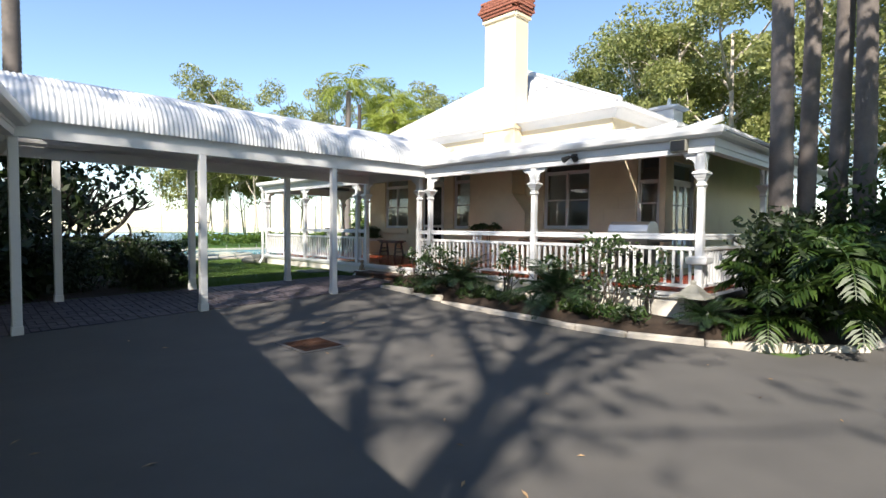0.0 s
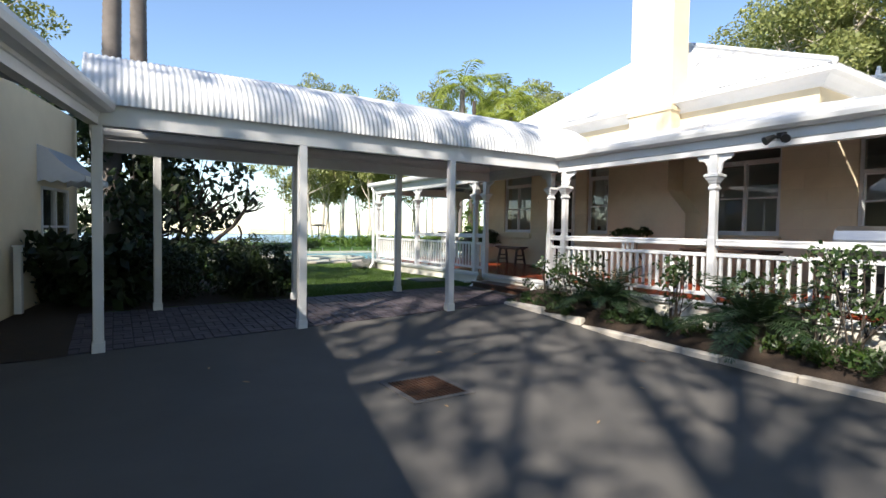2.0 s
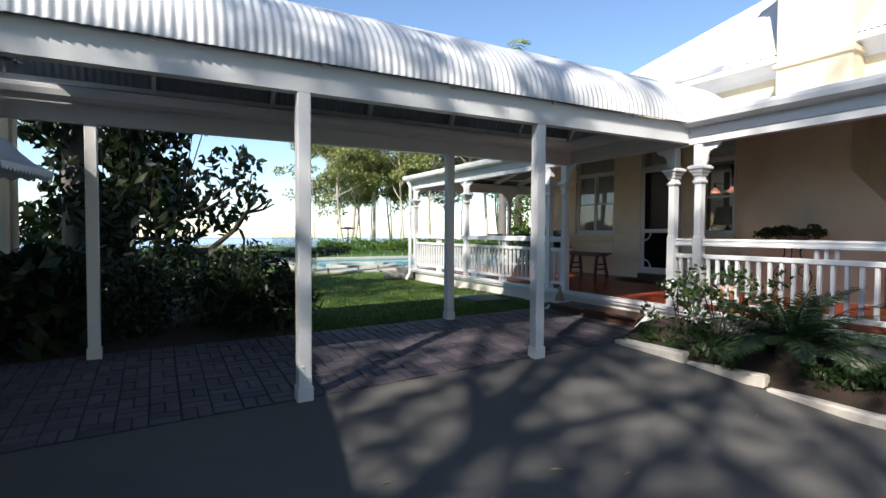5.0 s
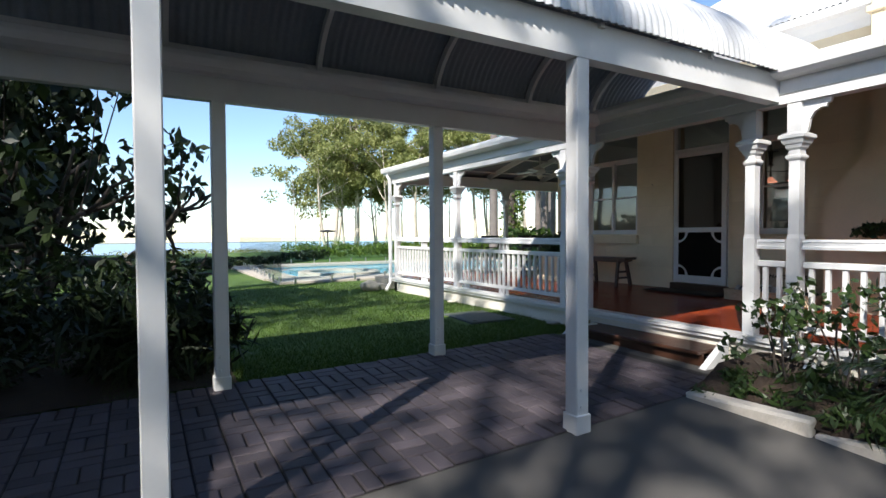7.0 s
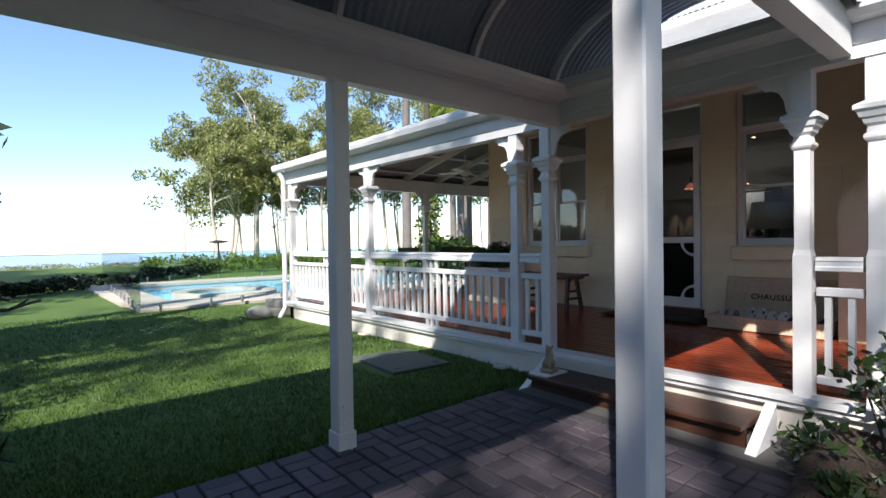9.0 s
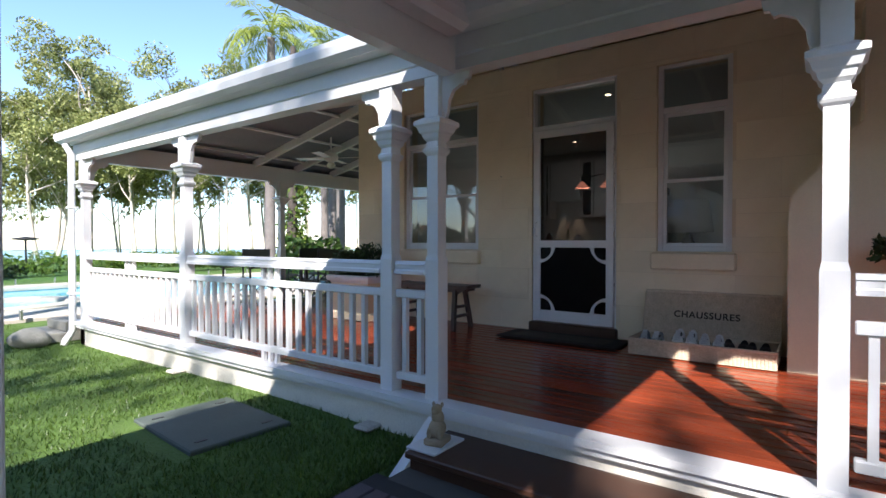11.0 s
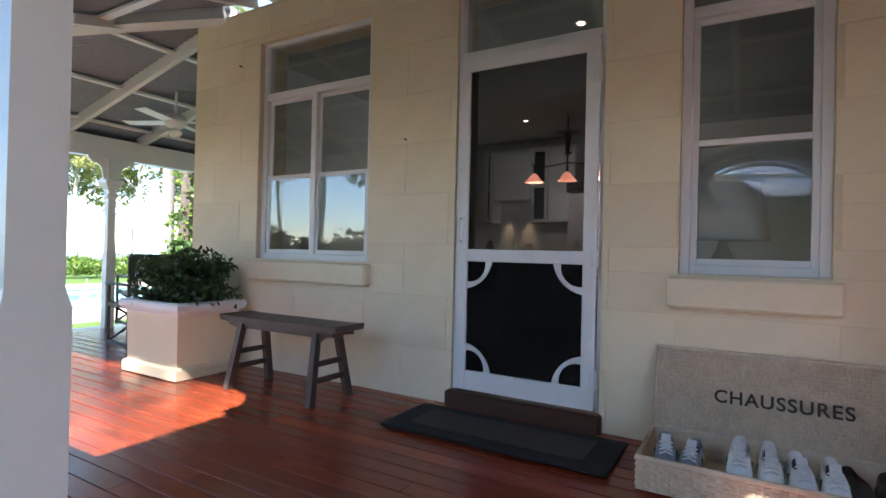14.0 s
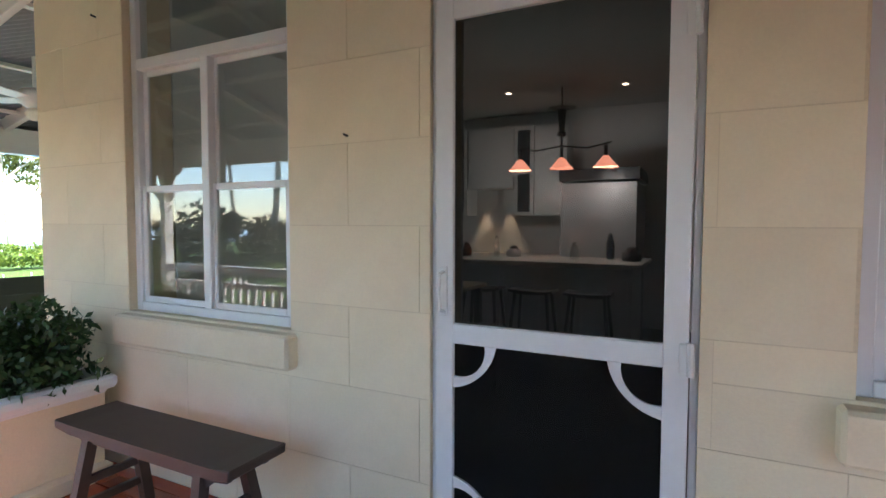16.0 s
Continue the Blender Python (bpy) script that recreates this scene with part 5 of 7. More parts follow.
# lid of the tank in the lawn
z = ground_z(7.9, 14.0)
bm = nbox((-0.38, -0.49, -0.03), (0.38, 0.49, 0.03), 0.01)
slab = thing("concrete_lid", "square grey green concrete lid lying in the lawn", "tank lid", (8.02, 14.02, z - 0.005), turn=-4)
part("plate", bm, SLAB, slab)
for sx in (-0.25, 0.25):
    for sy in (-0.36, 0.36):
        part("lift_hole", nbox((sx - 0.04, sy - 0.012, 0.03), (sx + 0.04, sy + 0.012, 0.034)), BLACK, slab)

# ---- kitchen seen through the door and windows ----
IF = 0.80
bm = nbox((WALL + 0.30, Y0 + 0.28, IF - 0.06), (20.2, Y1 - 0.3, IF))
single("floor_inside", bm, INT_FLOOR, "dark timber floor of the kitchen", "floor", "structure")
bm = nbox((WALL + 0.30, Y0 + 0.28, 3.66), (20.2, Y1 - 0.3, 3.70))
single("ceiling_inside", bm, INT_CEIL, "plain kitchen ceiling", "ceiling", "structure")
bm = bmesh.new()
box(bm, (16.66, Y0 + 0.28, IF), (16.7, Y1 - 0.3, 3.66))
box(bm, (WALL + 0.4, Y1 - 0.34, IF), (19.86, Y1 - 0.31, 3.66))
box(bm, (WALL + 0.4, Y0 + 0.29, 3.3), (19.86, Y0 + 0.32, 3.66))
rects = [(Y0 + 0.3, Y1 - 0.34, IF, 3.66)]
for h in OPENINGS:
    rects = cut(rects, h)
for y0, y1, z0, z1 in rects:
    box(bm, (WALL + 0.305, y0, z0), (WALL + 0.32, y1, z1))
single("wall_inside", bm, INT_WALL, "white painted kitchen walls", "wall", "structure")

isl = thing("kitchen_island", "white kitchen island with a pale stone top", "kitchen island", (15.45, 13.8, IF))
part("body", nbox((-0.40, -1.15, 0), (0.40, 1.15, 0.90), 0.006), CABINET, isl)
part("benchtop", nbox((-0.62, -1.25, 0.90), (0.48, 1.25, 0.95), 0.008), STONE_PALE, isl)
for k in range(5):
    part("panel", nbox((-0.412, -1.10 + k * 0.45, 0.08), (-0.402, -0.70 + k * 0.45, 0.86), 0.003), CABINET, isl)


def stool(x, y, turn):
    s = thing("bar_stool", "dark wooden saddle bar stool at the island", "stool", (x, y, IF), turn=turn, group="bar stools")
    bm = bmesh.new()
    prism(bm, [(-0.22, 0.66), (-0.1, 0.64), (0.1, 0.64), (0.22, 0.66), (0.22, 0.69), (0.1, 0.675), (-0.1, 0.675), (-0.22, 0.69)], "x", -0.13, 0.13)
    part("seat", bm, BLACK, s)
    for sx in (-1, 1):
        for sy in (-1, 1):
            bm = bmesh.new()
            tube(bm, [(sx * 0.10, sy * 0.16, 0.65), (sx * 0.17, sy * 0.22, 0.0)], 0.02, 4)
            part("leg", bm, BLACK, s)
        part("rung", nbox((sx * 0.15 - 0.012, -0.2, 0.2), (sx * 0.15 + 0.012, 0.2, 0.23)), BLACK, s)
    return s


for y in (13.0, 13.55, 14.1):
    stool(14.65, y, 0)
kt = thing("dining_table", "pale wooden dining table with dark chairs", "table", (13.95, 14.4, IF))
part("tabletop", nbox((-0.45, -0.45, 0.72), (0.45, 0.45, 0.76), 0.006), STONE_TAN, kt)
for sx in (-0.38, 0.38):
    for sy in (-0.38, 0.38):
        part("leg", nbox((sx - 0.03, sy - 0.03, 0), (sx + 0.03, sy + 0.03, 0.72)), BLACK, kt)
ch = thing("dining_chair", "dark wooden chair at the kitchen table", "chair", (13.6, 13.75, IF), turn=20)
part("seat", nbox((-0.2, -0.2, 0.44), (0.2, 0.2, 0.47), 0.005), BLACK, ch)
part("backrest", nbox((-0.2, 0.17, 0.7), (0.2, 0.19, 0.88), 0.004), BLACK, ch)
for sx in (-0.17, 0.17):
    part("leg", nbox((sx - 0.017, -0.19, 0), (sx + 0.017, -0.155, 0.44)), BLACK, ch)
    part("leg", nbox((sx - 0.017, 0.155, 0), (sx + 0.017, 0.19, 0.88)), BLACK, ch)

# cabinets on the back wall
for k, (y0, y1, glassy) in enumerate(((15.02, 15.15, True), (14.34, 15.01, False), (14.06, 14.33, True), (13.62, 14.05, False))):
    cb = thing("wall_cabinet", "white wall cabinet with a dark glass door" if glassy else "plain white wall cabinet", "cabinet", (16.46, (y0 + y1) / 2, 2.15), world=True)
    z0 = 2.62 if (y0 < 14.6 < y1) else 2.25
    part("body", nbox((16.3, y0, z0), (16.655, y1, 3.45), 0.004), CABINET, cb)
    if glassy:
        for z in (2.30, 2.88):
            part("glass_door", nbox((16.288, y0 + 0.05, z), (16.297, y1 - 0.05, z + 0.5)), BLACK, cb, "dark glazed door")
    else:
        part("door", nbox((16.285, y0 + 0.015, z0 + 0.02), (16.298, y1 - 0.015, 3.43), 0.003), CABINET, cb)
bc = thing("base_cabinet", "long white kitchen base cabinet with a pale top", "cabinet", (16.35, 13.4, IF), world=True)
part("body", nbox((16.08, 13.62, IF), (16.655, 15.1, IF + 0.88), 0.004), CABINET, bc)
part("benchtop", nbox((16.04, 13.62, IF + 0.88), (16.655, 15.1, IF + 0.92), 0.004), STONE_PALE, bc)
sbk = thing("splashback", "white tiled splashback lit by cabinet lamps", "tiles", (16.64, 13.5, IF + 0.95), world=True)
tile = finish(nbox((-0.004, -0.060, -0.033), (0.004, 0.060, 0.033), 0.003), "tile")
tile.materials.append(CABINET)
for j in range(10):
    for k in range(12):
        ob = new("tile", tile)
        ob.parent = sbk
        ob.location = Vector((16.652, 13.70 + k * 0.125 + (0.07 if j % 2 else 0), IF + 0.97 + j * 0.072)) - OFF["splashback"]
STEEL_DULL = surface("dull satin steel", (0.36, 0.37, 0.37), (0.44, 0.45, 0.45), 0.62, 3, 90, 0.1, metal=0.35, stretch=(1, 12, 12))
fr = thing("fridge", "stainless steel fridge in the kitchen", "fridge", (16.2, 12.9, IF), world=True)
part("body", nbox((15.75, 12.70, IF), (16.65, 13.56, IF + 1.82), 0.01), STEEL_DULL, fr)
part("surround", nbox((15.73, 12.67, IF + 1.84), (16.65, 13.58, IF + 1.98), 0.006), BLACK, fr)
for y in (13.10, 13.16):
    bm = bmesh.new()
    tube(bm, [(15.72, y, IF + 0.7), (17, y, IF + 0.75), (17, y, IF + 1.4), (15.72, y, IF + 1.45)], 0.01, 6)
    part("handle", bm, CHROME, fr)

WARM = glow("warm lamp glass", (1.0, 0.36, 0.22), 0.5)
BULB = glow("lamp bulb", (1.0, 0.78, 0.5), 5.0)
pn = thing("pendant_bar", "iron ceiling bar carrying three glowing glass shades", "pendant lamp", (15.4, 13.47, 4.07))
bm = bmesh.new()
tube(bm, [(0, 0, -0.33), (0, 0, -1.05)], 0.012, 6)
lathe(bm, [(0.05, -0.62), (0.16, -0.64), (0.05, -0.66), (0.03, -0.9), (0.06, -0.93), (0.03, -0.96)])
part("rod", bm, BLACK, pn)
bm = bmesh.new()
tube(bm, [(0, -0.54, -1.05), (0, -0.28, -1.10), (0, 0, -1.06), (0, 0.28, -1.10), (0, 0.54, -1.05)], 0.010, 6)
part("arm", bm, BLACK, pn)
for y in (-0.48, 0, 0.48):
    bm = bmesh.new()
    tube(bm, [(0, y, -1.08), (0, y, -1.2)], 0.02, 8)
    part("lamp_holder", bm, BLACK, pn)
    bm = bmesh.new()
    lathe(bm, [(0.025, -1.19), (0.05, -1.215), (0.10, -1.28), (0.135, -1.315), (0.13, -1.315), (0.095, -1.28), (0.04, -1.215), (0.015, -1.2)], (0, y, 0), 20)
    part("shade", bm, WARM, pn, "glowing orange glass shade", smooth=True)
for y in (-0.48, 0.48):
    lamp = bpy.data.lights.new("pendant_bulb", "POINT")
    lamp.energy, lamp.color, lamp.shadow_soft_size = 2.2, (0.95, 1.0, 0.93), 0.05
    ob = new("pendant_bulb", lamp)
    ob.location = (15.4, 13.47 + y, 2.64)
for y in (14.86, 14.50):
    lamp = bpy.data.lights.new("cabinet_spot", "SPOT")
    lamp.energy, lamp.color, lamp.spot_size, lamp.spot_blend, lamp.shadow_soft_size = 5.0, (1.0, 0.70, 0.42), radians(42), 0.8, 0.02
    ob = new("cabinet_spot", lamp)
    ob.matrix_world = look((16.50, y, 2.52), (16.63, y, 1.8))
for x, y in ((15.4, 14.1), (15.55, 12.82), (12.62, 12.52)):
    dl = thing("downlight", "small bright ceiling downlight", "lamp", (x, y, 3.655))
    bm = bmesh.new()
    lathe(bm, [(0.03, -0.002), (0.055, -0.004), (0.055, 0.004), (0.03, 0.004)], seg=14)
    part("trim_ring", bm, CABINET, dl)
    lamp = bpy.data.lights.new("downlight_bulb", "SPOT")
    lamp.energy, lamp.color, lamp.spot_size, lamp.spot_blend, lamp.shadow_soft_size = 1.3, (1.0, 0.95, 0.88), radians(64), 0.7, 0.03
    ob = new("downlight_bulb", lamp)
    ob.matrix_world = look((x, y, 3.63), (x, y, 1))
    bm = bmesh.new()
    lathe(bm, [(0.028, -0.006), (0.028, 0.002)], seg=12)
    part("bulb", bm, BULB, dl)

# things on the island and bench
for k, (x, y, h, r, m_) in enumerate(((16.4, 14.9, 0.14, 0.06, RUST), (16.5, 14.55, 0.22, 0.035, GLASS), (16.55, 14.35, 0.10, 0.09, STEEL), (16.4, 13.6, 0.16, 0.05, GLASS), (16.6, 13.25, 0.26, 0.045, BLACK), (16.4, 13.0, 0.12, 0.1, BLACK))):
    kind = ("red_pot", "bottle", "saucepan", "glass_jar", "pepper_mill", "fruit_bowl")[k]
    x, y = x - 1.05, y - 0.3
    v = thing(kind, ("small red cooking pot on the island", "clear glass bottle on the island", "steel pan on the island", "glass jar with utensils", "tall dark pepper mill", "dark bowl of fruit on the island")[k], kind.replace("_", " "), (x, y, IF + 0.95))
    bm = bmesh.new()
    lathe(bm, [(r * 0.8, 0), (r, h * 0.1), (r, h * 0.7), (r * 0.55, h * 0.85), (r * 0.5, h)], seg=14)
    part("body", bm, m_, v, smooth=True)
    bm = bmesh.new()
    lathe(bm, [(r * 0.56, h), (r * 0.56, h + 0.015), (r * 0.2, h + 0.03)], seg=12)
    part("lid", bm, BLACK, v)
# lamp behind the narrow window
tl = thing("table_lamp", "table lamp with a wide cream cloth shade, unlit", "lamp", (12.0, 11.43, IF + 0.66))
bm = bmesh.new()
lathe(bm, [(0.09, 0), (0.10, 0.02), (0.03, 0.05), (0.07, 0.16), (0.08, 0.24), (0.03, 0.34), (0.015, 0.42)], seg=16)
part("base", bm, STONE_GREY, tl, smooth=True)
bm = bmesh.new()
lathe(bm, [(0.25, 0.38), (0.20, 0.72), (0.195, 0.72), (0.245, 0.38)], seg=28)
part("shade", bm, LAMP_CLOTH, tl, smooth=True)
lt = thing("console_table", "dark console table below the narrow window", "table", (12.05, 11.3, IF))
part("tabletop", nbox((-0.22, -0.6, 0.62), (0.22, 0.6, 0.66), 0.005), DARK_WOOD, lt)
for sx in (-0.18, 0.18):
    for sy in (-0.55, 0.55):
        part("leg", nbox((sx - 0.02, sy - 0.02, 0), (sx + 0.02, sy + 0.02, 0.62)), DARK_WOOD, lt)

# ---- plants ----
def rng_of(seed):
    return np.random.RandomState(seed)


def leaf_quads(c, size, rng, narrow=0.4, droop=0.0):
    """A diamond leaf at every centre."""
    n = len(c)
    a = rng.normal(size=(n, 3))
    a[:, 2] -= droop
    a /= np.linalg.norm(a, axis=1)[:, None]
    b = np.cross(a, rng.normal(size=(n, 3)))
    b /= np.linalg.norm(b, axis=1)[:, None] + 1e-9
    s = (size * rng.uniform(0.6, 1.3, n))[:, None]
    v = np.stack([c - a * s / 2, c + b * s * narrow / 2, c + a * s / 2, c - b * s * narrow / 2], 1).reshape(-1, 3)
    f = np.arange(4 * n).reshape(n, 4)
    return v.tolist(), f.tolist()


def clumps(spots, per, spread, rng, flat=0.75):
    out = []
    for s in spots:
        d = rng.normal(size=(per, 3))
        d /= np.linalg.norm(d, axis=1)[:, None]
        d *= (rng.uniform(0.15, 1, per) ** 0.5)[:, None] * spread * rng.uniform(0.7, 1.25)
        d[:, 2] *= flat
        out.append(d + np.array(s))
    return np.concatenate(out)


def limb(bm, p, q, r0, r1, rng, bend=0.12, n=5, seg=6):
    p, q = Vector(p), Vector(q)
    ln = (q - p).length
    off = Vector(rng.normal(size=3) * bend * ln)
    pts = [p.lerp(q, k / n) + off * math.sin(math.pi * k / n) * 0.5 for k in range(n + 1)]
    tube(bm, pts, [r0 + (r1 - r0) * k / n for k in range(n + 1)], seg)
    return pts


def gum_tree(seed, h, leaf, bark, crown_from=0.45, width=0.30, size=0.30, per=120, slim=0.016, many=6, label="tall gum tree with pale trunk and open crown", group="gum trees", clump=0.075):
    rng = rng_of(seed)
    t = thing("gum_tree", label, "tree", group=group)
    bm = bmesh.new()
    top = Vector((rng.normal() * 0.05 * h, rng.normal() * 0.05 * h, h * 0.8))
    trunk = limb(bm, (0, 0, -0.3), top, slim * h, slim * h * 0.3, rng, 0.05, 8, 8)
    spots = []
    for k in range(many):
        f = crown_from + (0.92 - crown_from) * k / (many - 1)
        base = trunk[min(8, int(f * 8))]
        ang = k * 2.4 + rng.uniform(-0.5, 0.5)
        out = width * h * rng.uniform(0.55, 1.1) * (1.1 - 0.5 * (f - crown_from))
        tip = base + Vector((math.cos(ang) * out, math.sin(ang) * out, h * rng.uniform(0.12, 0.26)))
        pts = limb(bm, base, tip, slim * h * 0.42, slim * h * 0.1, rng, 0.1, 5, 6)
        spots.append(tip)
        for j in range(3):
            b2 = pts[2 + j]
            e = b2 + Vector((rng.normal() * 0.09 * h, rng.normal() * 0.09 * h, h * rng.uniform(0.02, 0.13)))
            limb(bm, b2, e, slim * h * 0.16, slim * h * 0.05, rng, 0.1, 3, 5)
            spots.append(e)
    spots.append(top + Vector((0, 0, 0.08 * h)))
    part("trunk", bm, bark, t, smooth=True)
    c = clumps([tuple(s) for s in spots], per, clump * h, rng, 0.7)
    v, f = leaf_quads(c, size, rng, 0.45, 0.5)
    raw_part("crown", v, f, leaf, t)
    return t


def frond(length, droop, rng, pairs=26, leaf=0.42, lift=0.55, wide=0.03, curl=0.9):
    """Verts and faces of one feather leaf that grows along +x and droops."""
    vs, fs = [], []
    pts = []
    ang = lift
    p = np.array([0.0, 0, 0])
    n = 14
    for k in range(n + 1):
        pts.append(p.copy())
        p = p + np.array([math.cos(ang), 0, math.sin(ang)]) * length / n
        ang -= droop / n
    for k in range(n):
        a, b = pts[k], pts[k + 1]
        w = 0.012 * length * (1 - k / n) + 0.004
        i = len(vs)
        vs += [tuple(a + [0, w, 0]), tuple(a - [0, w, 0]), tuple(b - [0, w * 0.9, 0]), tuple(b + [0, w * 0.9, 0])]
        fs.append((i, i + 1, i + 2, i + 3))
    for k in range(pairs):
        f = 0.14 + 0.86 * k / pairs
        j = min(n - 1, int(f * n))
        base = pts[j] + (pts[j + 1] - pts[j]) * (f * n - j)
        fwd = pts[j + 1] - pts[j]
        fwd = fwd / np.linalg.norm(fwd)
        ln = leaf * math.sin(math.pi * min(1, 0.18 + 0.8 * f)) ** 0.6 * rng.uniform(0.85, 1.1)
        for s in (-1, 1):
            d = np.array([0, s, 0]) * 0.85 + fwd * 0.55 + np.array([0, 0, rng.uniform(-0.25, 0.25) - 0.2 * curl])
            d = d / np.linalg.norm(d)
            mid = base + d * ln * 0.55
            tip = base + d * ln + np.array([0, 0, -0.22 * ln * curl])
            i = len(vs)
            vs += [tuple(base), tuple(mid + fwd * wide), tuple(tip), tuple(mid - fwd * wide)]
            fs.append((i, i + 1, i + 2, i + 3))
    return np.array(vs), fs


def rosette(rng, count, length, droop, lift_lo, lift_hi, pairs, leaf, wide, curl=0.9, base=(0, 0, 0), spread=0.0):
    allv, allf = [], []
    n = 0
    for k in range(count):
        lift = lift_lo + (lift_hi - lift_lo) * rng.uniform()
        v, f = frond(length * rng.uniform(0.8, 1.1), droop * rng.uniform(0.8, 1.2), rng, pairs, leaf, lift, wide, curl)
        a = k * 2.399 + rng.uniform(-0.2, 0.2)
        m = np.array([[math.cos(a), -math.sin(a), 0], [math.sin(a), math.cos(a), 0], [0, 0, 1]])
        off = np.array(base) + np.array([rng.normal() * spread, rng.normal() * spread, 0])
        allv += (v @ m.T + off).tolist()
        allf += [tuple(i + n for i in q) for q in f]
        n += len(v)
    return allv, allf


def palm(seed, h, r=0.17, label="tall palm with a ringed grey trunk", crown=True, leaf=PALM_LEAF, length=2.6, group="palms"):
    rng = rng_of(seed)
    t = thing("palm_tree", label, "palm", group=group)
    bm = bmesh.new()
    n = int(h / 0.16)
    lean = rng.normal(size=2) * 0.015 * h
    pts, rad = [], []
    for k in range(n + 1):
        f = k / n
        for dz, g in ((0, 1.0), (0.12, 1.06)):
            pts.append((lean[0] * f * f, lean[1] * f * f, (k * 0.16 + dz) - 0.2))
            rad.append(r * (1.25 - 0.45 * f) * g if f > 0.05 else r * 1.35)
    tube(bm, pts, rad, 10)
    part("trunk", bm, BARK_PALM, t, smooth=True)
    if crown:
        v, f = rosette(rng, 17, length, 1.9, -0.1, 1.35, 34, 0.62, 0.028, 1.2, (lean[0], lean[1], h))
        raw_part("crown", v, f, leaf, t)
    return t


def shrub(name, label, category, spots, per, spread, size, material, seed, at, stems=0, flat=0.8, narrow=0.5, wood=BARK_DARK, group="", droop=0.0):
    rng = rng_of(seed)
    t = thing(name, label, category, at, group=group)
    if stems:
        for s in spots[:stems]:
            bm = bmesh.new()
            limb(bm, (rng.normal() * 0.05, rng.normal() * 0.05, -0.05), s, 0.012, 0.005, rng, 0.12, 4, 5)
            part("stem", bm, wood, t)
    v, f = leaf_quads(clumps(spots, per, spread, rng, flat), size, rng, narrow, droop)
    raw_part("foliage", v, f, material, t)
    return t


# gum trees beyond the pool
variants = [gum_tree(11 + k, h, GUM_LEAF, BARK_GUM, cf, wd, 0.30, 270, 0.011, mn) for k, (h, cf, wd, mn) in enumerate(((17.0, 0.42, 0.24, 8), (15.0, 0.50, 0.22, 7), (18.5, 0.46, 0.20, 8), (13.0, 0.55, 0.20, 6)))]
plan = [(20.5, 58.5), (19.0, 56.0), (22.5, 57.0), (24.0, 52.5), (27.5, 53.5), (30.0, 50.0), (33.0, 51.0), (36.0, 46.5), (38.5, 49.5), (41.0, 44.0), (21.0, 60.0), (26.0, 60.0), (32.0, 57.0), (37.5, 55.0), (44.0, 48.0), (23.0, 62.0)]
for i, (x, y) in enumerate(plan):
    rng = rng_of(300 + i)
    s = rng.uniform(0.85, 1.08)
    k = variants[i % 4]
    m = pose(x, y, ground_z(x, y), 0, 0, rng.uniform(0, 360)) @ Matrix.Diagonal((s, s, s, 1))
    if i < 4:
        k.matrix_basis = m
    else:
        copy_thing(k, m).scale = (s, s, s)
for i, (x, y) in enumerate(((-5.5, 31), (-10, 38), (-14, 30), (-7, 44))):
    copy_thing(variants[i % 4], pose(x, y, ground_z(x, y), 0, 0, 80 * i))
# slender trunks between them
slim = gum_tree(40, 12.0, GUM_LEAF, BARK_GUM, 0.6, 0.14, 0.40, 70, 0.008, 5, "slender young gum tree with a bare stem")
for i in range(14):
    rng = rng_of(400 + i)
    x = 19 + i * 2.0 + rng.normal() * 0.6
    y = 63 - i * 1.3 + rng.normal() * 2
    m = pose(x, y, ground_z(x, y), 0, 0, rng.uniform(0, 360))
    if i == 0:
        slim.matrix_basis = m
    else:
        copy_thing(slim, m)
# broad trees behind the house, plus unseen southern copies that block sky light
big = [gum_tree(60 + k, h, GUM_LEAF, BARK_GUM, 0.30, 0.30, 0.31, 400, 0.016, 9, "broad spreading gum tree behind the house, with unseen sky-blocking copies") for k, h in enumerate((20.0, 17.5))]
# the copies at (-8, 24) and (-12, 29) only give the windows trees to reflect
for i, (x, y) in enumerate(((38.0, 14.5), (40.0, 19.0), (44.0, 21.0), (44.0, 14.0), (46.0, 24.0), (36.0, 11.0), (48.0, 8.0), (33.0, 4.0), (42.0, 0.0), (50.0, 30.0), (27.5, -2.0), (52.0, 18.0), (-9.0, -19.0), (-1.0, -18.0), (7.0, -15.0), (14.0, -12.0), (20.0, -9.0), (-8.0, 24.0), (-12.0, 29.0), (0.0, -8.5), (7.5, -8.5))):
    rng = rng_of(500 + i)
    m = pose(x, y, 0.0, 0, 0, rng.uniform(0, 360))
    if i < 2:
        big[i].matrix_basis = m
    else:
        copy_thing(big[i % 2], m)
# trees behind the west wing and the walker, whose shade falls over the courtyard and the house
shade = gum_tree(81, 15.0, GUM_LEAF_DARK, BARK_DARK, 0.38, 0.28, 0.30, 34, 0.014, 7, "tall dark shade tree beside the courtyard", "shade trees", 0.052)
for i, (x, y, r, s) in enumerate(((-12.4, -9.6, 10, 1.1), (-4.2, -11.6, 290, 1.1), (-13.0, 8.4, 60, 1.15), (-12.0, 4.9, 200, 1.5))):
    m = pose(x, y, 0, 0, 0, r)
    ob = shade if i == 0 else copy_thing(shade, m)
    ob.matrix_basis = m
    ob.scale = (s, s, s)
high = gum_tree(83, 24.0, GUM_LEAF_DARK, BARK_DARK, 0.60, 0.15, 0.32, 46, 0.012, 9, "very tall dark gum tree behind the west wing", "shade trees", 0.05)
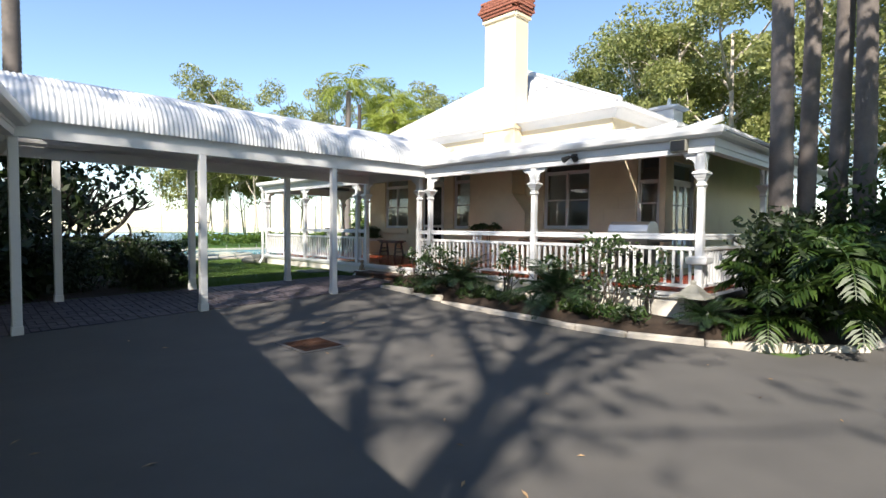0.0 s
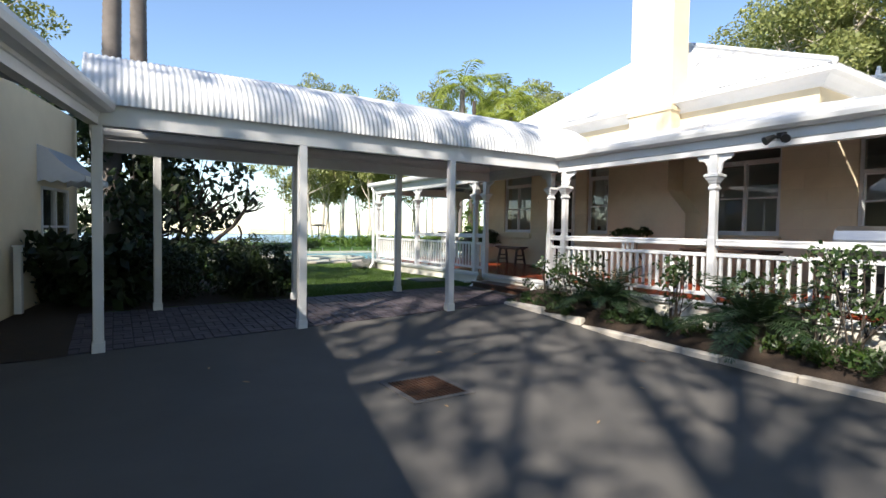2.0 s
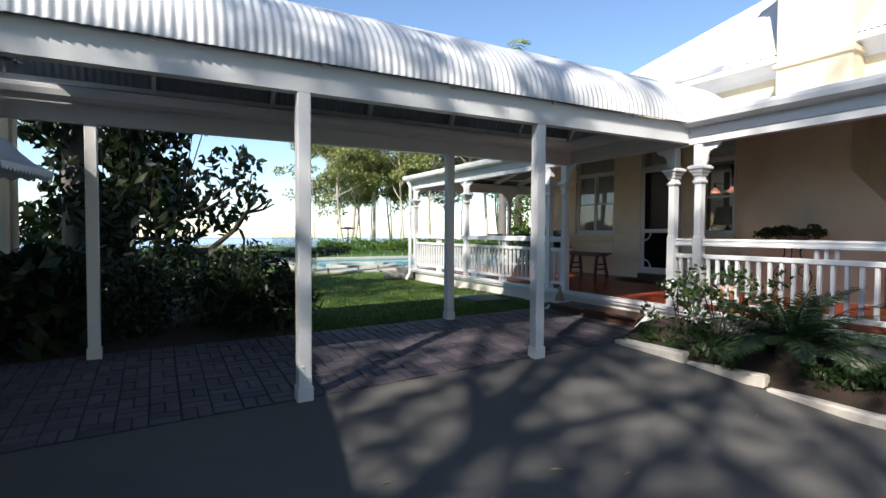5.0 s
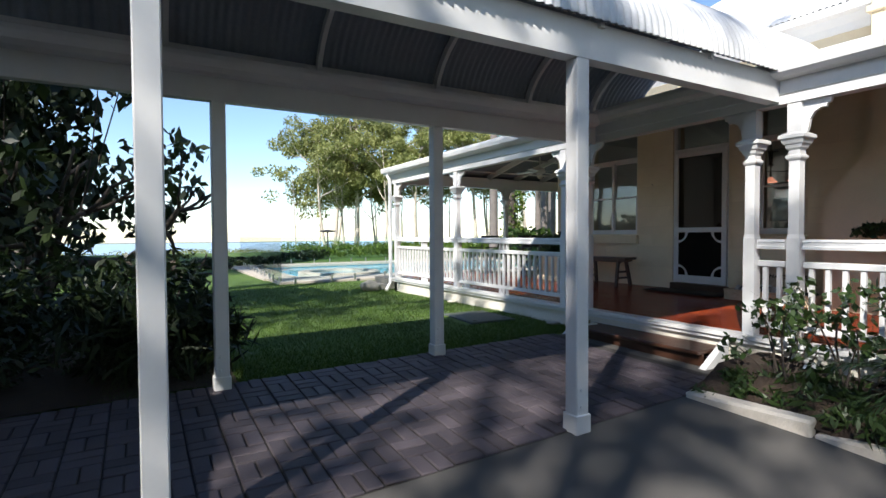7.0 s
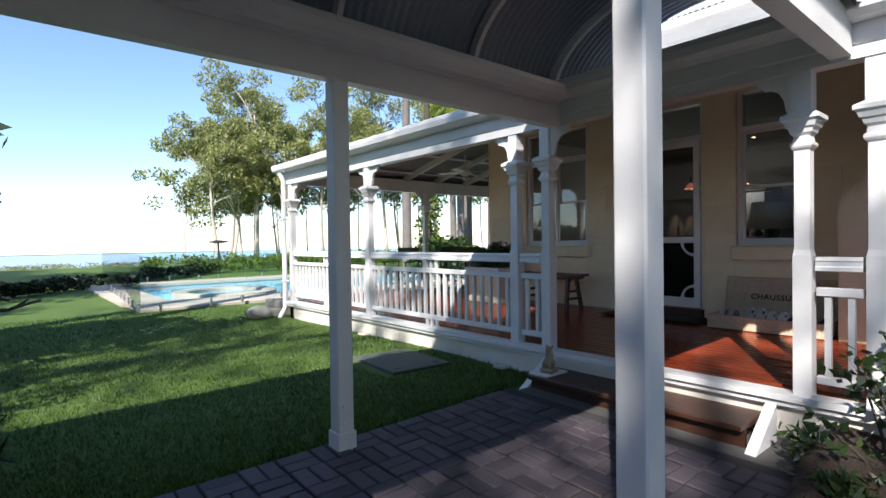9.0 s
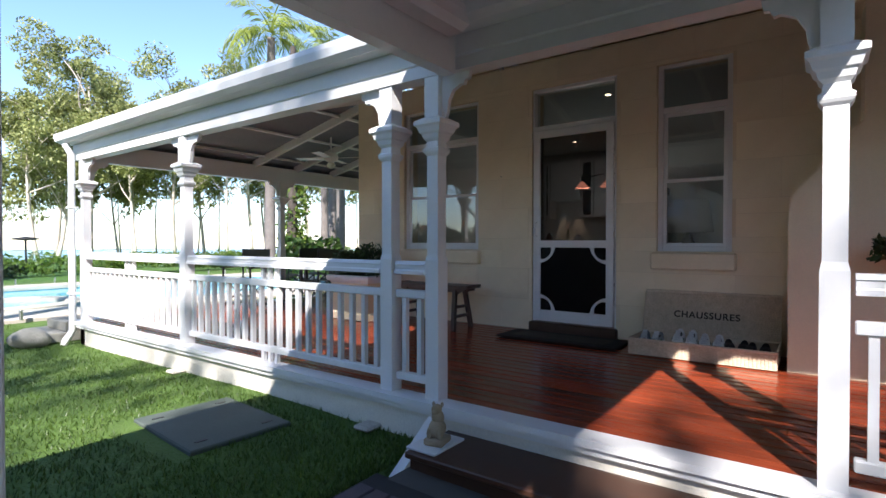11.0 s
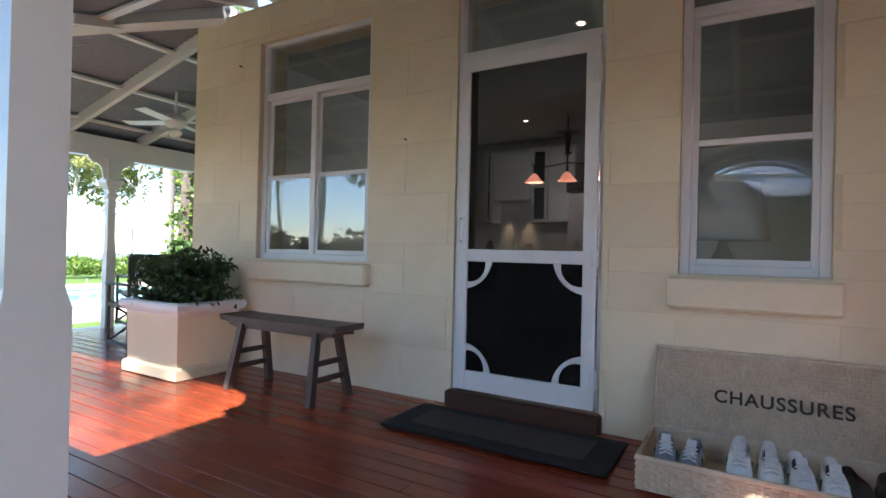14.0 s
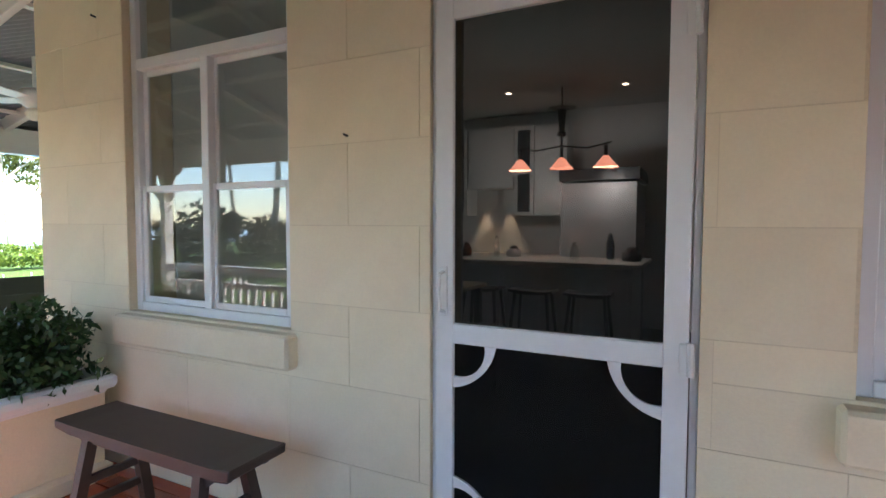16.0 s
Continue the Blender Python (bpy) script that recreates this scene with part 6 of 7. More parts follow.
for i, (x, y, r) in enumerate(((-11.3, -5.0, 20), (-13.7, -3.2, 150), (-12.8, 6.6, 260), (-10.6, -1.4, 75))):
    m = pose(x, y, 0, 0, 0, r)
    ob = high if i == 0 else copy_thing(high, m)
    ob.matrix_basis = m

# palms
pm = palm(5, 8.6, 0.16, "feathery palm beyond the house roof")
for i, (x, y, h) in enumerate(((19.6, 29.6, 1.22), (22.4, 28.2, 1.12), (23.0, 30.0, 1.0), (24.5, 31.0, 1.28), (20.8, 27.0, 0.9), (21.8, 26.0, 0.95))):
    m = pose(x, y, 0.3, 0, 0, 57 * i)
    ob = pm if i == 0 else copy_thing(pm, m)
    ob.matrix_basis = m
    ob.scale = (h, h, h)
for i, (x, y, r) in enumerate(((1.0, 17.2, 0.19), (1.66, 19.0, 0.20))):
    p = palm(20 + i, 13.0, r, "very tall palm with a ringed trunk behind the covered way")
    p.matrix_basis = pose(x, y, 0.3)
for i, (x, y, r) in enumerate(((10.3, 2.72, 0.155), (10.94, 2.5, 0.12), (11.8, 2.2, 0.13), (11.57, 1.77, 0.145), (13.6, 1.2, 0.14))):
    p = palm(30 + i, 10.5 + (i % 3), r, "tall palm with a grey ringed trunk in the garden bed", length=3.0)
    p.matrix_basis = pose(x, y, 0.25, 0, 0, 70 * i)

# vine-clad trunk beyond the veranda
rng = rng_of(71)
vt = thing("vine_trunk", "tree trunk thickly covered in bright green vine", "tree", (17.6, 25.6, 0.3))
bm = bmesh.new()
limb(bm, (0, 0, -0.2), (0.3, 0.2, 8.5), 0.2, 0.1, rng, 0.03, 8, 8)
part("trunk", bm, BARK_DARK, vt)
v, f = leaf_quads(clumps([(0.03 * k + rng.normal() * 0.1, rng.normal() * 0.1, k * 0.3) for k in range(22)], 150, 0.50, rng), 0.15, rng, 0.7)
raw_part("vine", v, f, HEDGE_LEAF, vt)
v, f = leaf_quads(clumps([(rng.normal() * 0.9 + 0.8, rng.normal() * 0.7, rng.uniform(0.3, 1.5)) for k in range(10)], 110, 0.5, rng), 0.24, rng, 0.7)
raw_part("creeper", v, f, FERN_LEAF, vt)

# clipped hedges and rough scrub beyond the pool
def hedge(name, label, a, b, h, w, seed, material, lumpy=0.2, n=None, base=0.3):
    rng = rng_of(seed)
    a, b = np.array(a, float), np.array(b, float)
    ln = np.linalg.norm(b - a)
    spots = []
    count = n or int(ln / 0.55)
    for k in range(count):
        p = a + (b - a) * (k + 0.5) / count
        for _ in range(3):
            spots.append((p[0] - a[0] + rng.normal() * w * 0.3, p[1] - a[1] + rng.normal() * w * 0.3, h * rng.uniform(0.25, 0.6 + lumpy * 0.4)))
    t = thing(name, label, "hedge", (a[0], a[1], base), group="hedges")
    v, f = leaf_quads(clumps(spots, 100, w * 0.45, rng, 0.5 * h / w), 0.15, rng, 0.6)
    v = [(x, y, max(z, -0.02)) for x, y, z in v]
    raw_part("foliage", v, f, material, t)
    return t


hedge("hedge", "bright lumpy hedge beyond the swimming pool", (12.6, 36.8), (34.0, 33.5), 0.85, 1.5, 1, HEDGE_LEAF, 0.4)
hedge("hedge", "low rounded hedge at the end of the lawn", (10.0, 43.0), (36.0, 39.0), 0.95, 1.6, 2, HEDGE_LEAF, 0.5)
hedge("hedge", "dark clipped hedge along the lawn edge", (0.5, 23.2), (8.4, 32.6), 0.58, 0.7, 3, SHRUB_LEAF, 0.1)
hedge("hedge", "dark clipped hedge along the far lawn", (8.4, 32.6), (12.8, 36.6), 0.68, 0.8, 4, SHRUB_LEAF, 0.1)
hedge("hedge", "bushes at the brow of the hill", (-20.0, 52.0), (18.0, 66.0), 1.4, 3.0, 5, GUM_LEAF, 0.6, base=-1.0)

# ---- dark planting behind the covered way ----
rng = rng_of(9)
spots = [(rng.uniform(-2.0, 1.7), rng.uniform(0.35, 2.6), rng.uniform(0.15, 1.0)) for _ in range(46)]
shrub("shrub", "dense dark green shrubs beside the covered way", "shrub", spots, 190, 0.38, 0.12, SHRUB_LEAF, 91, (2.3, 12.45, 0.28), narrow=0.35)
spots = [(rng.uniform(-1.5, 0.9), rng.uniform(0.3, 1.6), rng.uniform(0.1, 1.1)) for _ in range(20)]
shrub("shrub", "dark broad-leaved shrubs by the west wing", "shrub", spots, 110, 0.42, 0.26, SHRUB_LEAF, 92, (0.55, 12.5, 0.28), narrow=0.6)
sl = thing("strap_plant", "strappy dark green leaves at the lawn corner", "plant", (3.9, 12.75, 0.28))
c = clumps([(rng.uniform(-0.9, 0.35), rng.uniform(0.0, 1.3), rng.uniform(0.1, 0.75)) for _ in range(26)], 90, 0.30, rng)
v, f = leaf_quads(c, 0.34, rng, 0.10, -0.6)
raw_part("foliage", v, f, SHRUB_LEAF, sl)
# bare-limbed tree with dark leaf clusters
bt = thing("frangipani_tree", "low tree with crooked bare limbs and dark leaf tufts", "tree", (2.2, 16.7, 0.28))
bm = bmesh.new()
tips = []


def fork(p, d, ln, r, depth):
    q = p + d * ln
    limb(bm, p, q, r, r * 0.72, rng, 0.08, 3, 6)
    if depth == 0:
        tips.append(q)
        return
    for _ in range(3 if depth > 2 else 2):
        nd = (d + Vector(rng.normal(size=3)) * 0.62 + Vector((0.12, -0.05, 0.10))).normalized()
        fork(q, nd, ln * rng.uniform(0.62, 0.85), r * 0.68, depth - 1)


fork(Vector((0, 0, -0.1)), Vector((0.1, 0, 1)).normalized(), 0.85, 0.11, 5)
part("branchwork", bm, BARK_DARK, bt, smooth=True)
keep = [tuple(t) for k, t in enumerate(tips) if t.x < 0.35 or k % 9 == 0]
v, f = leaf_quads(clumps(keep, 20, 0.22, rng), 0.19, rng, 0.4, 0.4)
raw_part("foliage", v, f, SHRUB_LEAF, bt)
bt.scale = (1.3, 1.3, 1.35)
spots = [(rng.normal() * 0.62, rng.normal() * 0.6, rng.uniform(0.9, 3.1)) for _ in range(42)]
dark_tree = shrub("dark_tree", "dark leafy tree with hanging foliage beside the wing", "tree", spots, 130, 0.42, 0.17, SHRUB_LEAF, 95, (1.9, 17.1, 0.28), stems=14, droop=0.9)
dark_tree.scale = (1.45, 1.35, 1.45)

spots = [(rng.uniform(-6, 6), rng.uniform(-3, 3), rng.uniform(0.3, 1.9)) for _ in range(60)]
shrub("shrub", "dense dark trees on the far west side of the lawn", "shrub", spots, 90, 1.0, 0.36, SHRUB_LEAF, 96, (-6.0, 31.0, 0.28), narrow=0.5)

# soil below the planting by the wing
bm = bmesh.new()
for x0, x1, y0, y1 in ((-3.4, 0.56, 9.9, 16.5), (0.56, 4.2, 12.40, 16.5)):
    rows = []
    for y in np.linspace(y0, y1, 8):
        rows.append([bm.verts.new((x, y, ground_z(x, y) + 0.018 + 0.012 * (k % 2))) for k, x in enumerate(np.linspace(x0, x1, 9))])
    for r, s in zip(rows, rows[1:]):
        for i in range(8):
            bm.faces.new((r[i], r[i + 1], s[i + 1], s[i]))
single("garden_bed", bm, MULCH, "dark soil under the shrubs beside the covered way", "garden bed", "structure")

# ---- garden bed along the veranda ----
KERB = [(7.45, 9.98), (7.66, 8.8), (7.74, 7.6), (7.74, 6.6), (7.64, 5.6), (7.56, 4.9), (7.60, 4.2), (7.82, 3.4), (8.06, 2.75), (8.42, 2.15), (8.85, 1.72), (9.4, 1.43), (10.6, 1.1), (12.5, 0.95), (15.0, 0.95)]


def kerb_at(s):
    """The place and way at the distance s along the kerb."""
    for a, b in zip(KERB, KERB[1:]):
        d = math.dist(a, b)
        if s <= d or b == KERB[-1]:
            f = s / d
            return (a[0] + (b[0] - a[0]) * f, a[1] + (b[1] - a[1]) * f), math.degrees(math.atan2(b[1] - a[1], b[0] - a[0]))
        s -= d


bm = bmesh.new()
rng = rng_of(17)
lines = []
for k in range(60):
    (x, y), _ = kerb_at(k * 0.27)
    inner = (8.75, y) if y > SOUTH else (max(8.75, x + 0.3), SOUTH + 0.05)
    row = []
    for j in range(7):
        f = j / 6
        row.append(bm.verts.new((x + (inner[0] - x) * f, y + (inner[1] - y) * f, ground_z(x, y) + 0.06 + 0.16 * min(1, f * 3) + rng.normal() * 0.018)))
    lines.append(row)
for r, s in zip(lines, lines[1:]):
    for j in range(6):
        bm.faces.new((r[j], r[j + 1], s[j + 1], s[j]))
single("garden_bed", bm, MULCH, "dark mulched garden bed along the veranda", "garden bed", "structure", smooth=True)

cyc = thing("cycad", "low cycad with stiff arching dark green fronds", "cycad", (8.25, 8.3, 0.30), group="cycads")
bm = bmesh.new()
lathe(bm, [(0.14, -0.1), (0.16, 0.05), (0.12, 0.2), (0.05, 0.24)], seg=12)
part("trunk", bm, BARK_DARK, cyc)
v, f = rosette(rng_of(4), 38, 1.0, 1.0, 0.1, 1.2, 36, 0.19, 0.011, 0.35, (0, 0, 0.2))
raw_part("fronds", v, f, CYCAD_LEAF, cyc)
copy_thing(cyc, pose(8.22, 5.75, 0.26, 0, 0, 70)).scale = (1.1, 1.1, 1.1)
copy_thing(cyc, pose(8.25, 3.15, 0.26, 0, 0, 140)).scale = (0.55, 0.55, 0.5)


def rose(x, y, h, seed, w=0.3):
    rng = rng_of(seed)
    spots = [(rng.normal() * w * 0.8, rng.normal() * w * 0.8, rng.uniform(0.35, 1.0) * h) for _ in range(int(13 * w / 0.3))]
    t = shrub("rose_bush", "airy rose bush with thin stems in the bed", "rose bush", spots, 26, 0.17, 0.085, ROSE_LEAF, seed, (x, y, 0.27), stems=9, group="rose bushes", narrow=0.55)
    v, f = leaf_quads(clumps(spots[:3], 9, 0.08, rng), 0.06, rng, 0.8)
    raw_part("blossom", v, f, PETAL, t, "small white blossoms")
    return t


for k, (x, y, h, w) in enumerate(((8.15, 9.55, 0.85, 0.26), (8.35, 9.15, 0.95, 0.3), (8.3, 7.0, 0.95, 0.24), (8.2, 5.0, 1.15, 0.34), (8.15, 4.65, 1.2, 0.36), (8.4, 4.15, 1.05, 0.3), (8.45, 5.9, 0.9, 0.25))):
    rose(x, y, h, 700 + k, w)
rng = rng_of(18)
for k, (x, y) in enumerate(((7.95, 9.2), (8.0, 7.6), (8.0, 7.0), (7.95, 5.3), (7.85, 4.7), (8.0, 4.1), (8.25, 3.2), (8.2, 6.6), (8.0, 9.7), (8.4, 7.4), (7.72, 9.75), (8.25, 9.85), (8.45, 9.5), (7.8, 9.45), (8.15, 9.3), (7.85, 8.8), (8.5, 8.9))):
    spots = [(rng.normal() * 0.12, rng.normal() * 0.2, rng.uniform(0.03, 0.2)) for _ in range(7)]
    shrub("ground_cover", "tuft of low green ground cover in the bed", "plant", spots, 55, 0.13, 0.11, FERN_LEAF if k in (3, 4, 6) else ROSE_LEAF, 740 + k, (x, y, 0.22), narrow=0.25, group="ground cover", droop=-0.5)

# stone lantern at the corner of the veranda
ln_ = thing("stone_lantern", "small dark weathered stone pagoda lantern in the bed", "lantern", (8.42, 3.42, 0.24))
bm = bmesh.new()
square_lathe(bm, [(0.15, -0.04), (0.15, 0.03), (0.09, 0.06), (0.075, 0.20), (0.10, 0.23)])
part("pedestal", bm, STONE_GREY, ln_)
bm = bmesh.new()
for sx in (-0.075, 0.075):
    for sy in (-0.075, 0.075):
        box(bm, (sx - 0.022, sy - 0.022, 0.23), (sx + 0.022, sy + 0.022, 0.37))
part("light_box", bm, STONE_GREY, ln_)
bm = bmesh.new()
square_lathe(bm, [(0.25, 0.37), (0.27, 0.385), (0.25, 0.41), (0.15, 0.46), (0.07, 0.55), (0.03, 0.58), (0.035, 0.62), (0.01, 0.65)])
part("roof", bm, STONE_GREY, ln_, "flared pagoda roof")

# large split-leaf clump round the palms
spots = []
rng = rng_of(77)
bush = thing("split_leaf_bush", "large mass of glossy split green leaves under the palms", "shrub", (9.2, 2.2, 0.25))
vs, fs = [], []
for k in range(30):
    b_ = (rng.uniform(-0.95, 2.6), rng.uniform(-0.75, 0.55), rng.uniform(0.1, 1.25))
    v, f = rosette(rng_of(770 + k), 9, 0.85, 1.5, 0.0, 1.2, 12, 0.30, 0.035, 1.0, b_)
    fs += [tuple(i + len(vs) for i in q) for q in f]
    vs += v
raw_part("leaves", vs, fs, FERN_LEAF, bush)
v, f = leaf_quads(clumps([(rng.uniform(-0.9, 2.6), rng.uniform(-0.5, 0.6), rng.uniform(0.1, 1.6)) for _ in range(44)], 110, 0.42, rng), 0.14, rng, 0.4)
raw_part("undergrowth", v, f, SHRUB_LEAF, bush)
spots = [(rng.uniform(-2, 3), rng.uniform(-1, 1), rng.uniform(0.2, 2.2)) for _ in range(46)]
shrub("shrub", "dark green shrubs below the palms", "shrub", spots, 120, 0.6, 0.2, FERN_LEAF, 79, (13.0, 1.0, 0.2), narrow=0.4)

# planter bush and bowl greenery
rng = rng_of(55)
spots = [(rng.uniform(-0.24, 0.24), rng.uniform(-0.34, 0.34), rng.uniform(0.02, 0.40)) for _ in range(60)]
shrub("potted_bush", "dense dark green bush in the cream planter", "shrub", spots, 75, 0.12, 0.055, BOX_LEAF, 56, (11.05, 15.42, FLOOR + 0.55), stems=12, narrow=0.45)
spots = [(rng.uniform(-0.22, 0.22), rng.uniform(-0.4, 0.4), rng.uniform(0.02, 0.12)) for _ in range(26)]
shrub("bowl_plant", "spreading dark succulent in the stand's bowl", "plant", spots, 40, 0.09, 0.07, BOX_LEAF, 57, (10.55, 9.5, FLOOR + 0.92), narrow=0.6)

# fallen leaves on the asphalt
rng = rng_of(5)
FALLEN = surface("dry fallen leaf", (0.20, 0.11, 0.05), (0.42, 0.30, 0.16), 0.8, 9, 60, 0.2, island=0.3)
vs, fs = [], []
for _ in range(26):
    x, y = rng.uniform(0.5, 7), rng.uniform(1, 9.6)
    a, l = rng.uniform(0, math.tau), rng.uniform(0.025, 0.06)
    z = ground_z(x, y) + 0.02
    i = len(vs)
    vs += [(x, y, z), (x + l * math.cos(a + 0.25), y + l * math.sin(a + 0.25), z + 0.008), (x + 1.9 * l * math.cos(a), y + 1.9 * l * math.sin(a), z), (x + l * math.cos(a - 0.25), y + l * math.sin(a - 0.25), z + 0.002)]
    fs.append((i, i + 1, i + 2, i + 3))
me = raw("fallen_leaves", vs, fs)
me.materials.append(FALLEN)
tagged(new("fallen_leaves", me), "a few dry leaves scattered on the asphalt", "leaves", kind="stuff")

# grass blades on the lawn near the path
rng = rng_of(6)
n = 70000
gx_, gy_ = rng.uniform(3.0, 8.72, n), 12.42 + 9.5 * rng.uniform(0, 1, n) ** 1.6
ok = ~((gx_ > 7.5) & (gx_ < 8.36) & (gy_ > 13.52) & (gy_ < 14.58))
gx_, gy_ = gx_[ok], gy_[ok]
n = len(gx_)
gz_ = np.array([ground_z(a, b) for a, b in zip(gx_, gy_)])
a = rng.uniform(0, math.tau, n)
h = rng.uniform(0.018, 0.045, n)
w = 0.005
lean = rng.normal(size=(n, 2)) * 0.016
v = np.empty((n, 3, 3))
v[:, 0] = np.stack([gx_ - w * np.cos(a), gy_ - w * np.sin(a), gz_ - 0.004], 1)
v[:, 1] = np.stack([gx_ + w * np.cos(a), gy_ + w * np.sin(a), gz_ - 0.004], 1)
v[:, 2] = np.stack([gx_ + lean[:, 0], gy_ + lean[:, 1], gz_ + h], 1)
me = raw("grass", v.reshape(-1, 3).tolist(), np.arange(3 * n).reshape(n, 3).tolist())
me.materials.append(BLADE)
tagged(new("grass", me), "short mown grass blades on the lawn", "grass", kind="stuff")

# ---- swimming pool ----
px0, py0, px1, py1 = POOL
bm = bmesh.new()
box(bm, (px0 - 0.05, py0 - 0.05, -1.3), (px1 + 0.05, py1 + 0.05, -1.2))
for a, b in (((px0 - 0.06, py0 - 0.06), (px0 + 0.03, py1 + 0.06)), ((px1 - 0.03, py0 - 0.06), (px1 + 0.06, py1 + 0.06)), ((px0, py0 - 0.06), (px1, py0 + 0.03)), ((px0, py1 - 0.03), (px1, py1 + 0.06))):
    box(bm, (*a, -1.3), (*b, 0.34))
single("pool_shell", bm, POOL_TILE, "blue lined swimming pool set in the lawn", "swimming pool", "structure")
WATER = bpy.data.materials.new("pool water")
WATER.use_nodes = True
nt = WATER.node_tree
p = nt.nodes["Principled BSDF"]
p.inputs["Base Color"].default_value = (0.10, 0.45, 0.62, 1)
p.inputs["Roughness"].default_value = 0.06
b_ = nt.nodes.new("ShaderNodeBump")
b_.inputs["Strength"].default_value = 0.25
b_.inputs["Distance"].default_value = 0.04
nt.links.new(noise_node(nt, 2.2, 3), b_.inputs["Height"])
nt.links.new(b_.outputs[0], p.inputs["Normal"])
bm = nbox((px0 + 0.03, py0 + 0.03, 0.15), (px1 - 0.03, py1 - 0.03, 0.24))
single("water_pool", bm, WATER, "clear blue pool water with small ripples", "pool water", "structure")
bm = bmesh.new()
for a, b in (((px0 - 0.9, py0 - 1.5), (px1 + 1.2, py0 + 0.05)), ((px0 - 1.0, py1 - 0.05), (px1 + 1.2, py1 + 1.0)), ((px0 - 1.0, py0 + 0.05), (px0 + 0.05, py1 - 0.05)), ((px1 - 0.05, py0 + 0.05), (px1 + 1.2, py1 - 0.05))):
    box(bm, (*a, 0.25), (*b, 0.37), 0.012)
single("pavement_pool", bm, COPING, "sandstone paving round the swimming pool", "paving", "structure")
spa = thing("spa_edge", "round raised spa ring at the pool edge", "spa", (9.4, 24.6, 0.2))
bm = bmesh.new()
ring_o = [(1.35 * math.cos(a), 1.35 * math.sin(a)) for a in np.linspace(0, math.tau, 36, endpoint=False)]
lathe(bm, [(1.40, 0.0), (1.40, 0.20), (1.36, 0.22), (1.05, 0.22), (1.0, 0.20), (1.0, 0.0)], seg=36)
part("coping", bm, COPING, spa)
bm = bmesh.new()
lathe(bm, [(1.0, 0.02), (1.0, 0.12)], seg=36)
part("spa_water", bm, WATER, spa)


def fence_run(a, b, gate=False):
    a, b = Vector((*a, 0.37)), Vector((*b, 0.37))
    ln = (b - a).length
    n = max(1, round(ln / 1.8))
    turn = math.degrees(math.atan2(b.y - a.y, b.x - a.x))
    for k in range(n):
        c = a.lerp(b, (k + 0.5) / n)
        w = ln / n - 0.04
        f = thing("glass_fence_panel", "frameless glass pool fence panel on steel spigots", "glass fence", tuple(c), turn=turn, group="pool fence panels")
        part("pane", nbox((-w / 2, -0.006, 0.06), (w / 2, 0.006, 1.22), 0.002), FENCE_GLASS, f, shadow=False)
        for sx in (-w * 0.3, w * 0.3):
            part("spigot", nbox((sx - 0.022, -0.025, -0.01), (sx + 0.022, 0.025, 0.17), 0.004), STEEL, f)


fence_run((6.6, 21.0), (10.3, 22.0))
fence_run((6.6, 21.0), (7.2, 31.2))
fence_run((7.2, 31.2), (px1 + 0.9, 31.2))
rock = thing("garden_rock", "rounded grey rock at the veranda corner", "rock", (8.25, 19.0, 0.33))
bm = bmesh.new()
bmesh.ops.create_icosphere(bm, subdivisions=3, radius=0.24)
for vtx in bm.verts:
    vtx.co *= 1 + 0.22 * noise.noise(vtx.co * 5)
    vtx.co.z *= 0.6
bmesh.ops.translate(bm, verts=bm.verts, vec=(0, 0, 0.08))
part("stone", bm, STONE_GREY, rock, smooth=True)
sd = thing("pool_step", "pair of pale stone steps at the veranda corner", "step", (8.75, 19.4, 0.31))
part("tread", nbox((-0.3, -0.45, 0), (0.45, 0.45, 0.14), 0.012), STONE_GREY, sd)
part("tread", nbox((-0.1, -0.45, 0.14), (0.45, 0.30, 0.28), 0.012), STONE_GREY, sd)
bb = thing("bird_bath", "small dark umbrella base disc far across the lawn", "ornament", (13.3, 38.0, 0.3))
bm = bmesh.new()
lathe(bm, [(0.04, 0), (0.04, 1.5), (0.5, 1.55), (0.5, 1.6), (0.05, 1.68)], seg=14)
part("disc", bm, BLACK, bb)

# awning, window and door parts of the west wing
deg = math.degrees(math.atan2(WU.y, WU.x))
aw = thing("window_awning", "white scalloped metal window awning on the wing", "awning", tuple(W0 + WU * 1.0 + Vector((0, 0, 2.45))), turn=deg)
bm = bmesh.new()
prof = [(0, 0.62), (-0.14, 0.56), (-0.30, 0.38), (-0.48, 0.22), (-0.72, 0.10)]
top = [[bm.verts.new((x, y, z)) for y, z in prof] for x in np.linspace(0, 1.5, 20)]
for r, s in zip(top, top[1:]):
    for j in range(4):
        bm.faces.new((r[j], r[j + 1], s[j + 1], s[j]))
bmesh.ops.solidify(bm, geom=bm.faces[:], thickness=0.012)
part("canopy", bm, WHITE, aw)
for x in (0.0, 1.5):
    bm = bmesh.new()
    prism(bm, prof + [(-0.70, 0.0), (-0.60, -0.05), (-0.50, 0.0), (-0.40, -0.05), (-0.30, 0.0), (-0.2, -0.05), (-0.1, 0.0), (0, -0.04)], "x", x - 0.012, x + 0.012)
    part("cheek", bm, WHITE, aw)
bm = bmesh.new()
pts = [(0.0, 0.10)]
for k in range(15):
    pts += [(k * 0.1 + 0.05, -0.02), (k * 0.1 + 0.1, 0.03)]
pts += [(1.5, 0.10)]
prism(bm, pts, "y", -0.725, -0.71)
part("valance", bm, WHITE, aw)
ww = thing("window_5", "white casement window below the awning", "window", tuple(W0 + WU * 1.15 + Vector((0, 0, 0.9))), turn=deg, kind="structure")
bm = bmesh.new()
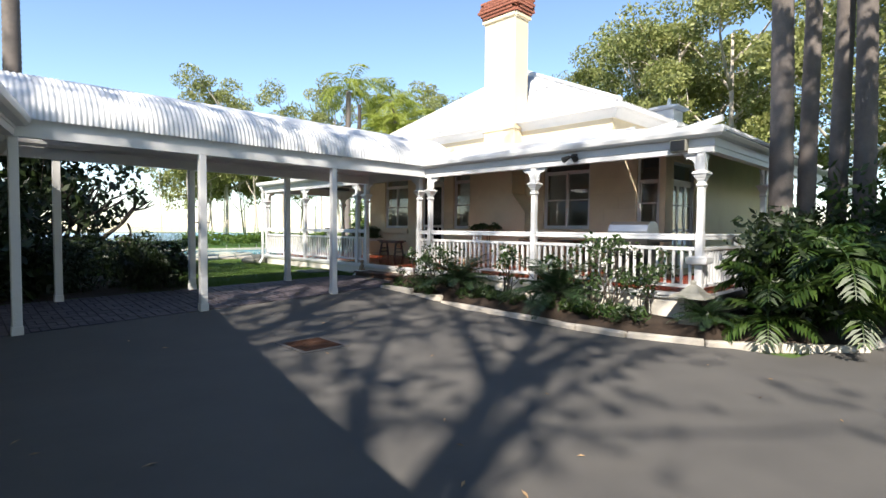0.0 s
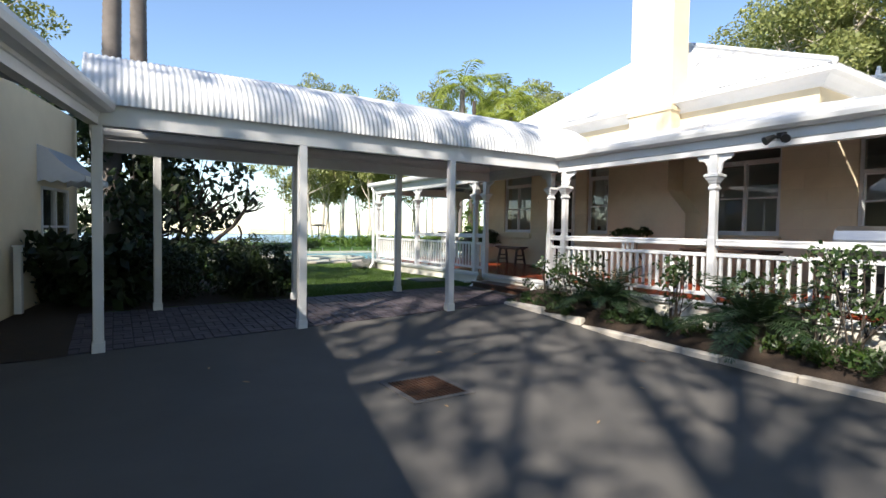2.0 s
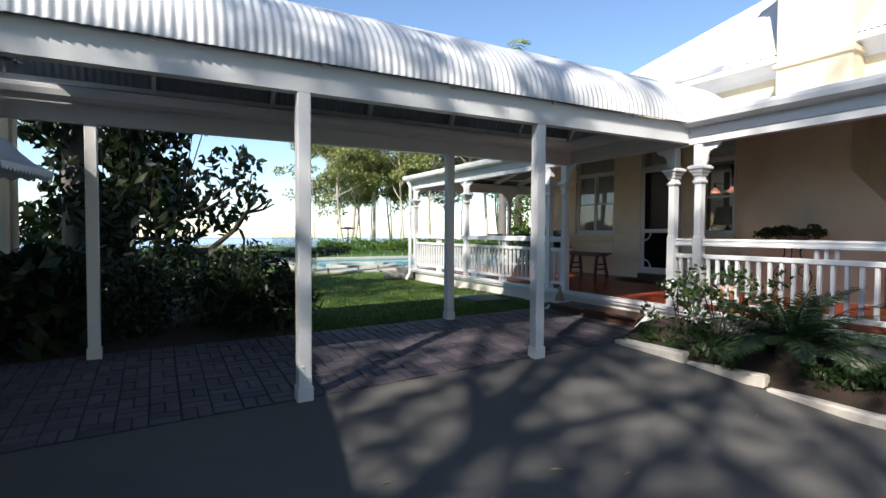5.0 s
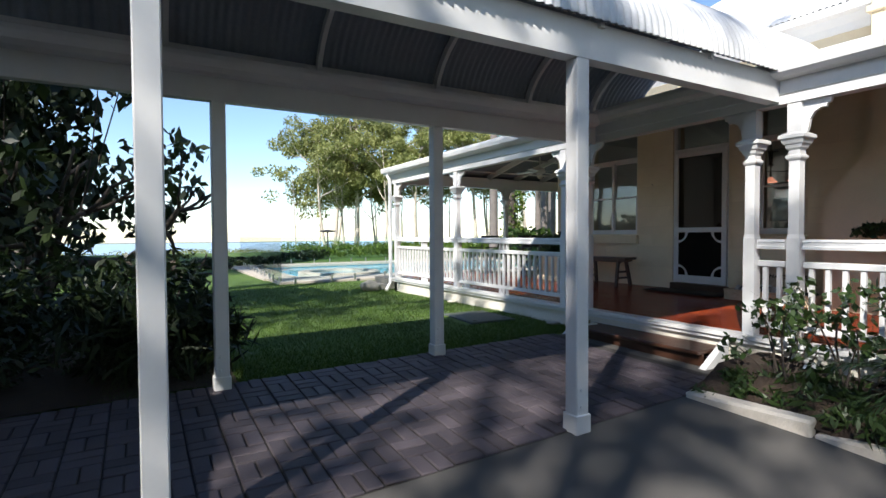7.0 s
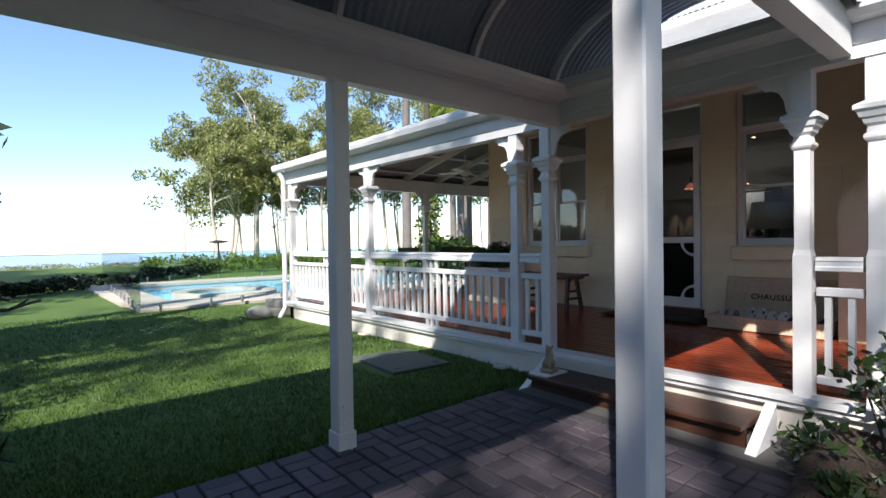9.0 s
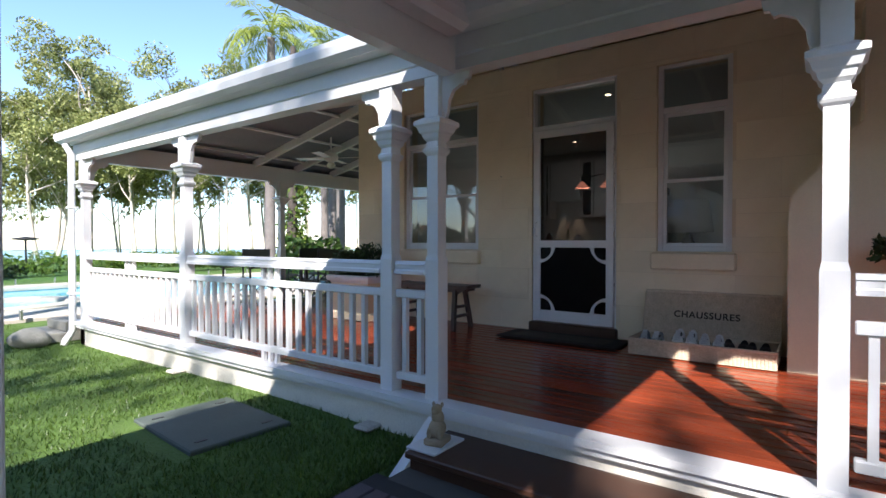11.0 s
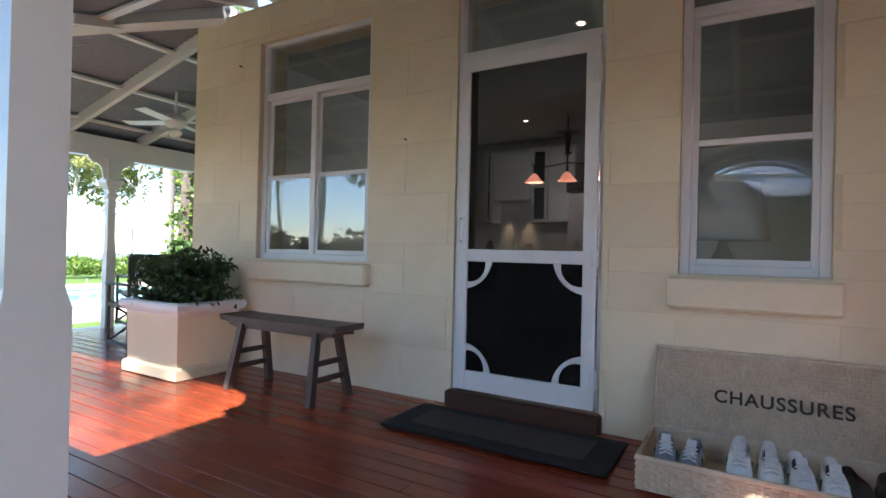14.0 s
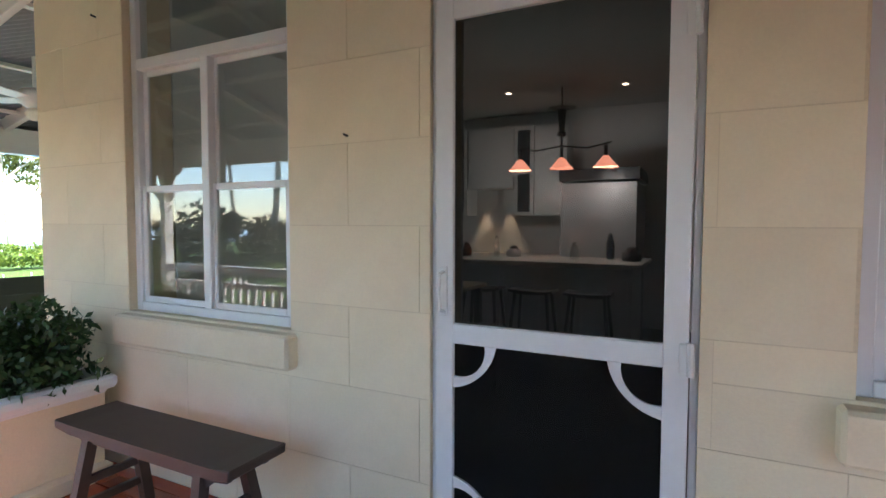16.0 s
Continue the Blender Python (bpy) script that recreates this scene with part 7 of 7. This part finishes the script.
for a, b in (((0, 0), (0.05, 1.45)), ((1.35, 0), (1.4, 1.45)), ((0.05, 0), (1.35, 0.05)), ((0.05, 1.4), (1.35, 1.45)), ((0.67, 0.05), (0.73, 1.4)), ((0.05, 0.7), (0.67, 0.74)), ((0.73, 0.7), (1.35, 0.74))):
    box(bm, (a[0], -0.02, a[1]), (b[0], 0.06, b[1]))
part("window_frame", bm, WHITE, ww)
part("pane", nbox((0.05, 0.02, 0.05), (1.35, 0.026, 1.4)), GLASS, ww, shadow=False)
part("backing", nbox((0.0, 0.2, 0.0), (1.4, 0.21, 1.45)), BLACK, ww)
gp = thing("gate_post", "short white timber gate post by the wing wall", "post", tuple(W0 + WN * 0.12 - WU * 0.15 + Vector((0, 0, 0.25))), turn=deg)
part("shaft", nbox((-0.05, -0.05, 0), (0.05, 0.05, 1.05), 0.006), WHITE, gp)
part("cap", nbox((-0.065, -0.065, 1.05), (0.065, 0.065, 1.08), 0.006), WHITE, gp)

# ---- drain in the courtyard ----
dn = thing("drain_grate", "rusty iron drain grate in a concrete surround", "drain", (3.81, 6.82, 0.0))
bm = bmesh.new()
for a, b in (((-0.36, -0.40), (-0.29, 0.40)), ((0.29, -0.40), (0.36, 0.40)), ((-0.29, -0.40), (0.29, -0.33)), ((-0.29, 0.33), (0.29, 0.40))):
    box(bm, (*a, -0.03), (*b, 0.024), 0.004)
part("surround", bm, CONCRETE, dn)
part("sump", nbox((-0.29, -0.33, -0.03), (0.29, 0.33, 0.0135)), MULCH, dn, "leaf litter below the bars")
for k in range(13):
    x = -0.27 + k * 0.045
    part("bar", nbox((x - 0.009, -0.325, 0.0137), (x + 0.009, 0.325, 0.026)), RUST, dn)
for y in (-0.11, 0.11):
    part("cross_bar", nbox((-0.285, y - 0.012, 0.0139), (0.285, y + 0.012, 0.024)), RUST, dn)

# ---- pieces of walls, floors and paving ----
# scored blocks of the house wall
BH, BL = 0.36, 0.72
shared = {}


def block_mesh(w, h):
    key = (round(w, 3), round(h, 3))
    if key not in shared:
        me = finish(nbox((-0.0015, -w / 2, -h / 2), (0.006, w / 2, h / 2)), "block")
        me.materials.append(CREAM_BLOCK)
        shared[key] = me
    return shared[key]


row = 0
z = FLOOR
while z < 3.83:
    top = min(z + BH, 3.83)
    y = Y0 + (0.0 if row % 2 else -BL / 2)
    while y < Y1:
        bits = [(max(y, Y0), min(y + BL, Y1), z, top)]
        for h in OPENINGS + [(b0 + 0.003, b1 - 0.003, FLOOR, 2.0), (b0 + 0.44, b1 - 0.48, 2.0, 4.2), (Y0 - 1, 6.42, 3.58, 5)]:
            bits = cut(bits, h)
        for p0, p1, q0, q1 in bits:
            if p1 - p0 > 0.03 and q1 - q0 > 0.03:
                ob = new("block", block_mesh(p1 - p0 - 0.0025, q1 - q0 - 0.004))
                ob.parent = wall_west
                ob.location = (WALL, (p0 + p1) / 2, (q0 + q1) / 2)
        y += BL
    z += BH
    row += 1

# veranda boards
rng = rng_of(21)
boards = {}


def board(x0, x1, y0, y1, mat_, z):
    key = (round(x1 - x0, 2), round(y1 - y0, 2), mat_.name)
    if key not in boards:
        me = finish(nbox((-(x1 - x0) / 2 + 0.0015, -(y1 - y0) / 2 + 0.001, -0.03), ((x1 - x0) / 2 - 0.0015, (y1 - y0) / 2 - 0.001, 0.0), 0.002), "board")
        me.materials.append(mat_)
        boards[key] = me
    ob = new("board", boards[key])
    ob.parent = FLOOR_BED
    ob.location = ((x0 + x1) / 2, (y0 + y1) / 2, z + rng.uniform(-0.0008, 0.0008))


bwid = 0.11


def floor_at(out):
    """Height of the boards at a distance from the outer edge; they fall towards it to shed rain."""
    return EDGE + (FLOOR - EDGE) * min(max(out, 0) / (WALL - VX), 1)


x = VX + 0.03
while x < WALL:
    x1 = min(x + bwid, WALL)
    cuts = [SOUTH + 0.03] + sorted(rng.uniform(SOUTH + 2, 15.2, 2).round(1).tolist()) + [NORTH - 0.03]
    for p0, p1 in zip(cuts, cuts[1:]):
        board(x, x1, p0, p1, DECK, floor_at(x + bwid / 2 - VX))
    x += bwid
y = 15.9
while y < NORTH - 0.03:
    y1 = min(y + bwid, NORTH - 0.03)
    cuts = [WALL, round(rng.uniform(13, 16), 1), round(rng.uniform(17, 20), 1), 23.9]
    for p0, p1 in zip(cuts, cuts[1:]):
        board(p0, p1, y, y1, DECK_X, floor_at(NORTH - y))
    y += bwid

# brick paving under the covered way, laid in basket weave
PX0, PX1, PY0, PY1 = 0.55, 8.15, 9.98, 12.40
bm = bmesh.new()
rows = []
for y in np.linspace(PY0 - 0.02, PY1 + 0.01, 8):
    rows.append([bm.verts.new((x, y, ground_z(x, y) + 0.008)) for x in np.linspace(PX0, PX1, 12)])
for r, s in zip(rows, rows[1:]):
    for i in range(11):
        bm.faces.new((r[i], r[i + 1], s[i + 1], s[i]))
path_bed = single("pavement_breezeway", bm, JOINT, "dark clay brick paving in basket weave", "paving", "structure")
U = 0.24
pav = finish(nbox((-U / 2 + 0.005, -U / 4 + 0.005, -0.02), (U / 2 - 0.005, U / 4 - 0.005, 0.0), 0.007), "paver")
pav.materials.append(PAVER)
places = []
for i in range(int((PX1 - PX0) / U)):
    for j in range(int((PY1 - PY0) / U) + 1):
        cx, cy = PX0 + (i + 0.5) * U, PY0 + (j + 0.5) * U
        if cy > PY1:
            continue
        for s in (-1, 1):
            places.append((cx, cy + s * U / 4, 0) if (i + j) % 2 else (cx + s * U / 4, cy, 90))
places.sort(key=lambda p: abs(p[0] - 5.6))
rest_v, rest_f = [], []
for k, (x, y, r) in enumerate(places):
    m = pose(x, y, ground_z(x, y) + 0.024 + rng.uniform(-0.003, 0.003), 3.0 + rng.uniform(-0.7, 0.7), rng.uniform(-0.7, 0.7), 0) @ pose(0, 0, 0, 0, 0, r)
    if k < 300:
        ob = new("paver", pav)
        ob.parent = path_bed
        ob.matrix_basis = m
    else:
        i0 = len(rest_v)
        rest_v += [tuple(m @ vv.co) for vv in pav.vertices]
        rest_f += [tuple(i0 + q for q in pp.vertices) for pp in pav.polygons]
PAVER_FAR = surface("clay paver joined", (0.05, 0.042, 0.052), (0.095, 0.078, 0.088), 0.7, 4, 70, 0.5, island=0.3, bump_size=0.006)
raw_part("far_pavers", rest_v, rest_f, PAVER_FAR, path_bed, kind="stuff")

# kerb stones
kb = thing("kerb", "pale rough stone kerb round the garden bed", "kerb", (7.3, 5.5, 0.0), kind="structure")
s = 0.0
rng = rng_of(23)
while s < 14.0:
    ln = rng.uniform(0.55, 1.25)
    (x, y), a = kerb_at(s + ln / 2)
    bm = bmesh.new()
    obox(bm, pose(0, 0, 0, rng.uniform(-3, 3), rng.uniform(-2, 2), 0), (ln - 0.008, 0.13 + rng.uniform(-0.008, 0.008), 0.14), 0.02)
    for vtx in bm.verts:
        vtx.co += Vector(rng.normal(size=3)) * 0.003
    me = finish(bm, "kerb_stone")
    me.materials.append(STONE_PALE)
    ob = new("kerb_stone", me)
    ob.parent = kb
    ob.matrix_basis = pose(x - 7.3, y - 5.5, ground_z(x, y) + 0.03, 0, 0, a)
    s += ln
